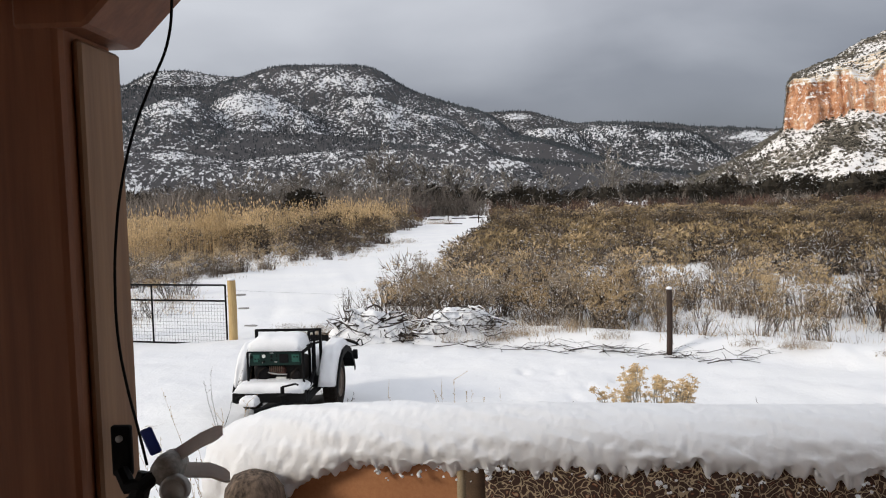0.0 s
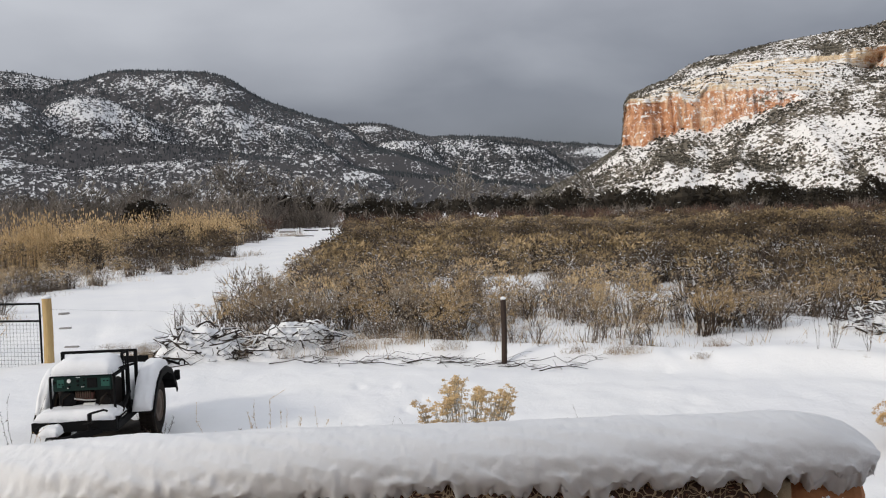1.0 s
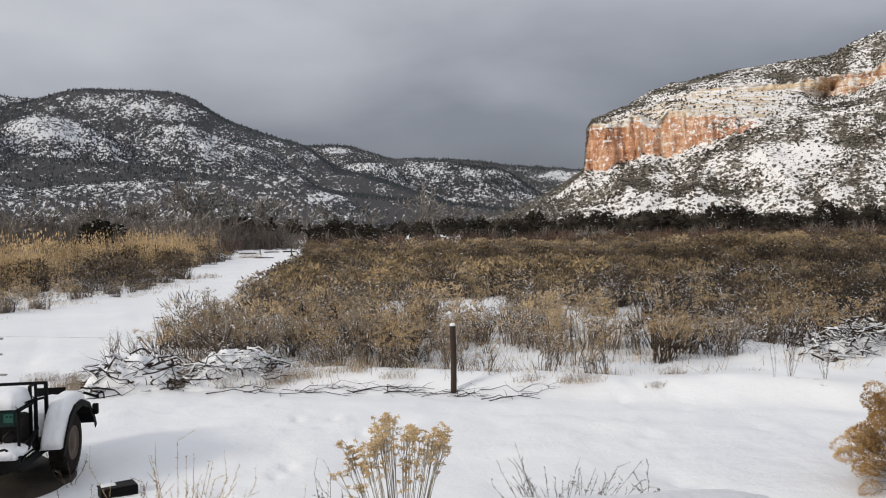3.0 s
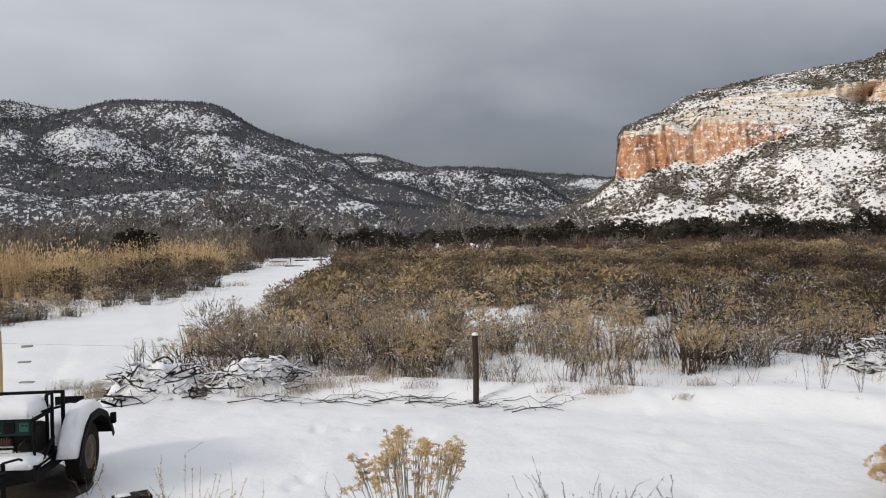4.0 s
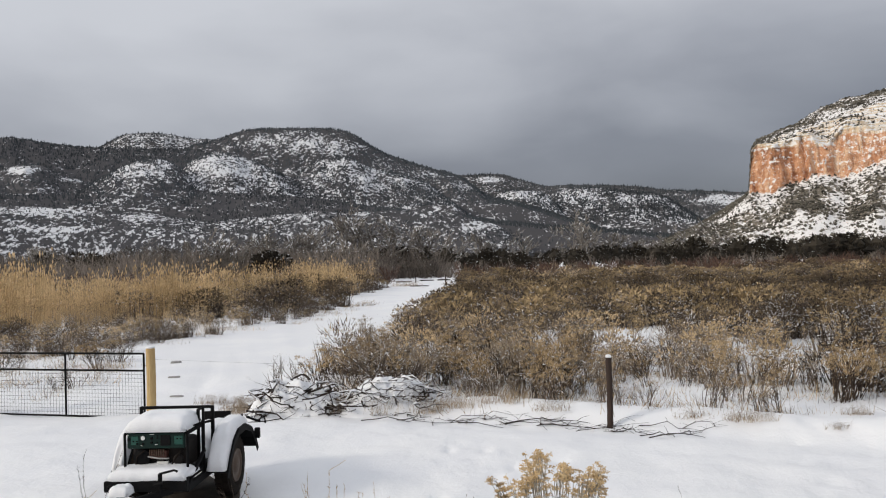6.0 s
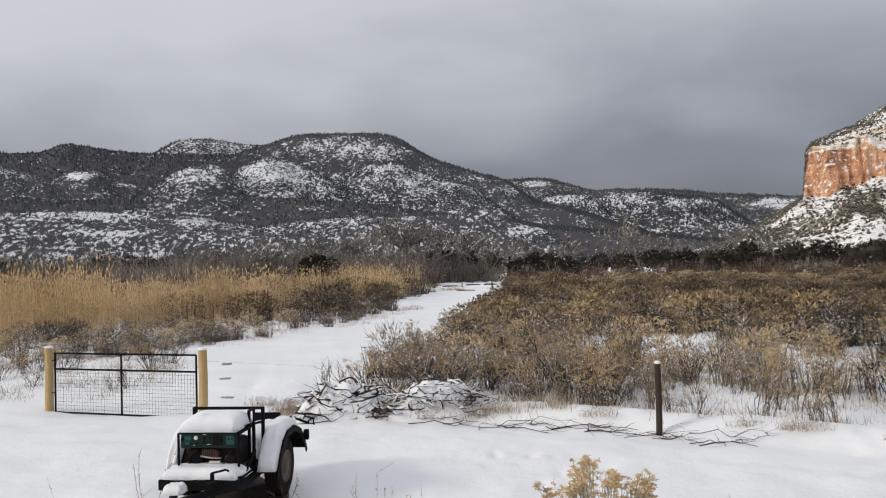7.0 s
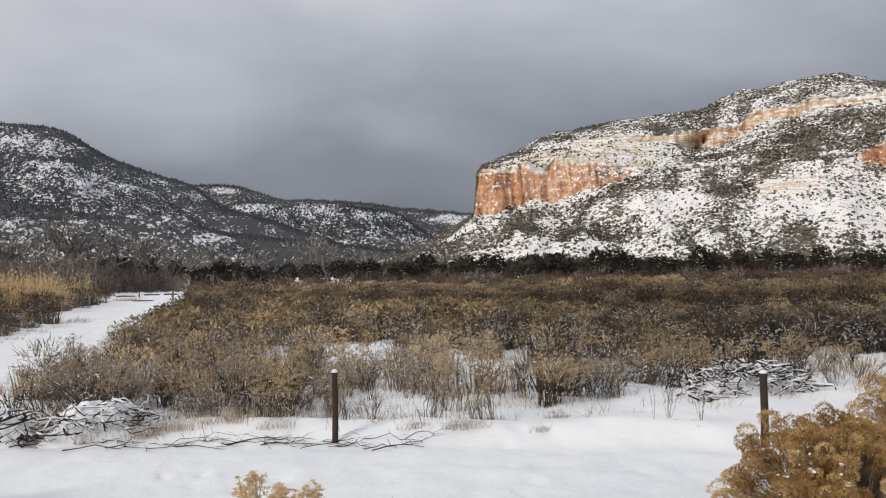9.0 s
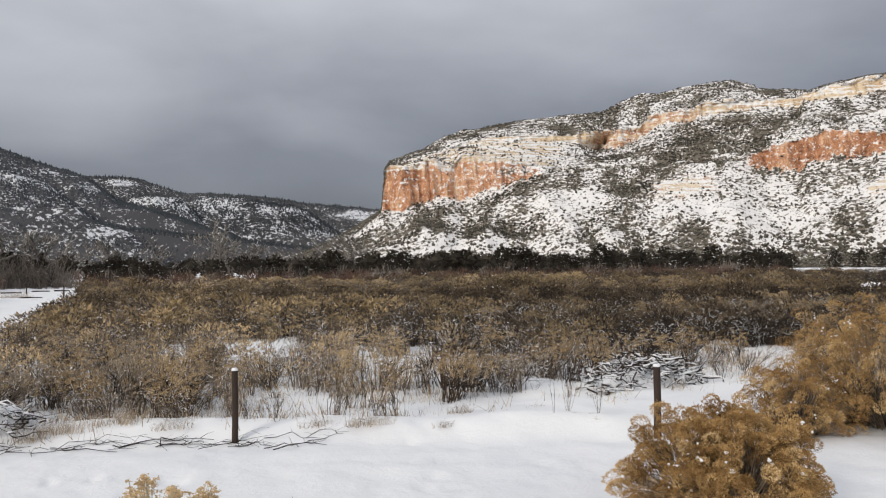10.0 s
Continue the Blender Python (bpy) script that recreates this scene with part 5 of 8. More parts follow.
def porch_wall():
    t = thing("low_wall", WALL_A, "low orange adobe porch wall", "wall", rz=WALL_YAW, kind="structure")
    bm = bmesh.new()
    box(bm, (0, 0, -0.2), (WALL_L, WALL_T, WALL_Z), 0.05, 3)
    part("adobe_wall", bm, M_STUCCO, t)
    s = new("snow_bank", snow_roll(WALL_L + 0.09, 3))
    s.matrix_basis = pose(*WALL_A, 0, 0, WALL_YAW) @ pose(-0.08, 0, 0)
    tagged(s, "thick rounded roll of snow lying along the wall", "snow")


porch_wall()


def rug_material():
    """A woven oriental pattern in cream and dark brown."""
    m, t, b = material("patterned_rug")
    co = t.nodes.new("ShaderNodeTexCoord")
    warp = noise_tex(t, 14.0, 2)
    shift = mix_color(t, "ADD")
    shift.inputs[0].default_value = 0.10
    link(t, co, "Object", shift, 6)
    link(t, warp, 1, shift, 7)
    scroll = node(t, "ShaderNodeTexVoronoi", Scale=34.0)
    scroll.feature = "DISTANCE_TO_EDGE"
    link(t, shift, 2, scroll, "Vector")
    bloom = node(t, "ShaderNodeTexVoronoi", Scale=75.0)
    link(t, shift, 2, bloom, "Vector")
    r1 = ramp(t, [(0.035, (0.50, 0.40, 0.27)), (0.06, (0.075, 0.042, 0.03)), (0.30, (0.05, 0.028, 0.022)), (0.36, (0.30, 0.12, 0.07)), (0.44, (0.46, 0.37, 0.25))])
    link(t, scroll, 0, r1, 0)
    r2 = ramp(t, [(0.16, (0.44, 0.35, 0.23)), (0.24, (0.06, 0.034, 0.026))])
    link(t, bloom, 0, r2, 0)
    c = mix_color(t, "LIGHTEN")
    c.inputs[0].default_value = 0.6
    link(t, r1, 0, c, 6)
    link(t, r2, 0, c, 7)
    link(t, c, 2, b, "Base Color")
    n = noise_tex(t, 500, 2)
    bump(t, n, 0, b, 0.4, 0.002)
    b.inputs["Roughness"].default_value = 0.95
    return m


M_RUG = rug_material()
M_SHADED_EARTH = grainy("earth_darkened_for_shadow", (0.02, 0.016, 0.013), (0.07, 0.055, 0.042), 4, 0.95, 40, 0.6, 0.01)
M_STONE = grainy("grey_flat_stone", (0.16, 0.155, 0.15), (0.34, 0.33, 0.32), 6, 0.9, 40, 0.4, 0.004)
M_RUGPALE = grainy("cream_rug_border", (0.30, 0.23, 0.14), (0.48, 0.40, 0.28), 9, 0.95, 220, 0.3, 0.002)
M_RUGDARK = grainy("brown_rug_border", (0.06, 0.04, 0.025), (0.16, 0.10, 0.06), 14, 0.95, 220, 0.3, 0.002)
M_GREYWOOD = grainy("weathered_grey_wood", (0.025, 0.017, 0.012), (0.18, 0.13, 0.095), 14, 0.9, 60, 0.8, 0.006, stretch=(1, 1, 0.05), lo=0.40, hi=0.60)
M_REDTIMBER = grainy("stained_red_timber", (0.14, 0.05, 0.026), (0.33, 0.135, 0.064), 3, 0.6, 45, 0.35, 0.002, stretch=(1, 1, 0.06))
M_TIMBER = grainy("stained_timber", (0.17, 0.085, 0.042), (0.36, 0.21, 0.11), 3, 0.6, 45, 0.35, 0.002, stretch=(1, 1, 0.06))
M_ADOBE = grainy("adobe_house_wall", (0.36, 0.20, 0.11), (0.50, 0.31, 0.18), 1.5, 0.9, 50, 0.4, 0.004)
M_FLOOR = grainy("porch_flagstones", (0.09, 0.06, 0.045), (0.20, 0.145, 0.11), 2.0, 0.85, 30, 0.4, 0.004)
M_RUBBER = grainy("black_rubber", (0.006, 0.005, 0.0045), (0.028, 0.022, 0.018), 8, 0.85, 90, 0.3, 0.002, spec=0.08)
M_RIM = grainy("rusty_brown_wheel", (0.03, 0.02, 0.014), (0.11, 0.07, 0.045), 8, 0.6, 60, 0.2, 0.002)
M_GREENPLATE = grainy("bright_green_plate", (0.004, 0.045, 0.034), (0.010, 0.085, 0.062), 9, 0.45, 60, 0.1, 0.001)
M_GREENPANEL = grainy("green_painted_panel", (0.0015, 0.009, 0.0075), (0.004, 0.024, 0.018), 5, 0.5, 60, 0.1, 0.001, spec=0.2)
M_ENGINE = grainy("greasy_engine_castings", (0.005, 0.0045, 0.0045), (0.03, 0.026, 0.024), 9, 0.6, 80, 0.2, 0.002, spec=0.08)
M_ENGINERED = grainy("rust_red_engine_cover", (0.045, 0.016, 0.012), (0.11, 0.04, 0.026), 9, 0.6, 80, 0.2, 0.002)
M_PALEPAINT = grainy("pale_print", (0.55, 0.56, 0.55), (0.70, 0.70, 0.68), 9, 0.5, 80, 0.0)
M_GRIME = grainy("grimy_grey_plastic", (0.10, 0.095, 0.09), (0.36, 0.345, 0.32), 30, 0.6, 120, 0.2, 0.001)
M_DULLMETAL = grainy("dull_grey_metal", (0.22, 0.22, 0.215), (0.40, 0.40, 0.39), 7, 0.5, 70, 0.2, 0.001, metal=0.25)
M_BLADE = grainy("light_grey_plastic", (0.66, 0.66, 0.66), (0.82, 0.82, 0.81), 12, 0.5, 70, 0.1, 0.001)
M_BLUE = grainy("blue_plastic", (0.005, 0.02, 0.16), (0.012, 0.045, 0.30), 12, 0.45, 60, 0.1, 0.001)


def wall_things():
    base = pose(*WALL_A, 0, 0, WALL_YAW)
    # the rug hangs over the wall under the snow
    rug = new("rug")
    rug.matrix_basis = base
    tagged(rug, "cream and brown patterned rug hung over the wall", "rug")
    x0, x1 = 0.86, 2.70
    bands = [("border", x0, x0 + 0.03, M_RUGPALE), ("inner_border", x0 + 0.03, x0 + 0.10, M_RUGDARK), ("field", x0 + 0.10, x1 - 0.10, M_RUG), ("inner_border", x1 - 0.10, x1 - 0.045, M_RUGDARK), ("border", x1 - 0.045, x1, M_RUGPALE)]
    for name, a, b, mat in bands:
        n, m = max(int((b - a) / 0.03), 2), 30
        s = np.linspace(0, 1, m)
        # up the inner face and over the top
        px, ps = np.meshgrid(np.linspace(a, b, n), s, indexing="ij")
        hang = np.clip(ps / 0.75, 0, 1)
        over = np.clip((ps - 0.75) / 0.25, 0, 1)
        wave = 0.012 * np.sin(px * 9) * (1 - hang) + 0.004 * np.sin(px * 23 + ps * 5)
        y = -0.012 - wave * (1 - over) + over * 0.20 - 0.006
        z = 1.38 + hang * (WALL_Z - 1.38 + 0.008)
        v = np.stack([px, y, z], -1).reshape(-1, 3)
        me = poly_mesh(name, v, grid_faces(n, m), [mat], smooth=True)
        ob = part(name, me, None, rug)
        mod = ob.modifiers.new("thickness", "SOLIDIFY")
        mod.thickness, mod.offset = 0.008, 0
    post = new("wooden_post")
    post.matrix_basis = pose(-0.845, 2.69, 1.385)
    tagged(post, "weathered grey wooden post with a rounded top by the wall", "post")
    bm = bmesh.new()
    rings = []
    for k, (r, z) in enumerate([(0.115, 0), (0.112, 0.3), (0.11, 0.50), (0.10, 0.57), (0.07, 0.615), (0.03, 0.632), (0.004, 0.636)]):
        rings.append([bm.verts.new((r * math.cos(a) * (1 + 0.05 * math.sin(5 * a) + 0.03 * math.sin(12 * a)), r * math.sin(a) * (1 + 0.04 * math.cos(3 * a)), z)) for a in np.linspace(0, 6.283, 24, endpoint=False)])
    for q0, q1 in zip(rings, rings[1:]):
        for i in range(24):
            bm.faces.new((q0[i], q0[(i + 1) % 24], q1[(i + 1) % 24], q1[i]))
    bm.faces.new(rings[0][::-1])
    part("log", bm, M_GREYWOOD, post, smooth=True)
    # clods of snow that cling to the rug
    rng = np.random.default_rng(8)
    h = Heap()
    for k in range(100):
        x = rng.uniform(0.55, 2.85)
        c = np.array([x, -0.03 - 0.02 * rng.random(), WALL_Z - 0.03 - 0.06 * rng.random() ** 1.6])
        sc = 0.003 + 0.012 * rng.random() ** 2
        t = clump_template(900 + k, 0.9, 3, 0.0)
        h.add(t[0] * sc * 2 + c, t[1], 0)
    ob = new("snow_clods", h.mesh("snow_clods", [M_SNOW_FLUFF]))
    ob.matrix_basis = base
    tagged(ob, "loose clods of snow clinging under the snow roll", "snow", kind="stuff")


wall_things()


# ---- porch ----
def porch():
    bm = bmesh.new()
    # unseen floor, dark so that little light bounces onto the snow
    box(bm, (-3.2, -1.7, 1.15), (2.6, 2.34, 1.35), 0.02)
    tagged(part("floor", bm, M_FLOOR, None), "raised flagstone porch floor", "floor", kind="structure")
    bm = bmesh.new()
    # unseen wall, added to keep the sun off the snow bank's inner side
    box(bm, (-3.2, -2.0, 0), (3.4, -1.7, 3.75), 0.03)
    tagged(part("wall_house", bm, M_ADOBE, None), "unseen adobe house wall behind the porch, blocking the sun", "wall", kind="structure")
    bm = bmesh.new()
    box(bm, (-3.2, -2.0, 3.52), (3.4, 1.34, 3.58))
    for k in range(22):
        x = -3.15 + 0.3 * k
        box(bm, (x, -1.98, 3.42), (x + 0.09, 1.30, 3.52), 0.008, 1)
    tagged(part("ceiling", bm, M_TIMBER, None), "boarded timber porch roof on rafters", "ceiling", kind="structure")
    p = thing("porch_post", (-0.633, 1.045, 1.35), "squared red-stained timber porch post with a corbel", "post")
    bm = bmesh.new()
    box(bm, (-0.085, -0.07, 0), (0.085, 0.07, 1.925), 0.010, 2)
    part("shaft", bm, M_REDTIMBER, p)
    # a stop board along the outer side, set back from the face
    bm = bmesh.new()
    box(bm, (0.086, -0.045, 0.0), (0.098, 0.066, 1.80), 0.004, 1)
    part("side_board", bm, M_TIMBER, p, "paler brown board on the post's side")
    for prof in ([(0.03, 1.93), (0.31, 1.93), (0.31, 1.905), (0.20, 1.89), (0.118, 1.808), (0.03, 1.808)], [(-0.45, 1.93), (-0.062, 1.93), (-0.075, 1.81), (-0.20, 1.81), (-0.30, 1.885), (-0.45, 1.90)]):
        bm = bmesh.new()
        a = [bm.verts.new((x, -0.075, z)) for x, z in prof]
        b = [bm.verts.new((x, 0.08, z)) for x, z in prof]
        bm.faces.new(a)
        bm.faces.new(b[::-1])
        for k in range(len(prof)):
            bm.faces.new((a[k], b[k], b[(k + 1) % len(prof)], a[(k + 1) % len(prof)]))
        bmesh.ops.recalc_face_normals(bm, faces=bm.faces[:])
        bmesh.ops.bevel(bm, geom=bm.edges[:], offset=0.005, segments=1, affect="EDGES")
        part("corbel", bm, M_REDTIMBER, p, "carved corbel")
    bm = bmesh.new()
    box(bm, (-0.13, -0.62, 1.82), (-0.02, -0.085, 1.93), 0.008, 1)
    part("cross_bracket", bm, M_REDTIMBER, p)
    bm = bmesh.new()
    box(bm, (-3.1, 0.965, 3.282), (3.3, 1.125, 3.418), 0.012, 2)
    tagged(part("porch_beam", bm, M_REDTIMBER, None), "heavy red-stained timber beam carrying the porch roof", "beam")
    # hanging cable
    pts = [(-0.424, 1.017, 3.285), (-0.424, 1.017, 3.197), (-0.434, 1.02, 3.143), (-0.46, 1.02, 3.088), (-0.481, 1.02, 3.039), (-0.499, 1.015, 2.968), (-0.507, 1.01, 2.903), (-0.509, 1.005, 2.846), (-0.506, 1.0, 2.775), (-0.496, 0.995, 2.719), (-0.481, 0.988, 2.663), (-0.470, 0.983, 2.62)]
    cu = bpy.data.curves.new("cable", "CURVE")
    cu.dimensions, cu.bevel_depth, cu.bevel_resolution, cu.resolution_u = "3D", 0.0019, 2, 6
    sp = cu.splines.new("BEZIER")
    sp.bezier_points.add(len(pts) - 1)
    for q, co in zip(sp.bezier_points, pts):
        q.co, q.handle_left_type, q.handle_right_type = co, "AUTO", "AUTO"
    cu.materials.append(M_BLACKSTEEL)
    tagged(new("hanging_cable", cu), "thin black cable hanging from the porch beam", "cable")


porch()


def clip_fan():
    """A small two-bladed fan fixed to the porch post."""
    o = Vector((-0.452, 0.985, 2.622))
    t = thing("clip_fan", o, "small grey two-bladed fan clamped to the porch post", "fan")
    bm = bmesh.new()
    box(bm, (-0.075, 0.0, -0.02), (-0.045, 0.012, 0.055), 0.004, 2)
    part("bracket", bm, M_BLACKSTEEL, t, "black bracket plate")
    bm = bmesh.new()
    lathe(bm, [(0.005, 0), (0.005, -0.004), (0.002, -0.005)], 10, "y", (-0.06, -0.001, 0.037))
    part("screw", bm, M_DULLMETAL, t)
    bm = bmesh.new()
    tube(bm, [(-0.06, 0.0, -0.01), (-0.045, -0.012, -0.03), (-0.02, -0.02, -0.025), (0.0, -0.02, -0.01)], [0.011, 0.012, 0.012, 0.010], 8)
    part("arm", bm, M_BLACKSTEEL, t)
    bm = bmesh.new()
    lathe(bm, [(0.010, 0.03), (0.021, 0.025), (0.023, 0.0), (0.020, -0.02), (0.012, -0.024)], 16, "y", (0.012, -0.005, -0.006))
    part("motor", bm, M_GRIME, t, "grimy motor housing", True)
    bm = bmesh.new()
    lathe(bm, [(0.018, 0.0), (0.021, -0.004), (0.021, -0.016), (0.016, -0.019), (0.015, -0.014), (0.003, -0.013)], 20, "y", (0.030, -0.02, -0.028))
    part("hub", bm, M_DULLMETAL, t, "round ribbed hub", True)
    for pts, name in (([(0.015, 0.004, 0.006), (0.055, 0.008, 0.030), (0.088, 0.010, 0.044)], "blade"), ([(0.03, 0.004, -0.012), (0.07, 0.006, -0.014), (0.098, 0.004, -0.024)], "blade")):
        bm = bmesh.new()
        n = 9
        top, bot = [], []
        for k in range(n):
            u = k / (n - 1)
            p = Vector(pts[0]).lerp(Vector(pts[1]), u * 2) if u < 0.5 else Vector(pts[1]).lerp(Vector(pts[2]), u * 2 - 1)
            w = 0.009 * (1 - max(0, u - 0.85) * 3)
            for lst, dy in ((top, 0.0018), (bot, -0.0018)):
                lst.append((bm.verts.new(p + Vector((-0.25 * w, 0.75 * w, dy + 0.85 * w))), bm.verts.new(p + Vector((0.25 * w, -0.75 * w, dy - 0.85 * w)))))
        for k in range(n - 1):
            bm.faces.new((top[k][0], top[k][1], top[k + 1][1], top[k + 1][0]))
            bm.faces.new((bot[k][1], bot[k][0], bot[k + 1][0], bot[k + 1][1]))
            bm.faces.new((top[k][0], top[k + 1][0], bot[k + 1][0], bot[k][0]))
            bm.faces.new((top[k][1], bot[k][1], bot[k + 1][1], top[k + 1][1]))
        bm.faces.new((top[0][0], bot[0][0], bot[0][1], top[0][1]))
        bm.faces.new((top[-1][0], top[-1][1], bot[-1][1], bot[-1][0]))
        part(name, bm, M_BLADE, t, "flat grey blade")
    bm = bmesh.new()
    box(bm, (-0.009, -0.002, -0.020), (0.009, 0.002, 0.020), 0.003, 2, Matrix.Translation((-0.012, -0.006, 0.034)) @ Euler((0, radians(-22), 0)).to_matrix().to_4x4())
    part("tag", bm, M_BLUE, t, "bright blue plastic tag")
    bm = bmesh.new()
    tube(bm, [(-0.02, -0.01, -0.01), (-0.03, -0.02, -0.05), (-0.06, -0.02, -0.07)], [0.012, 0.016, 0.016], 8)
    part("clamp", bm, M_ENGINE, t, "dark clamp jaw")
    t.scale = (0.86, 0.86, 0.86)


clip_fan()


# ---- trailer with generator ----
def snow_lump(w, d, h, seed, n=22, m=14, droop=0.0, rough=0.0):
    """A rounded pad of snow on a plate of width w and depth d, standing on z = 0."""
    u, v = np.meshgrid(np.linspace(-1, 1, n), np.linspace(-1, 1, m), indexing="ij")
    edge = (1 - np.abs(u) ** 5) * (1 - np.abs(v) ** 5)
    if rough:  # a drift that runs out flat
        edge = (np.clip(1 - u * u, 0, 1) * np.clip(1 - v * v, 0, 1)) ** 2.4
    z = h * np.clip(edge, 0, 1) ** 0.35 * (0.85 - 0.55 * rough + (0.35 + 1.1 * rough) * fbm(u * (2 + 4 * rough) + seed, v * (2 + 3 * rough), 4)) - droop * (1 - edge) * fbm(u * 4 + seed, v * 4, 2)
    x = u * w / 2 * (1 + 0.03 * fbm(v * 3 + seed, u, 2))
    y = v * d / 2 * (1 + 0.03 * fbm(u * 3 + seed, v, 2))
    top = np.stack([x, y, z], -1).reshape(-1, 3)
    bottom = np.stack([x, y, np.minimum(z, 0) - 0.004], -1).reshape(-1, 3)
    f = grid_faces(n, m)
    k = n * m
    rim = []
    loop = [i * m for i in range(n)] + [(n - 1) * m + j for j in range(1, m)] + [i * m + m - 1 for i in range(n - 2, -1, -1)] + [j for j in range(m - 2, 0, -1)]
    for a, b in zip(loop, loop[1:] + loop[:1]):
        rim.append((a, b, b + k, a + k))
    return poly_mesh("snow", np.concatenate([top, bottom]), np.concatenate([f[:, ::-1], f + k, rim]), [M_SNOW_FLUFF], smooth=True)


def curved_sheet(profile, x0, x1, thick):
    """A plate bent along a profile of (y, z), running from x0 to x1."""
    bm = bmesh.new()
    rows = []
    n = len(profile)
    for k, (y, z) in enumerate(profile):
        ya, za = profile[max(k - 1, 0)]
        yb, zb = profile[min(k + 1, n - 1)]
        d = Vector((0, yb - ya, zb - za)).normalized()
        nrm = Vector((0, -d.z, d.y))
        rows.append([bm.verts.new(Vector((x, y, z)) + nrm * q) for x in (x0, x1) for q in (0, thick)])
    for a, b in zip(rows, rows[1:]):
        for i, j in ((0, 1), (1, 3), (3, 2), (2, 0)):
            bm.faces.new((a[i], a[j], b[j], b[i]))
    bm.faces.new((rows[0][0], rows[0][2], rows[0][3], rows[0][1]))
    bm.faces.new((rows[-1][0], rows[-1][1], rows[-1][3], rows[-1][2]))
    bmesh.ops.recalc_face_normals(bm, faces=bm.faces[:])
    return bm


def fender_snow(profile, x0, x1, thick, seed):
    """Thick snow lying along a fender."""
    n, m = 40, 12
    ys = np.interp(np.linspace(0, 1, n), np.linspace(0, 1, len(profile)), [p[0] for p in profile])
    zs = np.interp(np.linspace(0, 1, n), np.linspace(0, 1, len(profile)), [p[1] for p in profile])
    dy, dz = np.gradient(ys), np.gradient(zs)
    ln = np.hypot(dy, dz)
    ny, nz = -dz / ln, dy / ln
    v = np.linspace(-1, 1, m)
    uu, vv = np.meshgrid(np.linspace(-1, 1, n), v, indexing="ij")
    t = thick * np.clip((1 - np.abs(vv) ** 4) * (1 - np.abs(uu) ** 8), 0, 1) ** 0.4 * (0.8 + 0.4 * fbm(uu * 3 + seed, vv * 2, 3))
    x = (x0 + x1) / 2 + vv * (x1 - x0) / 2 * 1.04
    top = np.stack([x, ys[:, None] + ny[:, None] * t, zs[:, None] + nz[:, None] * t], -1).reshape(-1, 3)
    low = np.stack([x, ys[:, None] + ny[:, None] * 0.004 + 0 * t, zs[:, None] + nz[:, None] * 0.004 + 0 * t], -1).reshape(-1, 3)
    f = grid_faces(n, m)
    return poly_mesh("snow", np.concatenate([top, low]), np.concatenate([f, f[:, ::-1] + n * m]), [M_SNOW_FLUFF], smooth=True)


def wheel(parent, x, r, w, side):
    t = new("wheel")
    t.parent = parent
    t.location = (x, 0, r - 0.03)
    bm = bmesh.new()
    prof = [(r * 0.56, -w * 0.42), (r * 0.70, -w * 0.52), (r * 0.90, -w * 0.50), (r * 0.97, -w * 0.38), (r * 0.985, 0), (r * 0.97, w * 0.38), (r * 0.90, w * 0.50), (r * 0.70, w * 0.52), (r * 0.56, w * 0.42)]
    lathe(bm, prof, 40, "x")
    # tread blocks
    for k in range(30):
        a = 2 * math.pi * k / 30
        for s in (-1, 1):
            m = Euler((a + s * 0.05, 0, 0)).to_matrix().to_4x4() @ Matrix.Translation((s * w * 0.24, 0, r * 0.985))
            box(bm, (-w * 0.20, -0.022, -0.012), (w * 0.20, 0.022, 0.012), 0, 1, m)
    part("tyre", bm, M_RUBBER, t, "chunky black tyre", False)
    bm = bmesh.new()
    lathe(bm, [(r * 0.57, side * w * 0.42), (r * 0.56, side * w * 0.50), (r * 0.52, side * w * 0.50), (r * 0.49, side * w * 0.44), (r * 0.30, side * w * 0.43), (r * 0.24, side * w * 0.52), (r * 0.12, side * w * 0.56), (0.01, side * w * 0.57)], 24, "x")
    part("rim", bm, M_RIM, t, "rusty brown wheel rim", True)
    return t


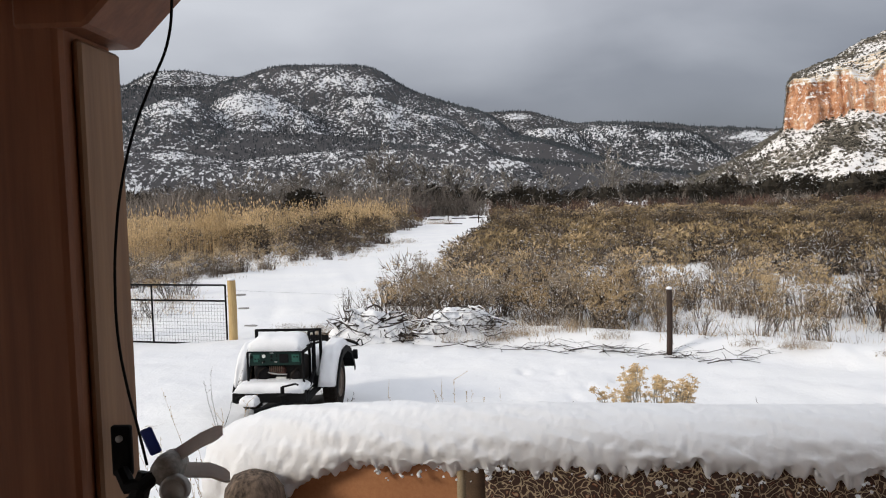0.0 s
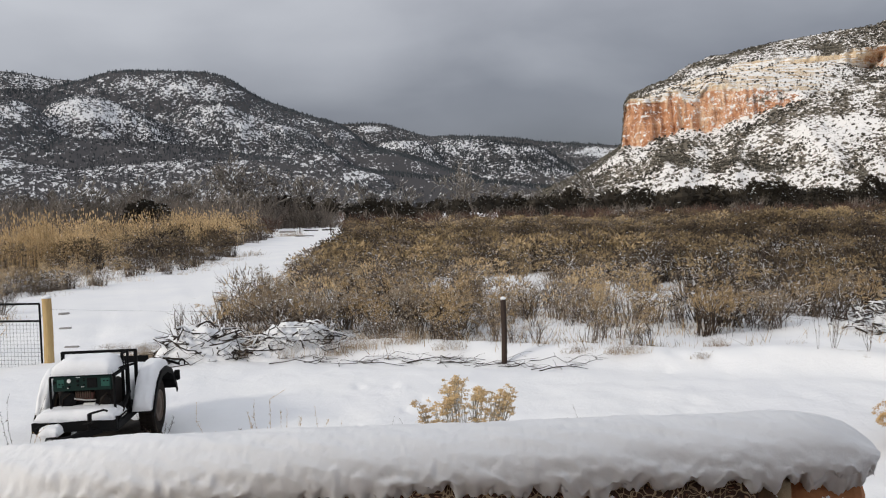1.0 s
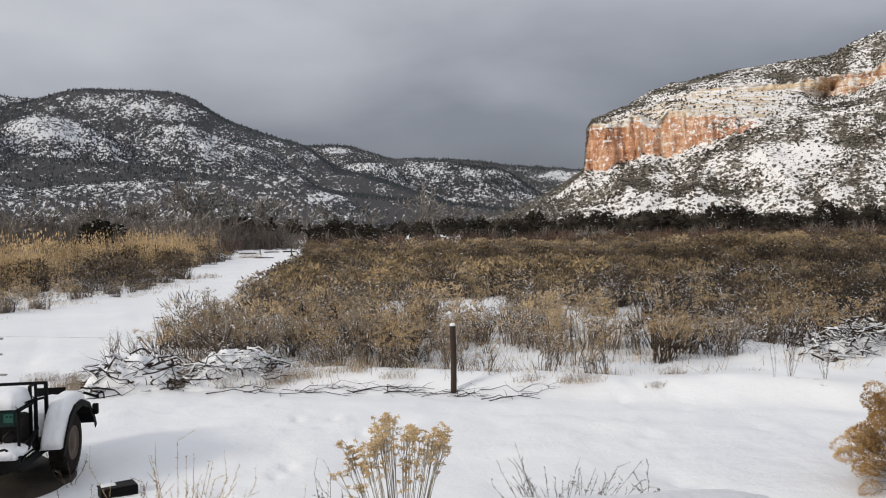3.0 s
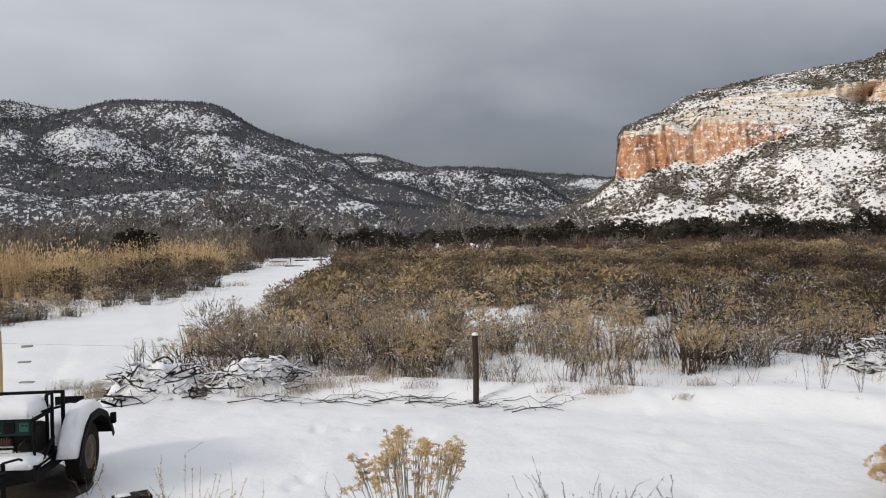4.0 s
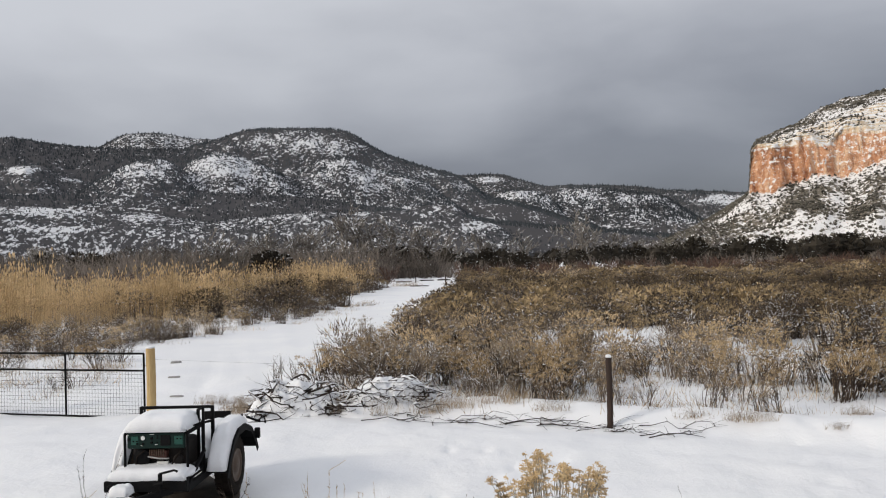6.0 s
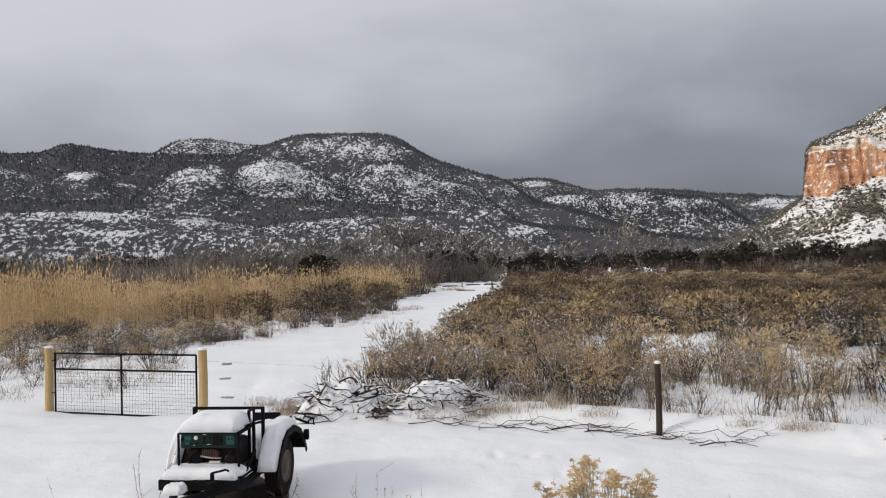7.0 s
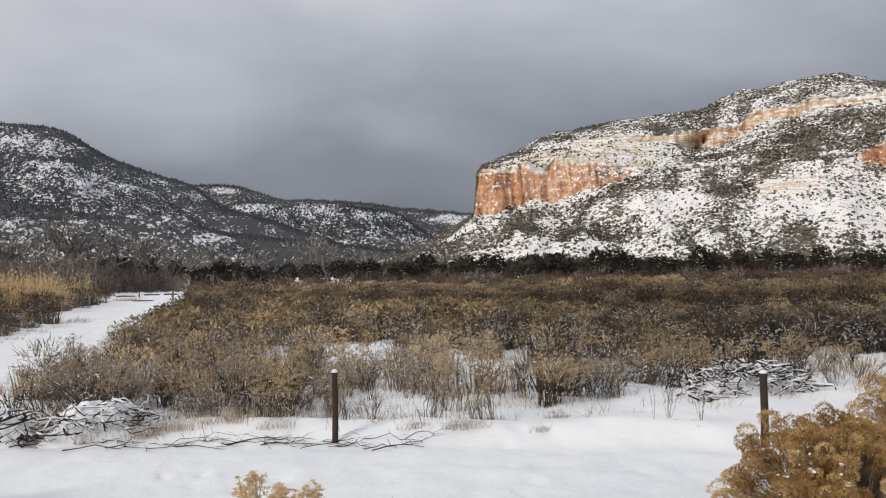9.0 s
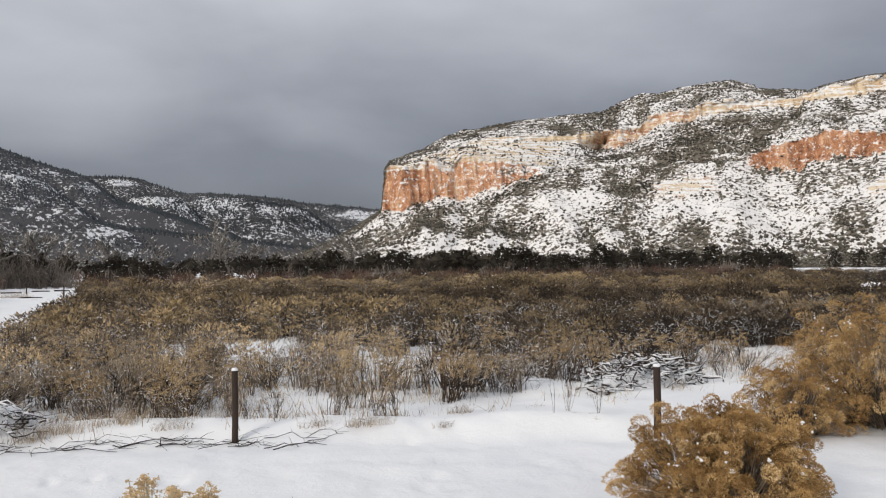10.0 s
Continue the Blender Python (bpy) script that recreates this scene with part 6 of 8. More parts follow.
def trailer():
    t = thing("utility_trailer", (-2.65, 11.12, 0.045), "black steel utility trailer half buried in snow", "trailer", rz=-2.0)

    def bar(name, a, b, w=0.05, h=0.05, label=""):
        bm = bmesh.new()
        d = Vector(b) - Vector(a)
        m = Matrix.Translation(a) @ d.to_track_quat("X", "Z").to_matrix().to_4x4()
        box(bm, (0, -w / 2, -h / 2), (d.length, w / 2, h / 2), 0.006, 1, m)
        return part(name, bm, M_BLACKSTEEL, t, label)

    def pipe(name, pts, r=0.014):
        bm = bmesh.new()
        tube(bm, pts, r, 8)
        return part(name, bm, M_BLACKSTEEL, t)

    # chassis
    bm = bmesh.new()
    box(bm, (-0.50, -1.18, 0.44), (0.42, 0.95, 0.50), 0.008, 1)
    part("deck", bm, M_BLACKSTEEL, t)
    bar("front_beam", (-0.52, -1.20, 0.42), (0.44, -1.20, 0.42), 0.07, 0.12)
    bar("side_beam", (-0.48, -1.18, 0.38), (-0.48, 0.95, 0.38), 0.05, 0.09)
    bar("side_beam", (0.42, -1.18, 0.38), (0.42, 0.95, 0.38), 0.05, 0.09)
    bar("axle", (-0.6, 0, 0.30), (0.6, 0, 0.30), 0.06, 0.06)
    bar("drawbar", (-0.30, -1.18, 0.36), (-0.20, -1.62, 0.34), 0.06, 0.07)
    bar("drawbar", (0.25, -1.18, 0.36), (-0.12, -1.62, 0.34), 0.06, 0.07)
    bm = bmesh.new()
    lathe(bm, [(0.03, -0.04), (0.055, -0.03), (0.055, 0.03), (0.03, 0.05)], 14, "z", (-0.16, -1.66, 0.34))
    part("coupler", bm, M_DULLMETAL, t, "worn tow coupler")
    pipe("tow_ring", [(-0.40 + 0.06 * math.cos(a), -1.27 - 0.03 * math.sin(a), 0.42 + 0.035 * math.sin(a)) for a in np.linspace(0, 6.0, 12)], 0.010)
    pipe("jack_post", [(0.16, -1.30, 0.04), (0.16, -1.30, 0.58)], 0.026)
    pipe("jack_crank", [(0.16, -1.30, 0.58), (0.22, -1.33, 0.60), (0.34, -1.34, 0.63), (0.38, -1.36, 0.62)], 0.013)
    pipe("jack_foot", [(0.10, -1.33, 0.46), (0.22, -1.36, 0.50)], 0.015)
    # sides of the box
    for x in (-0.49, 0.43):
        bm = bmesh.new()
        box(bm, (x - 0.012, -0.30, 0.50), (x + 0.012, 0.95, 0.80), 0.004, 1)
        part("side_panel", bm, M_BLACKSTEEL, t)
    bm = bmesh.new()
    box(bm, (-0.10, 0.93, 0.50), (0.27, 0.955, 0.86), 0.004, 1)
    part("tailboard", bm, M_BLACKSTEEL, t)
    bar("top_rail", (-0.47, -0.32, 1.15), (0.46, -0.32, 1.15), 0.035, 0.035)
    bar("corner_post", (-0.46, -0.32, 0.50), (-0.46, -0.32, 1.165), 0.04, 0.04)
    bar("corner_post", (0.44, -0.32, 0.42), (0.44, -0.32, 1.16), 0.04, 0.04)
    bar("gate_post", (0.33, -0.52, 0.44), (0.33, -0.52, 1.16), 0.035, 0.035)
    bar("gate_post", (0.42, -0.60, 0.44), (0.42, -0.60, 1.20), 0.03, 0.03)
    bar("gate_rail", (0.33, -0.52, 1.15), (0.42, -0.60, 1.19), 0.028, 0.028)
    bar("gate_rail", (0.33, -0.54, 0.98), (0.44, -0.32, 0.98), 0.028, 0.028)
    bar("brace", (0.42, -1.16, 0.40), (0.42, -0.58, 0.68), 0.04, 0.04)
    pipe("handrail", [(0.30, -1.0, 0.98), (0.34, -0.75, 1.0), (0.42, -0.6, 1.02)], 0.012)
    # wheels, fenders and the snow on them
    wheel(t, 0.545, 0.37, 0.19, 1)
    wheel(t, -0.64, 0.37, 0.20, -1)
    prof = [(-0.62, 0.40), (-0.50, 0.58), (-0.36, 0.74), (-0.18, 0.83), (0.10, 0.84), (0.34, 0.76), (0.52, 0.58), (0.60, 0.44)]
    for x0, x1 in ((0.455, 0.73), (-0.71, -0.515)):
        f = part("fender", curved_sheet(prof, x0, x1, 0.012), M_BLACKSTEEL, t)
        bm = curved_sheet([(y * 1.02, z - 0.07) for y, z in prof], (0.725 if x0 > 0 else x0), (0.735 if x0 > 0 else x0 + 0.01), 0.07)
        part("lip", bm, M_BLACKSTEEL, f)
        part("fender_snow", fender_snow([(y, z + 0.012) for y, z in prof[:6]], x0, x1 - 0.03, 0.11, 5 + x0), None, t, "thick snow on the fender")
    bm = bmesh.new()
    box(bm, (0.72, 0.52, 0.56), (0.79, 0.58, 0.70), 0.01, 1)
    part("tail_light", bm, M_BLACKSTEEL, t)
    bar("light_bracket", (0.62, 0.50, 0.86), (0.80, 0.55, 0.78), 0.03, 0.03)
    pipe("hook", [(0.78, 0.55, 0.80), (0.83, 0.54, 0.86), (0.86, 0.54, 0.84), (0.87, 0.54, 0.76)], 0.010)
    # snow on the deck, front and hitch
    ob = part("deck_snow", snow_lump(0.92, 0.42, 0.10, 2.0, droop=0.02), None, t, "snow heaped on the front deck")
    ob.location = (-0.05, -1.02, 0.50)
    ob = part("hitch_snow", snow_lump(0.22, 0.20, 0.10, 4.0), None, t, "lump of snow on the hitch")
    ob.location = (-0.24, -1.40, 0.385)
    ob = part("bed_snow", snow_lump(0.88, 1.2, 0.30, 7.0), None, t, "snow filling the trailer bed")
    ob.location = (-0.03, 0.32, 0.50)
    ob = part("rail_snow", snow_lump(0.16, 0.30, 0.05, 9.0), None, t)
    ob.location = (0.36, -0.95, 0.50)

    # the generator that stands on the deck
    g = thing("generator", (-2.65, 11.12, 0.547), "portable generator with a green panel under thick snow", "generator", rz=-2.0)

    def gpipe(name, pts, r=0.016):
        bm = bmesh.new()
        tube(bm, pts, r, 8)
        return part(name, bm, M_BLACKSTEEL, g)

    x0, x1, y0, y1, h = -0.38, 0.36, -0.98, -0.46, 0.545
    for y in (y0, y1):
        gpipe("frame_hoop", [(x0, y, 0), (x0, y, h - 0.10), (x0 + 0.03, y, h - 0.03), (x0 + 0.10, y, h), (x1 - 0.10, y, h), (x1 - 0.03, y, h - 0.03), (x1, y, h - 0.10), (x1, y, 0)])
    for x in (x0, x1):
        gpipe("frame_rail", [(x, y0, 0.02), (x, y1, 0.02)])
        gpipe("frame_rail", [(x, y0, h - 0.09), (x, y1, h - 0.09)])
    gpipe("frame_rail", [(x0, y0, 0.02), (x1, y0, 0.02)])
    bm = bmesh.new()
    box(bm, (x0 + 0.03, y0 - 0.005, 0.29), (x1 - 0.03, y0 + 0.05, 0.47), 0.008, 1)
    panel = part("control_panel", bm, M_GREENPANEL, g, "dark green control panel")
    for k, (px, pz, r) in enumerate([(-0.33, 0.40, 0.018), (-0.16, 0.415, 0.024), (-0.16, 0.345, 0.014), (-0.06, 0.41, 0.016), (-0.06, 0.36, 0.014), (-0.23, 0.35, 0.012)]):
        bm = bmesh.new()
        lathe(bm, [(r, 0), (r, -0.008), (r * 0.7, -0.010), (0.002, -0.010)], 14, "y", (px, y0 - 0.006, pz))
        part("dial", bm, M_PALEPAINT if k == 1 else M_BLACKSTEEL, panel)
    for px, pw in ((-0.30, 0.085), (0.21, 0.10)):
        bm = bmesh.new()
        box(bm, (px, y0 - 0.010, 0.335), (px + pw, y0 - 0.004, 0.435), 0.004, 1)
        part("face_plate", bm, M_GREENPLATE, panel, "brighter green plate")
    bm = bmesh.new()
    box(bm, (0.045, y0 - 0.014, 0.325), (0.165, y0 - 0.004, 0.445), 0.006, 1)
    part("socket_cover", bm, M_BLACKSTEEL, panel)
    for px, pz in ((0.00, 0.43), (0.00, 0.405), (0.00, 0.355), (0.235, 0.395), (0.275, 0.395), (-0.285, 0.37), (-0.245, 0.37)):
        bm = bmesh.new()
        box(bm, (px, y0 - 0.0135, pz), (px + 0.022, y0 - 0.0095, pz + 0.015), 0.002, 1)
        part("switch", bm, M_BLACKSTEEL, panel)
    for px, pz, pw in ((-0.36, 0.445, 0.03), (-0.36, 0.425, 0.016), (-0.08, 0.452, 0.05), (-0.02, 0.335, 0.03), (-0.19, 0.325, 0.02)):
        bm = bmesh.new()
        box(bm, (px, y0 - 0.0085, pz), (px + pw, y0 - 0.0055, pz + 0.006))
        part("marking", bm, M_PALEPAINT, panel)
    # pipes, hoses and fins of the engine under the panel
    for pts, r, mat, nm in (([(-0.12, y0 + 0.03, 0.19), (0.02, y0 + 0.015, 0.17), (0.13, y0 + 0.03, 0.165)], 0.010, M_DULLMETAL, "exhaust_pipe"),
                            ([(-0.27, y0 + 0.04, 0.10), (-0.24, y0 + 0.0, 0.20), (-0.16, y0 + 0.02, 0.26)], 0.008, M_RUBBER, "fuel_hose"),
                            ([(0.14, y0 + 0.03, 0.06), (0.20, y0 + 0.0, 0.15), (0.26, y0 + 0.04, 0.25)], 0.009, M_RUBBER, "fuel_hose"),
                            ([(-0.05, y0 + 0.02, 0.05), (0.10, y0 + 0.01, 0.075), (0.22, y0 + 0.03, 0.06)], 0.012, M_RIM, "exhaust_pipe")):
        bm = bmesh.new()
        tube(bm, pts, r, 8)
        part(nm, bm, mat, g)
    for k in range(7):
        bm = bmesh.new()
        box(bm, (-0.10 + 0.027 * k, y0 + 0.015, 0.195), (-0.09 + 0.027 * k, y0 + 0.10, 0.275), 0.002, 1)
        part("cooling_fin", bm, M_RIM, g)
    bm = bmesh.new()
    lathe(bm, [(0.055, 0.0), (0.06, -0.015), (0.06, -0.05), (0.045, -0.06), (0.01, -0.061)], 18, "y", (0.23, y0 + 0.09, 0.15))
    part("air_filter", bm, M_ENGINE, g)
    bm = bmesh.new()
    box(bm, (x0 + 0.04, y0 + 0.10, 0.03), (x1 - 0.04, y1 - 0.04, 0.36), 0.04, 2)
    part("alternator", bm, M_ENGINE, g, smooth=False)
    bm = bmesh.new()
    lathe(bm, [(0.09, 0.0), (0.105, -0.02), (0.10, -0.06), (0.05, -0.075), (0.02, -0.076)], 18, "y", (-0.20, y0 + 0.10, 0.18))
    part("recoil_starter", bm, M_BLACKSTEEL, g)
    bm = bmesh.new()
    box(bm, (-0.10, y0 + 0.03, 0.16), (0.10, y0 + 0.12, 0.26), 0.015, 2)
    part("engine_cover", bm, M_ENGINERED, g, "rust-red engine cover")
    bm = bmesh.new()
    box(bm, (-0.02, y0 + 0.025, 0.10), (0.12, y0 + 0.06, 0.13), 0.006, 1)
    part("data_plate", bm, M_PALEPAINT, g, "pale worn plate")
    bm = bmesh.new()
    box(bm, (x0 + 0.03, y0 + 0.04, 0.42), (x1 - 0.03, y1 - 0.02, 0.50), 0.03, 3)
    part("fuel_tank", bm, M_BLACKSTEEL, g)
    ob = part("snow_cap", snow_lump(0.71, 0.60, 0.165, 12.0, 26, 20, 0.0), None, g, "thick rounded cap of snow")
    ob.location = ((x0 + x1) / 2, (y0 + y1) / 2, 0.49)


trailer()


# ---- plants and litter near the fence ----
def shrub_thing(name, arrays, mats, label, category, group=""):
    """A plant of stems, heads and snow from a template."""
    t = new(name)
    t.empty_display_size = 0.1
    tagged(t, label, category, group)
    v, f, m = arrays
    for k, (pname, mat) in enumerate(zip(("twigwork", "canopy", "snow_dusting"), mats)):
        sel = f[m == k]
        if len(sel) == 0:
            continue
        used, inv = np.unique(sel, return_inverse=True)
        tagged(part(pname, poly_mesh(pname, v[used], inv.reshape(-1, 3), [mat]), None, t), kind="stuff")
    return t


def near_shrubs():
    """Single brush plants along the fence, each its own plant."""
    golden = [shrub_thing("rabbitbrush", plume_shrub(400 + s, 13, 5, 26, 0.46, True, 30, w=0.011, low=0.66), [M_DARKTWIG if s < 3 else M_TWIG, M_HEAD if s < 4 else M_GREYHEAD, M_FLAKE], "golden-brown rabbitbrush with dry flower heads in snow", "shrub", "brush along the fence") for s in range(7)]
    bare = [shrub_thing("bare_shrub", plume_shrub(430 + s, 12, 5, 2, 0.62, True, 44, tall=0.9, w=0.010), [M_TWIG, M_GREYHEAD, M_FLAKE], "bare grey-brown shrub holding flecks of snow", "shrub", "bare shrubs along the fence") for s in range(5)]
    used = {}

    def put(ob, x, y, s, rz, sz=None):
        m = Matrix.Translation((x, y, float(ground_height(np.array(x), np.array(y))) - 0.02)) @ Euler((0, 0, rz)).to_matrix().to_4x4()
        o = ob if ob.name not in used else copy_thing(ob, m)
        used[ob.name] = True
        o.matrix_basis = m @ Matrix.Diagonal((s, s, sz or s, 1))

    rng = np.random.default_rng(21)
    n = 0
    while n < 108:
        x, d = rng.uniform(-3.2, 24), 1.2 + 7.8 * rng.random() ** 1.2
        y = float(fence_y(np.array(x))) + d
        thin = 0.16 if x > 3.2 and d < 5.0 else 1.0
        if x > -1.5 - (d - 2) * 0.25 and rng.random() < thin and not (11 < x < 17 and d < 6.2) and not (x < 1.0 and d < 2.2) and not (6.2 < x < 11.5 and d < 3.4):
            gold = rng.random() < (0.75 if x < 6 else 0.5)
            put((golden if gold else bare)[rng.integers(7 if gold else 5)], x, y, (rng.uniform(0.75, 1.25) if rng.random() < 0.7 else rng.uniform(0.4, 0.7)) * (1.0 if gold else 0.85) * min(1.0, 0.55 + 0.15 * d), rng.random() * 6.28)
            n += 1
    # thin upright plants standing apart in the snow before the field
    thin = [shrub_thing("rabbitbrush", plume_shrub(450 + s, 8, 5, 14, 0.30, True, 18, w=0.009, low=0.55), [M_TWIG, M_GREYHEAD if s % 2 else M_HEAD, M_FLAKE], "thin upright rabbitbrush with few dry heads in snow", "shrub", "brush along the fence") for s in range(5)]
    n = 0
    while n < 56:
        x, d = rng.uniform(0.8, 10.4), 0.9 + 5.2 * rng.random()
        if rng.random() < 0.35 + 0.13 * d and not (x > 7.4 and d < 4.8):
            put(thin[rng.integers(5)], x, float(fence_y(np.array(x))) + d, rng.uniform(0.55, 1.1) * min(1.0, 0.5 + 0.2 * d), rng.random() * 6.28)
            n += 1
    # full golden plants behind the branch piles and up to the nearer post
    n = 0
    while n < 22:
        x, y = rng.uniform(-2.4, 3.6), rng.uniform(17.3, 20.2)
        if y > 18.2 - 0.25 * (x + 0.5) and x > -2.6 - (y - 18.2) * 0.35:
            put(golden[rng.integers(7)], x, y, rng.uniform(0.85, 1.2), rng.random() * 6.28)
            n += 1
    # brush behind the heap of pale branches
    for k in range(18):
        put((golden if k % 3 else bare)[rng.integers(5)], rng.uniform(11.3, 18.5), rng.uniform(17.3, 19.4), rng.uniform(0.8, 1.25), rng.random() * 6.28)
    # the leaning bush, and the ones flanking the brush pile
    put(golden[0], 8.3, 16.3, 1.1, 2.6, 1.25)
    put(golden[2], 8.42, 16.2, 0.95, 0.6, 1.15)
    put(golden[1], 8.7, 16.6, 1.05, 2.8)
    for x, y, s in ((-2.4, 18.4, 1.15), (-3.0, 18.9, 1.1), (-1.5, 17.9, 1.0), (-0.6, 18.2, 1.2)):
        put(bare[rng.integers(5)], x, y, s, rng.random() * 6)
    # thin brush beyond the gate and left of the track
    for k in range(46):
        x, y = rng.uniform(-17, -8.6), rng.uniform(21, 29)
        if rng.random() < 0.3 + 0.7 * (y - 21) / 8 and x < -8.2 - 0.25 * (y - 21):
            put((golden if rng.random() < 0.45 else bare)[rng.integers(5)], x, y, rng.uniform(0.5, 0.95), rng.random() * 6.28)


near_shrubs()


def low_growth():
    """Dry grass and broken twigs that stick out of the snow under the brush."""
    rng = np.random.default_rng(77)
    temps = []
    for s in range(8):
        h = Heap()
        for k in range(22):
            b = np.array([rng.normal(0, 0.22), rng.normal(0, 0.16), -0.02])
            add_stick(h, b, b + rng.normal(0, 0.10, 3) * (1, 1, 0) + (0, 0, rng.uniform(0.06, 0.34)), 0.0045, 0.002, int(rng.random() < 0.45), False)
        temps.append(h.arrays())
    pl = np.concatenate([
        free_places(1500, -4, 26, 14.6, 26, lambda x, y: np.clip((y - fence_y(x) - 0.15) * 0.9, 0, 1) * np.clip((fbm(x * 0.5, y * 0.5, 3) - 0.36) * 4, 0.06, 1) * off_road(x, y, 0.8) * (x > -2.5)),
        free_places(420, -16, -7, 19.5, 29, lambda x, y: np.clip((fbm(x * 0.5, y * 0.5, 3) - 0.4) * 4, 0.05, 1) * (x < -8.0 - 0.25 * (y - 21))),
        free_places(900, -16, -4, 27, 60, lambda x, y: left_field(x - 0.8, y) * np.clip((fbm(x * 0.5, y * 0.5, 3) - 0.35) * 4, 0.05, 1)),
    ])
    scatter("dry_grass_and_twigs", temps, pl, RNG.uniform(0.6, 1.5, len(pl)), [M_STEM, M_HEAD], "dry grass and broken twigs sticking out of snow", "grass")


low_growth()


def umbel_plant(name, seed, height, spread_r, stems, label, head=0.0085, per=120, umbel=0.033):
    """A tall dry plant: straight stems from one root, each ending in a tight flat cluster."""
    rng = np.random.default_rng(seed)
    hs, hh = Heap(), Heap()
    heads = []
    for k in range(10):  # groups of stems, each with its own height
        a, out = k * 2.4 + rng.normal(0, 0.25), spread_r * math.sqrt((k + 0.5) / 10)
        heads.append(np.array([out * math.cos(a), out * math.sin(a), height * rng.uniform(0.74, 1.0) * (1 - 0.18 * (out / spread_r) ** 2)]))
    for k in range(stems):
        c = heads[k % 10]
        a, out = math.atan2(c[1], c[0]), math.hypot(c[0], c[1])
        b = np.array([out * 0.28 * math.cos(a), out * 0.28 * math.sin(a), -0.03])
        top = c + rng.normal(0, 1, 3) * (0.045, 0.045, 0.02) - (0, 0, 0.42 * rng.random() ** 1.6)
        mid = b + (top - b) * 0.6 + rng.normal(0, 0.012, 3)
        add_stick(hs, b, mid, 0.0042, 0.0036, 0, True)
        add_stick(hs, mid, top, 0.0036, 0.002, 0, True)
        for q in range(5):
            tip = top + rng.normal(0, umbel, 3) * (1, 1, 0.5) - (0, 0, 0.12 * rng.random() ** 2)
            add_stick(hs, mid + (top - mid) * rng.uniform(0.3, 0.95), tip, 0.0025, 0.0015, 0, True)
            for w in range(per // 5):
                c = tip + rng.normal(0, umbel * 0.45, 3) * (1, 1, 0.45)
                s = head * rng.uniform(0.5, 1.2)
                hh.add(OCT_V * rng.uniform(0.6, 1.3, (6, 1)) * (s, s, s * 0.65) + c, OCT_F, 0)
    t = new(name)
    tagged(t, label, "shrub")
    tagged(part("twigwork", hs.mesh("twigwork", [M_GREYSTEM]), None, t), kind="stuff")
    tagged(part("canopy", hh.mesh("canopy", [M_UMBEL]), None, t), kind="stuff")
    return t


umbel_plant("rabbitbrush_plant", 3, 1.50, 0.46, 72, "golden rabbitbrush plant with flat dry flower heads").location = (1.60, 7.65, 0)


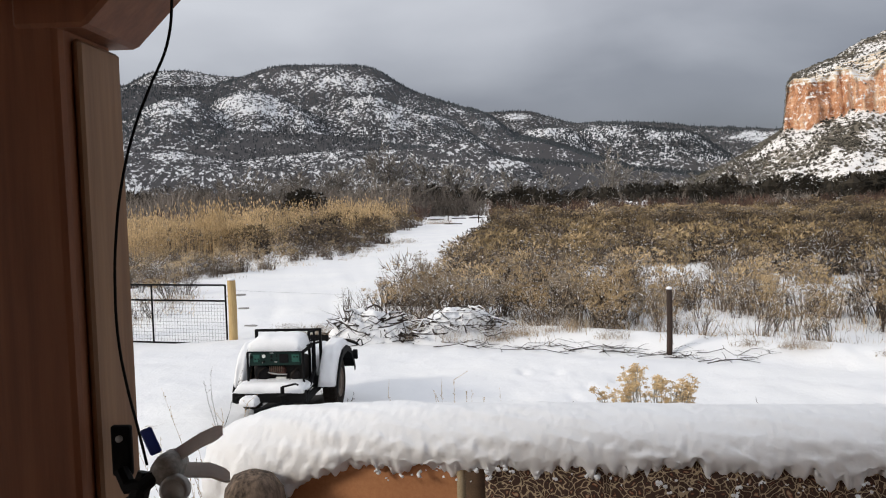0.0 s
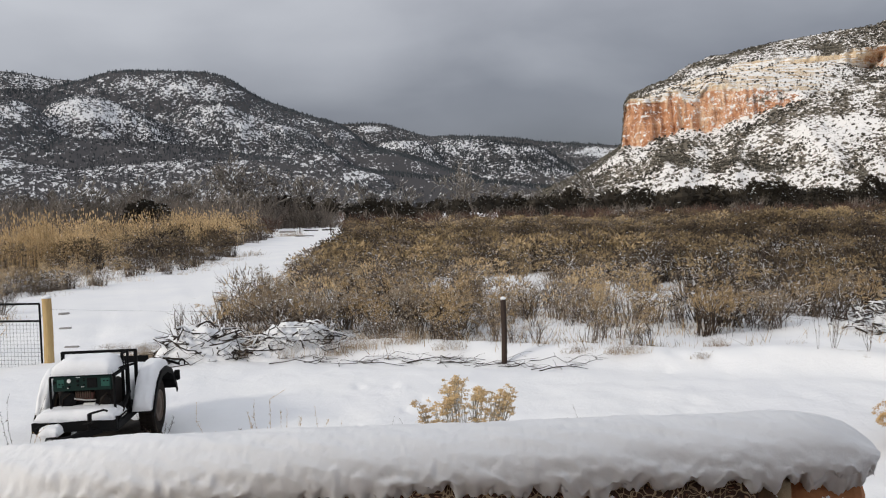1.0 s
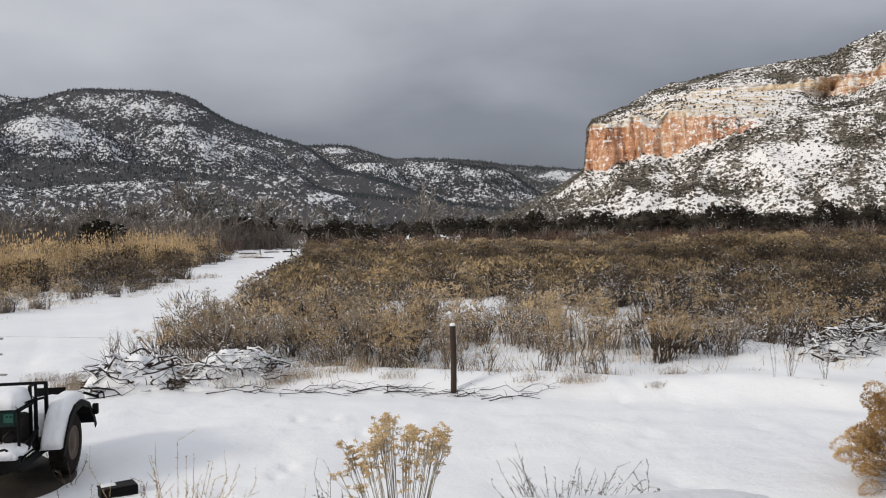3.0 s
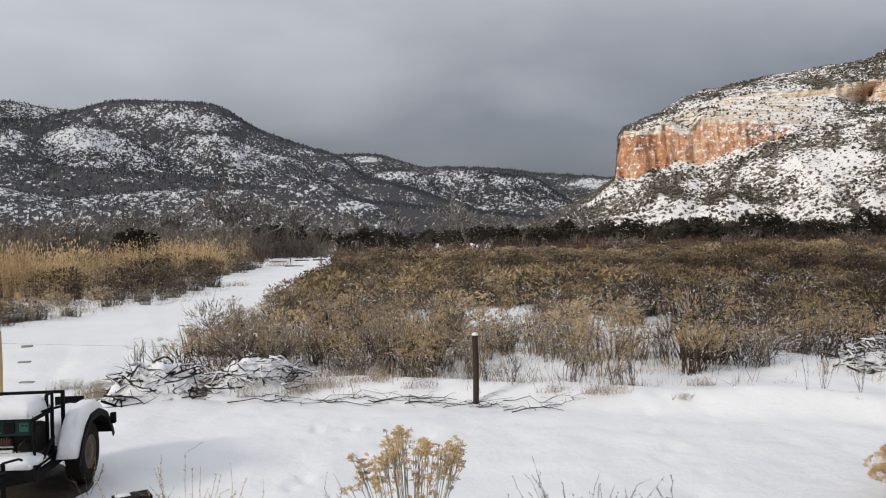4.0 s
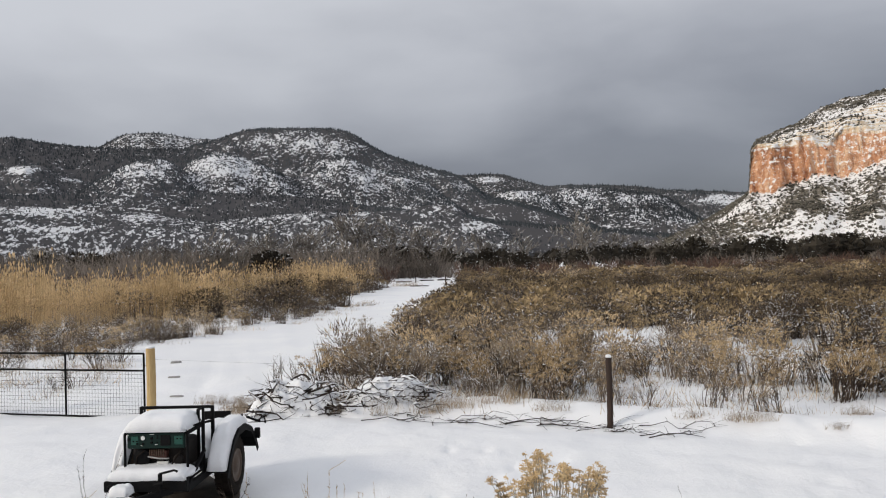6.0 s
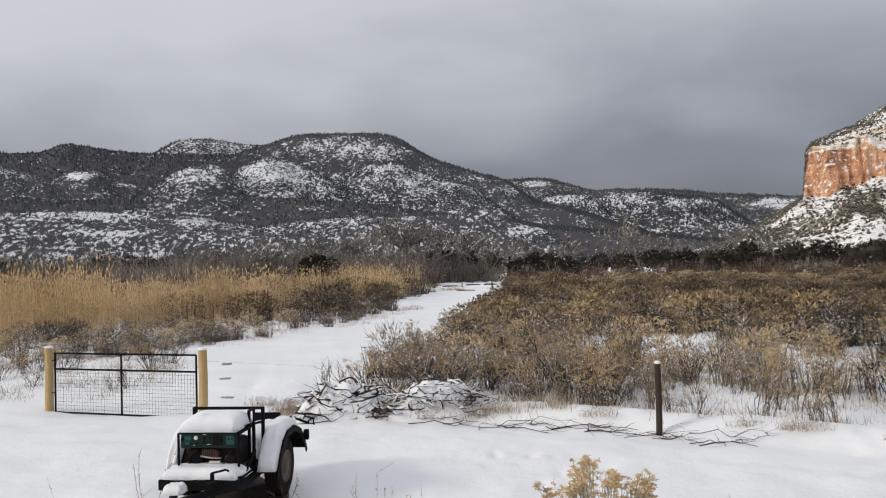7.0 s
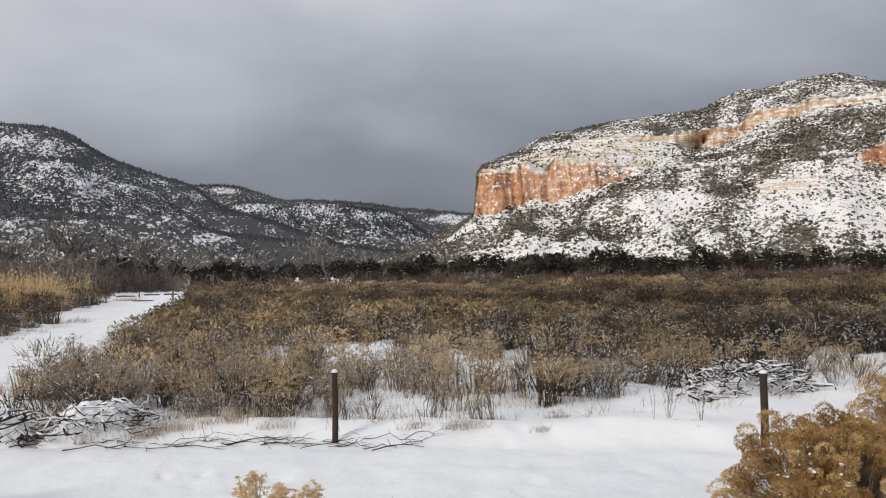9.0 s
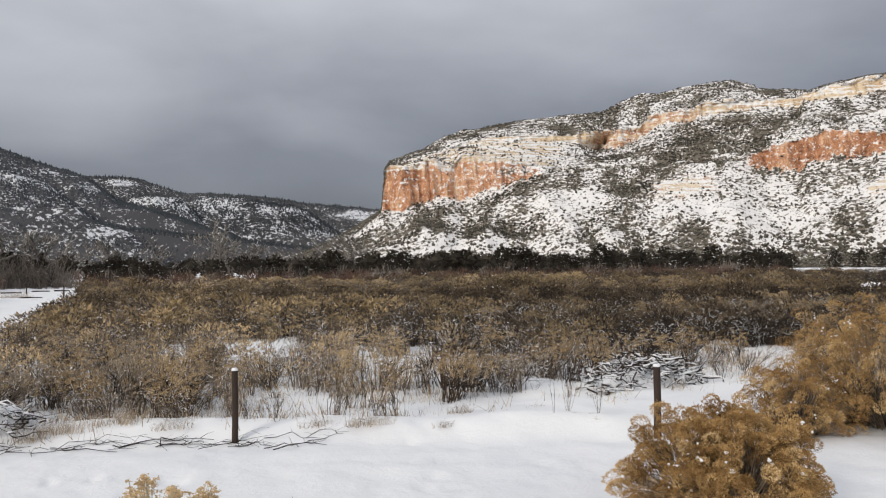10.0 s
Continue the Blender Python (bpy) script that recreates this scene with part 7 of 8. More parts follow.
def gold_mound(seed, at, rx, ry, h, label, plumes=300, per=260, size=0.26, sweep=0.0):
    """A big rounded bush: many nodding plumes of tiny dry flowers on thin stems, down to the snow."""
    rng = np.random.default_rng(seed)
    hs, hh, hw = Heap(), Heap(), Heap()
    a, up = rng.random(plumes) * 6.283, rng.uniform(0.0, 1.0, plumes) ** 0.75
    flat = np.sqrt(1 - up * up)
    d = np.stack([np.cos(a) * flat, np.sin(a) * flat, up], -1)
    swell = 1 + 0.16 * np.sin(3 * a + seed) * flat + 0.10 * np.sin(7 * a + 5 * up)
    deep = np.where(np.arange(plumes) % 3 == 0, rng.uniform(0.55, 0.78, plumes), rng.uniform(0.78, 0.95, plumes))
    b = np.stack([d[:, 0], d[:, 1], up ** 0.75], -1) * (deep * swell)[:, None] * (rx, ry, h)
    b[:, 2] = np.maximum(b[:, 2], 0.10)
    u = unit(np.stack([d[:, 0] + sweep, d[:, 1], 0.35 + 0.5 * d[:, 2]], -1) + rng.normal(0, 0.22, (plumes, 3)))
    L = size * rng.uniform(0.7, 1.4, plumes)
    # flowers crowd along each plume, which nods at its end
    k = np.repeat(np.arange(plumes), per)
    s = rng.random(len(k)) ** 0.8
    ring = unit(np.cross(u[k], rng.normal(0, 1, (len(k), 3))) + (0, 0, 0.25))
    wide = (0.34 * L[k] * np.sin(np.pi * (0.12 + 0.80 * s)) * rng.uniform(0.45, 1.0, len(k)) ** 0.6)[:, None]
    p = b[k] + u[k] * (L[k] * s)[:, None] + ring * wide - np.stack([0 * s, 0 * s, 0.30 * L[k] * s * s], -1)
    add_slivers(hh, p, unit(u[k] * 0.7 + ring + rng.normal(0, 0.35, ring.shape)) * rng.uniform(0.014, 0.034, (len(k), 1)), rng.uniform(0.003, 0.0065, len(k)), 0, rng)
    # stems from the root to the plumes, and inner twigs darkened as shade between them
    j = np.repeat(np.arange(plumes), 4)
    foot = np.stack([b[j, 0] * 0.35, b[j, 1] * 0.35, np.full(len(j), -0.03)], -1) + rng.normal(0, 0.06, (len(j), 3)) * (1, 1, 0)
    end = b[j] + u[j] * (L[j] * rng.uniform(0.1, 0.8, len(j)))[:, None] + rng.normal(0, 0.03, (len(j), 3))
    knee = foot + (end - foot) * 0.55 + rng.normal(0, 0.04, (len(j), 3)) + (0, 0, 0.05)
    add_slivers(hs, foot, (knee - foot) * 1.08, np.full(len(j), 0.007), 0, rng)
    add_slivers(hs, knee, end - knee, np.full(len(j), 0.0055), 0, rng)
    n = 260
    e = unit(rng.normal(0, 1, (n, 3)) * (1, 1, 0.6) + (0, 0, 0.5)) * (rx, ry, h) * rng.uniform(0.3, 0.74, (n, 1))
    e[:, 2] = np.abs(e[:, 2])
    add_slivers(hs, e * (0.5, 0.5, 0.1), e * (0.5, 0.5, 0.9), rng.uniform(0.012, 0.035, n), 1, rng)
    for q in np.flatnonzero((d[:, 2] > 0.3) & (rng.random(plumes) < 0.10)):
        for _ in range(rng.integers(2, 6)):
            z = rng.uniform(0.010, 0.030)
            c = b[q] + u[q] * L[q] * rng.uniform(0.3, 0.8) + rng.normal(0, 0.10 * L[q], 3) + (0, 0, 0.22 * L[q])
            hw.add(OCT_V * rng.uniform(0.6, 1.3, (6, 1)) * (z * 1.2, z * 1.1, z * 0.8) + c, OCT_F, 0)
    t = thing("golden_bush", (*at, float(ground_height(np.array(at[0]), np.array(at[1]))) - 0.02), label, "bush", "golden bushes by the house")
    tagged(part("twigwork", hs.mesh("twigwork", [M_STEM, M_DARKTWIG]), None, t), kind="stuff")
    me = hh.mesh("canopy", [M_GOLD])
    # tone falls towards each plume's base, painting shade between the plumes
    tones = np.clip(rng.normal(0.52, 0.17, plumes), 0.12, 0.9)[k] + 0.18 * (s - 0.5)
    me.attributes.new("tone", "FLOAT", "POINT").data.foreach_set("value", np.repeat(tones, 3).astype(np.float32))
    tagged(part("canopy", me, None, t), kind="stuff")
    tagged(part("snow_dusting", hw.mesh("snow_dusting", [M_FLAKE]), None, t), kind="stuff")


gold_mound(51, (7.87, 7.88), 1.13, 1.0, 1.16, "broad rounded golden rabbitbrush mound in snow", 460, 380, 0.27, 0.15)
gold_mound(52, (14.2, 10.4), 1.9, 1.5, 2.10, "tall golden rabbitbrush mound dusted with snow", 420, 260, 0.34, -0.2)
gold_mound(53, (12.4, 10.75), 1.0, 0.9, 1.22, "smaller golden rabbitbrush mound beside a taller one", 260, 240, 0.25, -0.2)


def weed(at, seed, height, stems, label, mat, leaves=10, spread_r=0.22, droop=0.15):
    """A thin dead weed with small curled leaves up its stems."""
    rng = np.random.default_rng(seed)
    h = Heap()
    for k in range(stems):
        a, out = rng.random() * 6.283, spread_r * (0.3 + rng.random())
        p = np.array([0.25 * out * math.cos(a), 0.25 * out * math.sin(a), -0.02])
        d = np.array([out * math.cos(a), out * math.sin(a), height * rng.uniform(0.55, 1.0)])
        for q in range(4):
            nx = p + d / 4 + rng.normal(0, 0.012, 3) + (0, 0, -droop * 0.02 * q)
            add_stick(h, p, nx, 0.0032 - 0.0006 * q, 0.0026 - 0.0006 * q, 0, True)
            n = leaves + 4 * q
            c = p + (nx - p) * rng.random((n, 1))
            e = unit(rng.normal(0, 1, (n, 3)) * (1, 1, 0.5) + unit(d) * 1.2)
            add_slivers(h, c, e * rng.uniform(0.012, 0.034, (n, 1)), rng.uniform(0.0018, 0.0042, n), 0, rng)
            if q and rng.random() < 0.7:  # a side shoot
                tip = nx + unit(d + rng.normal(0, 0.5, 3) * np.linalg.norm(d)) * 0.16 * height * rng.uniform(0.5, 1.0)
                add_stick(h, nx, tip, 0.0018, 0.0008, 0, True)
                c = nx + (tip - nx) * rng.random((8, 1))
                add_slivers(h, c, unit(rng.normal(0, 1, (8, 3)) + unit(d) * 1.2) * 0.018, np.full(8, 0.0028), 0, rng)
            p = nx
    t = thing("dead_weed", (*at, float(ground_height(np.array(at[0]), np.array(at[1])))), label, "weed", "dead weeds in the snow")
    tagged(part("stalk", h.mesh("stalk", [mat]), None, t), kind="stuff")


for at, s, hgt, n, sp in [((-0.25, 7.1), 1, 1.06, 40, 0.38), ((1.05, 7.5), 2, 0.74, 9, 0.25), ((0.85, 7.7), 3, 0.62, 7, 0.2), ((2.95, 7.4), 4, 0.68, 34, 0.55), ((3.25, 7.6), 5, 0.58, 14, 0.45),
                          ((-1.35, 8.6), 6, 0.55, 5, 0.30), ((-0.9, 8.9), 7, 0.35, 4, 0.4), ((-2.2, 6.2), 8, 1.2, 16, 0.40), ((-1.9, 5.6), 9, 1.0, 20, 0.36), ((-1.65, 5.3), 10, 0.95, 18, 0.30), ((-2.6, 7.4), 11, 1.1, 4, 0.4),
                          ((4.4, 8.6), 12, 0.26, 4, 0.2), ((9.25, 13.15), 15, 0.75, 7, 0.16), ((9.73, 12.85), 16, 0.62, 6, 0.2), ((8.92, 13.1), 17, 0.6, 2, 0.05), ((-3.5, 10.2), 18, 0.75, 3, 0.25), ((-1.95, 10.7), 19, 0.35, 6, 0.2)]:
    pale = s in (1, 3, 8, 9, 10, 11)
    weed(at, s, hgt * (1.22 if s < 6 else 1.1), n, "pale dead weed with curled leaves standing in snow" if pale else "thin dead weed with curled leaves standing in snow", M_HEAD if pale else M_TWIG, 22 if s == 1 else 10, sp)


def grass_tuft(at, seed, n, r, h):
    rng = np.random.default_rng(seed)
    heap = Heap()
    for k in range(n):
        a, q = rng.random() * 6.283, r * rng.random() ** 0.7
        b = np.array([q * math.cos(a), q * math.sin(a) * 0.5, -0.01])
        m = b + (rng.normal(0, 0.05), rng.normal(0, 0.05), h * rng.uniform(0.4, 0.7))
        e = m + (rng.normal(0, 0.09), rng.normal(0, 0.09), h * rng.uniform(-0.1, 0.4))
        add_stick(heap, b, m, 0.004, 0.003, 0, False)
        add_stick(heap, m, e, 0.003, 0.001, 0, False)
    t = thing("grass_tuft", (*at, float(ground_height(np.array(at[0]), np.array(at[1])))), "tuft of pale dry grass poking through snow", "grass", "grass tufts in the snow")
    tagged(part("turf", heap.mesh("turf", [M_DRYGRASS]), None, t), kind="stuff")


for k, (x, y, n, r, h) in enumerate([(5.75, 14.1, 260, 0.5, 0.17), (4.9, 14.5, 120, 0.35, 0.14), (6.9, 13.6, 60, 0.25, 0.12), (7.9, 14.9, 90, 0.3, 0.22), (1.0, 16.0, 260, 0.55, 0.32), (1.8, 15.9, 200, 0.5, 0.30), (-0.2, 16.2, 160, 0.45, 0.28), (-3.6, 17.4, 240, 0.45, 0.30), (-4.5, 18.2, 150, 0.4, 0.25), (2.6, 15.4, 120, 0.4, 0.2), (-1.0, 16.4, 260, 0.5, 0.42), (-3.5, 16.9, 320, 0.45, 0.42), (-0.5, 16.1, 240, 0.5, 0.40), (-1.3, 16.3, 160, 0.35, 0.35), (0.4, 16.0, 200, 0.45, 0.36)]):
    grass_tuft((x, y), 700 + k, n, r, h)


def stick_pile(at, seed, rx, ry, h, n, label, snow, thick=0.022, heap=0.5):
    """A heap of branches with snow lying on it."""
    rng = np.random.default_rng(seed)
    t = thing("branch_pile", (*at, float(ground_height(np.array(at[0]), np.array(at[1]))) - 0.02), label, "branch pile", "piles of cut branches")
    for k in range(n):
        a = rng.random() * 6.283
        L = (0.22 + 0.95 * rng.random() ** 1.8) * min(1, rx)
        q = rng.random() ** 0.6
        c = np.array([rng.uniform(-1, 1) * rx * 0.8, rng.uniform(-1, 1) * ry * 0.8, 0])
        top = h * max(0, 1 - (c[0] / rx) ** 2 - (c[1] / ry) ** 2)
        c[2] = top * (0.25 + 0.75 * q)
        d = np.array([math.cos(a), math.sin(a) * 0.7, rng.normal(0, 0.18)]) * L / 2
        bm = bmesh.new()
        r = rng.uniform(0.005, thick)
        p = [c - d, c - d * 0.3 + rng.normal(0, 0.12 * L + 0.03, 3), c + d * 0.4 + rng.normal(0, 0.12 * L + 0.03, 3), c + d + rng.normal(0, 0.10, 3)]
        p = [Vector((x, y, min(max(z, 0.0), c[2] + 0.10))) for x, y, z in p]
        bend = []
        for q in range(3):
            bend += [p[q], p[q].lerp(p[q + 1], 0.5) + Vector(rng.normal(0, 1, 3) * (0.045, 0.045, 0.02))]
        tube(bm, bend + [p[3]], [r, r * 0.95, r * 0.8, r * 0.72, r * 0.5, r * 0.35, r * 0.12], 5)
        if rng.random() < 0.6:
            e = p[2] + Vector(rng.normal(0, 1, 3) * (0.18, 0.18, 0.08)) + Vector((0, 0, 0.04))
            tube(bm, [p[1], e], [r * 0.5, r * 0.2], 4)
        b = part("branch", bm, M_DARKWOOD, t)
        if rng.random() < snow:
            bm = bmesh.new()
            tube(bm, [v + Vector((0, 0, r * 1.0 + 0.010)) for v in (p[0].lerp(p[1], 0.3), p[1], p[1].lerp(p[2], 0.5), p[2], p[2].lerp(p[3], 0.5))], [0.003, r * 0.7 + rng.uniform(0.006, 0.016), r * 0.7 + rng.uniform(0.004, 0.012), r * 0.6 + rng.uniform(0.004, 0.014), 0.002], 7)
            part("snow_strip", bm, M_SNOW_FLUFF, b, "", True)
    ob = part("snow_cover", snow_lump(rx * 1.9, ry * 1.8, h * heap + 0.18, seed, 70, 54, 0.0, 0.5), None, t, "snow lying over the heap")
    ob.location = (0, 0.10, -0.16)


stick_pile((-2.28, 16.6), 61, 1.15, 0.7, 0.66, 120, "heap of dark cut branches under snow", 0.35, 0.024, 0.78)
stick_pile((-0.4, 16.45), 62, 1.1, 0.7, 0.56, 120, "snow-covered heap of brush", 0.5, 0.016, 0.82)
stick_pile((13.35, 16.1), 63, 2.2, 0.9, 0.85, 230, "tangled heap of pale branches laden with snow", 0.75, 0.022, 0.40)


def litter():
    """Fallen branches along the bank."""
    rng = np.random.default_rng(77)
    for k in range(40):
        x = rng.uniform(-1.9, 5.0)
        y = float(fence_y(np.array(x))) + rng.uniform(-0.50, 0.25)
        L = rng.uniform(0.35, 1.6)
        a = rng.normal(0.06, 0.28) - 0.33
        p = []
        for q in range(6):
            u = q / 5 - 0.5
            px, py = x + u * L * math.cos(a) + rng.normal(0, 0.05), y + u * L * math.sin(a) + rng.normal(0, 0.06)
            p.append(Vector((px, py, float(ground_height(np.array(px), np.array(py))) + 0.015 + 0.09 * rng.random() * (1 - abs(2 * u)))))
        r = rng.uniform(0.004, 0.012)
        bm = bmesh.new()
        tube(bm, p, [r * (1 - 0.13 * q) for q in range(6)], 5)
        for w in range(rng.integers(1, 4)):
            s = p[rng.integers(1, 5)]
            e = s + Vector((rng.normal(0.08, 0.16), rng.normal(0, 0.08), rng.uniform(0.01, 0.14)))
            tube(bm, [s, s.lerp(e, 0.5) + Vector((0, 0, 0.02)), e], [r * 0.5, r * 0.35, r * 0.15], 4)
        tagged(part("fallen_branch", bm, M_DARKWOOD, None), "thin dark fallen branch lying on the snow", "branch", "fallen branches by the fence")


litter()


def shaded_bare_patch():
    """Earth that the trailer kept free of snow, darkened to paint the trailer's shadow."""
    rng = np.random.default_rng(4)
    bm = bmesh.new()
    ring, n = [], 40
    for k in range(n):
        a = 2 * math.pi * k / n
        q = 1 + 0.22 * (float(fbm(np.array(k * 0.35), np.array(2.0), 3)) - 0.5) * 2
        ring.append((-2.62 + 0.62 * q * math.cos(a), 11.0 + 1.0 * q * math.sin(a)))
    for x, y in ring:
        bm.verts.new((x, y, float(ground_height(np.array(x), np.array(y))) + 0.004))
    c = bm.verts.new((-2.62, 11.0, 0.075))
    v = list(bm.verts)[:n]
    for k in range(n):
        bm.faces.new((c, v[k], v[(k + 1) % n]))
    tagged(part("shaded_bare_earth", bm, M_SHADED_EARTH, None), "bare earth under the trailer with its shadow painted in", "earth")


shaded_bare_patch()


def scrap_box():
    t = thing("scrap_box", (-1.32, 10.2, 0.0), "dark metal box half sunk in snow", "box", rz=24)
    bm = bmesh.new()
    box(bm, (-0.20, -0.10, -0.10), (0.20, 0.10, 0.075), 0.012, 2)
    part("body", bm, M_BLACKSTEEL, t)
    bm = bmesh.new()
    box(bm, (-0.21, -0.11, 0.076), (0.19, 0.115, 0.088), 0.006, 1)
    part("lid", bm, M_ENGINE, t)
    ob = part("snow", snow_lump(0.16, 0.10, 0.02, 3.3), None, t)
    ob.location = (-0.10, 0.03, 0.089)


scrap_box()


# ---- trees of the valley ----
def bare_tree(seed, height, label):
    """A bare cottonwood: a forked trunk and a rounded crown of fine branches."""
    rng = np.random.default_rng(seed)
    trunk, crown, snow = Heap(), Heap(), Heap()

    def grow(p, d, L, r, depth):
        n = 2 if depth > 1 else 1
        q = p
        for k in range(n):
            e = q + d * L / n + rng.normal(0, 0.05 * L, 3)
            add_stick(trunk if depth > 3 else crown, q, e, r * (1 - 0.25 * k), r * (0.75 - 0.2 * k), 0, depth > 2)
            if depth < 4 and rng.random() < 0.09:
                up = np.array([0, -0.3 * r, r])
                add_stick(snow, q + up, e + up, r * 0.8, r * 0.3, 0, False)
            q = e
        if depth == 0:
            return
        for k in range(3 if depth < 4 else 2 + (rng.random() < 0.5)):
            nd = d + rng.normal(0, 0.55, 3) + np.array([0, 0, 0.12])
            nd /= np.linalg.norm(nd)
            s = q - d * L * 0.35 * rng.random()
            grow(s, nd, L * rng.uniform(0.62, 0.85), max(r * 0.64, 0.08), depth - 1)

    for k in range(2):
        d = np.array([rng.normal(0, 0.25), rng.normal(0, 0.25), 1.0])
        grow(np.array([0.3 * k, 0, -0.1]), d / np.linalg.norm(d), height * 0.27, height * 0.026, 5)
    t = new("bare_tree")
    tagged(t, label, "tree", "bare trees across the valley")
    part("trunk", trunk.mesh("trunk", [M_BARK]), None, t)
    tagged(part("crown", crown.mesh("crown", [M_PALETWIG]), None, t), kind="stuff")
    tagged(part("snow_dusting", snow.mesh("snow_dusting", [M_FLAKE]), None, t), kind="stuff")
    return t


def trees():
    kinds = [bare_tree(500 + s, 9.0, "leafless grey cottonwood tree behind the field") for s in range(5)]
    rng = np.random.default_rng(9)
    spots = [(-7.6, 150, 1.1), (-6.4, 158, 1.15), (-4.6, 150, 1.0), (-3.4, 165, 1.1), (-9.2, 170, 0.95), (-1.5, 160, 0.9), (9.6, 170, 1.0), (10.4, 180, 0.9), (16.8, 190, 0.85), (18.2, 200, 1.0), (12.4, 200, 0.8), (5.5, 175, 0.75), (2.5, 180, 0.8), (-0.5, 190, 0.9)]
    for k in range(40):
        spots.append((rng.uniform(-38, -7), rng.uniform(125, 230), rng.uniform(0.65, 1.0)))
    for k in range(12):
        spots.append((rng.uniform(-2, 22), rng.uniform(170, 240), rng.uniform(0.5, 0.8)))
    for k, (az, r, s) in enumerate(spots):
        x, y, _ = az_pos(az, r, 0.0)
        ob = kinds[k % 5] if k < 5 else copy_thing(kinds[k % 5], Matrix())
        s *= 1.75 if k < 14 else 1.45
        ob.matrix_basis = Matrix.Translation((x, y, 0)) @ Euler((0, 0, rng.random() * 6.28)).to_matrix().to_4x4() @ Matrix.Diagonal((s, s, s, 1))
    # dark evergreens that stand out of the belt
    def evergreen(seed):
        t = new("juniper")
        tagged(t, "dark rounded juniper tree dusted with snow", "tree", "junipers across the valley")
        bm = bmesh.new()
        tube(bm, [(0, 0, -0.1), (0.03, 0, 0.3), (0, 0.02, 0.6)], [0.06, 0.045, 0.02], 6)
        part("trunk", bm, M_DARKWOOD, t)
        r2 = np.random.default_rng(seed)
        h, w = Heap(), Heap()
        for q in range(150):
            a, rad, z = r2.random() * 6.283, 0.44 * r2.random() ** 0.4, r2.uniform(0.03, 0.97)
            rad *= (1.15 - z * 0.85) * (1 + 0.2 * math.sin(3 * a + seed) + 0.15 * math.sin(9 * z + seed))
            c = np.array([rad * math.cos(a), rad * math.sin(a), z])
            h.add(OCT_V * r2.uniform(0.5, 1.2, (6, 1)) * r2.uniform(0.025, 0.05) + c, OCT_F, 0)
            e = unit(r2.normal(0, 1, (14, 3)) + unit(c - (0, 0, 0.4)) + (0, 0, 0.4))
            add_slivers(h, c + e * 0.02, e * r2.uniform(0.03, 0.085, (14, 1)), r2.uniform(0.008, 0.020, 14), 0, r2)
            if r2.random() < 0.22:
                e = r2.normal(0, 1, (3, 3)) * (1, 1, 0.2)
                add_slivers(w, c * (1.08, 1.08, 1) + (0, 0, 0.05) + e * 0.02, unit(e) * 0.05, np.full(3, 0.012), 0, r2)
        tagged(part("foliage", h.mesh("foliage", [M_DARKJUNIPER]), None, t), kind="stuff")
        tagged(part("snow_dusting", w.mesh("snow_dusting", [M_FLAKE]), None, t), kind="stuff")
        return t

    kinds = [evergreen(s) for s in range(4)]
    spots = [(-12.6, 118, 5.2), (-13.2, 120, 4.8), (-11.6, 122, 4.6), (-4.6, 152, 5.6), (-3.2, 156, 6.2), (-1.6, 152, 5.0), (-2.3, 160, 5.4), (3.6, 140, 3.6), (4.8, 138, 3.8), (5.6, 142, 3.6), (1.8, 140, 3.2), (7.5, 150, 3.4)]
    for k in range(46):
        spots.append((rng.uniform(14, 48), rng.uniform(165, 240), rng.uniform(4.5, 7.5)))
    for k in range(14):
        spots.append((rng.uniform(48, 60), rng.uniform(400, 440), rng.uniform(6.5, 10)))
    for k in range(16):
        spots.append((rng.uniform(2, 20), rng.uniform(150, 210), rng.uniform(3.2, 5.0)))
    for k in range(12):
        spots.append((rng.uniform(-38, -14), rng.uniform(140, 200), rng.uniform(3.0, 4.6)))
    for k, (az, r, s) in enumerate(spots):
        x, y, _ = az_pos(az, r, 0.0)
        ob = kinds[k % 4] if k < 4 else copy_thing(kinds[k % 4], Matrix())
        ob.matrix_basis = Matrix.Translation((x, y, -0.05)) @ Euler((0, 0, rng.random() * 6.28)).to_matrix().to_4x4() @ Matrix.Diagonal((s * 1.25, s * 1.25, s, 1))


trees()
fence_post((0.54, 100.4, 0), 1.25, 0.07, M_POSTDARK, "distant dark fence post at the end of the track", snow=0)


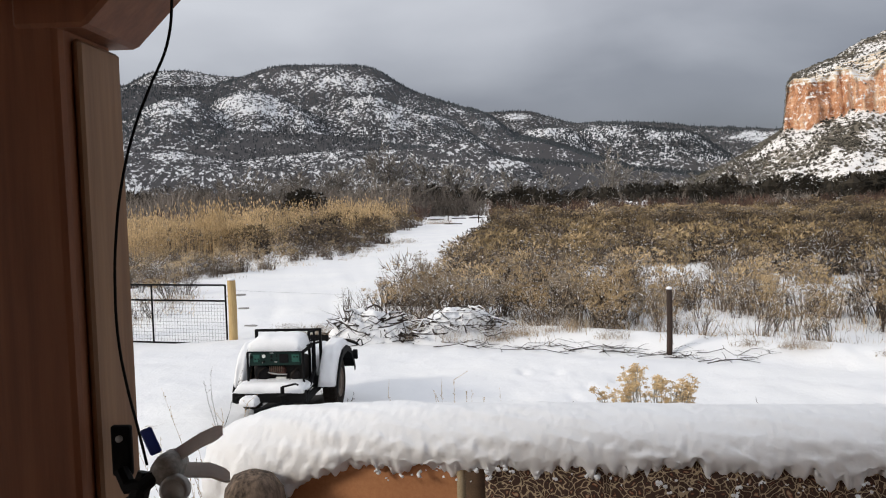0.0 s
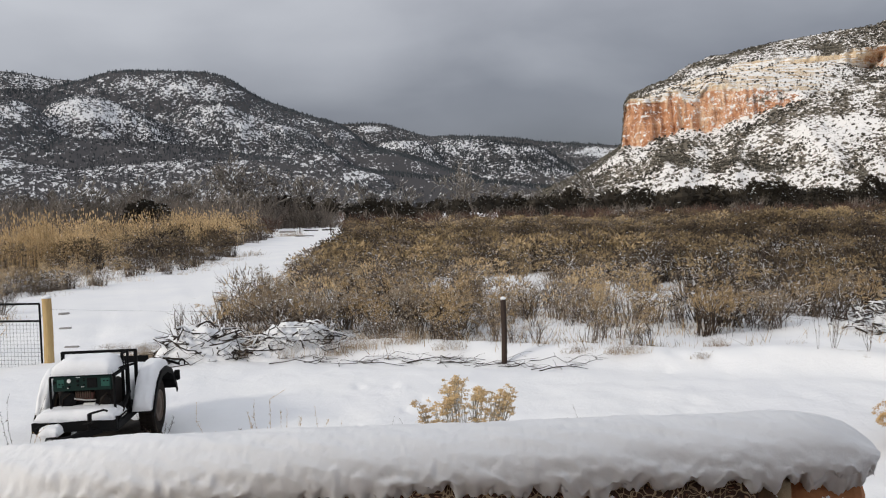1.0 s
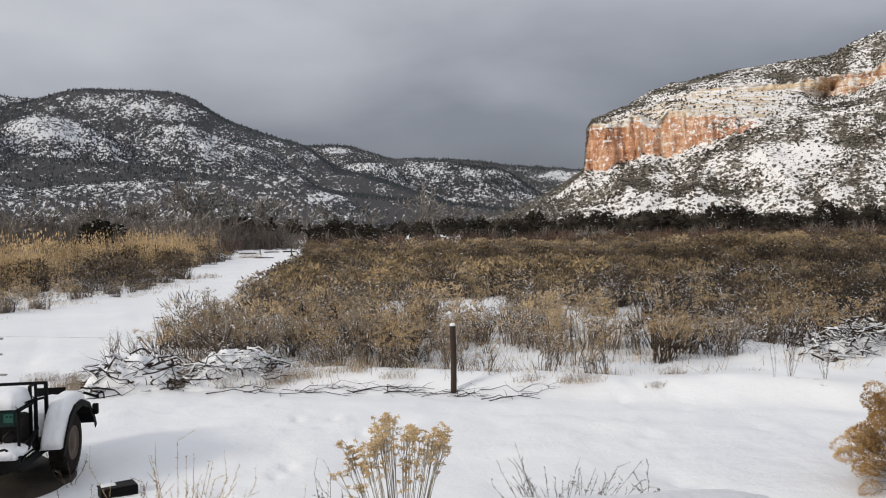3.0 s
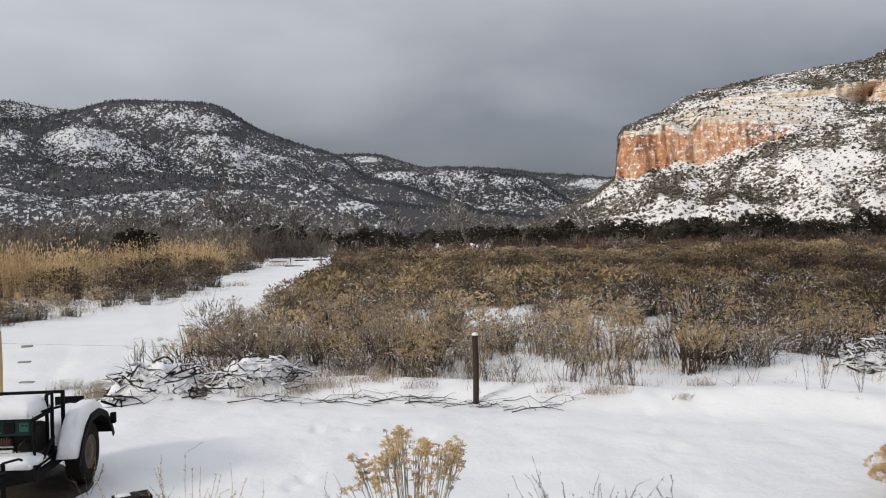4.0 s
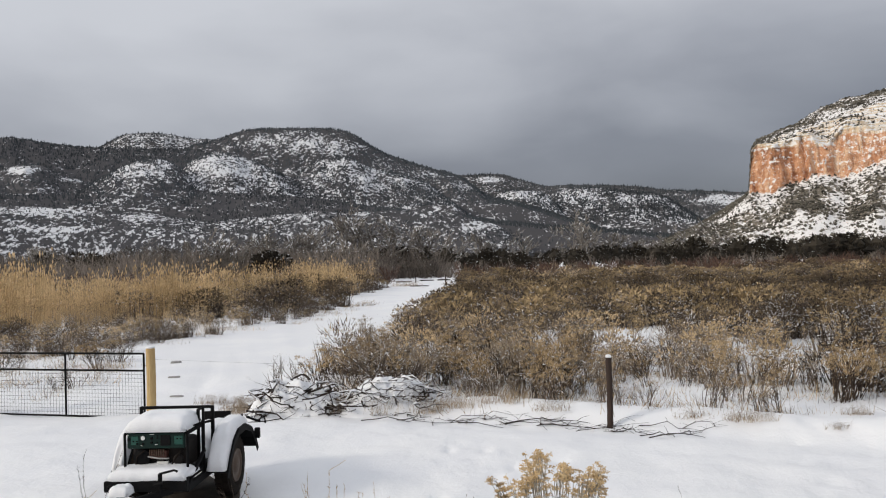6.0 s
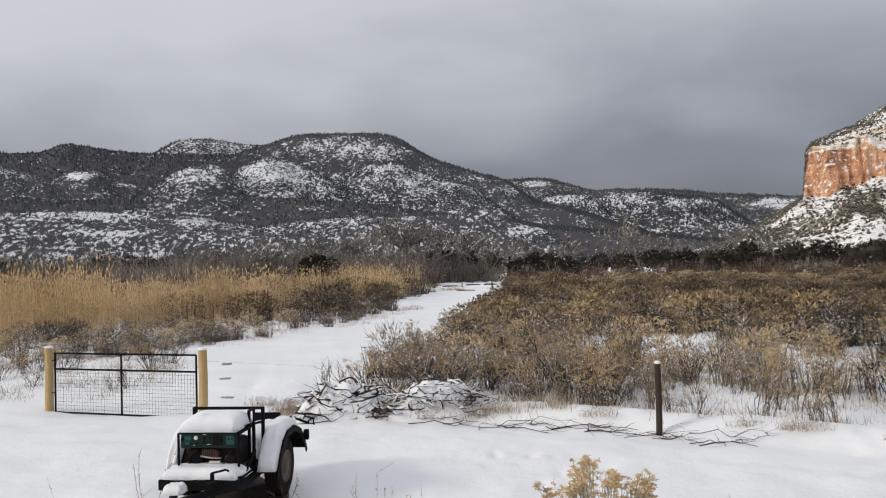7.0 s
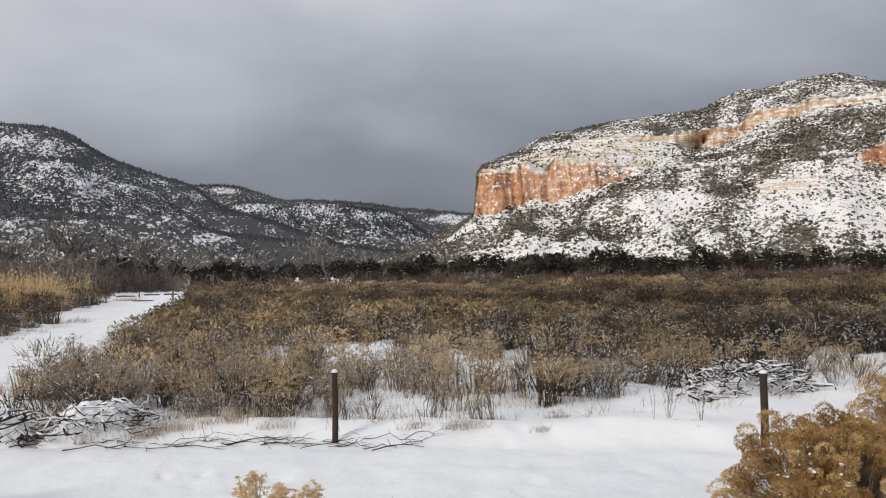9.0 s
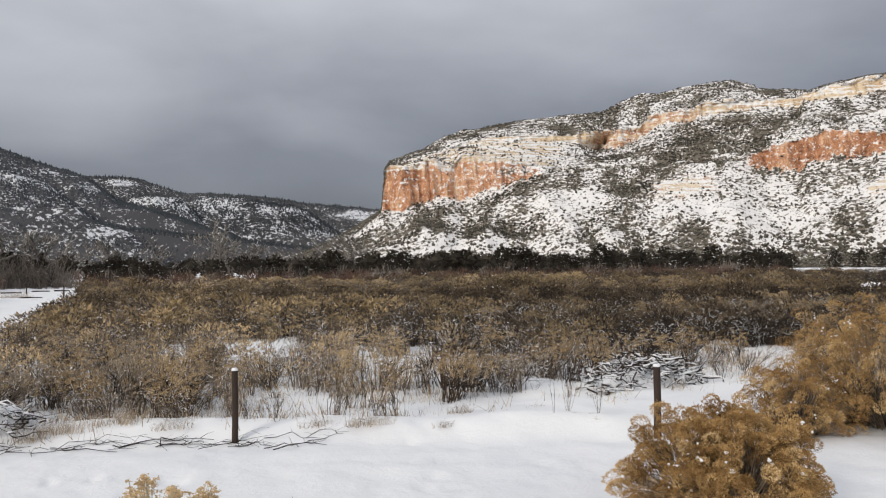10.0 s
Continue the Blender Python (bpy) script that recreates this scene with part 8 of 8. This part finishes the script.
def track_end():
    """Logs, a short post and dry grass where the track meets the far fence."""
    rng = np.random.default_rng(31)
    for x, y, L, r, a in ((-2.6, 95.0, 2.2, 0.08, 6), (-5.6, 116.0, 2.4, 0.09, 0), (-2.4, 122.0, 2.2, 0.09, 4), (0.2, 121.0, 1.9, 0.10, -3)):
        bm = bmesh.new()
        tube(bm, [(-L / 2, 0, r), (-L / 6, 0.03, r * 1.1), (L / 5, -0.03, r), (L / 2, 0, r * 0.9)], [r, r * 1.05, r, r * 0.8], 9)
        ob = tagged(part("fallen_log", bm, M_DARKWOOD, None), "dark log lying on the snow at the end of the track", "log", "logs at the end of the track")
        ob.matrix_basis = pose(x, y, float(ground_height(np.array(x), np.array(y))) - 0.03, 0, 0, a)
    fence_post((-3.7, 112.0, 0), 1.0, 0.07, M_POSTDARK, "short dark fence post at the end of the track", snow=0)
    for k in range(5):
        grass_tuft((-5.4 + 0.55 * k + 0.2 * rng.normal(), 97.0 + 0.8 * rng.normal()), 760 + k, 150, 0.75, 0.85)


track_end()


def step_stones():
    """Flat grey stones that show through the snow beside the gate post."""
    rng = np.random.default_rng(41)
    for x, y in ((-5.9, 20.1), (-6.75, 22.4), (-7.7, 25.3), (-8.5, 27.7), (-8.05, 27.4), (-7.55, 26.9)):
        bm = bmesh.new()
        n, top, low = 12, [], []
        for k in range(n):
            a = 2 * math.pi * k / n
            r = 1 + 0.25 * rng.normal() * 0.6
            top.append(bm.verts.new((0.17 * r * math.cos(a), 0.10 * r * math.sin(a), 0.018)))
            low.append(bm.verts.new((0.19 * r * math.cos(a), 0.12 * r * math.sin(a), -0.04)))
        bm.faces.new(top)
        bm.faces.new(low[::-1])
        for k in range(n):
            bm.faces.new((low[k], low[(k + 1) % n], top[(k + 1) % n], top[k]))
        ob = tagged(part("flat_stone", bm, M_STONE, None), "flat grey stone showing through the snow by the gate", "stone", "stones by the gate")
        ob.matrix_basis = pose(x, y, float(ground_height(np.array(x), np.array(y))), 0, 0, float(rng.uniform(-20, 20)))


step_stones()
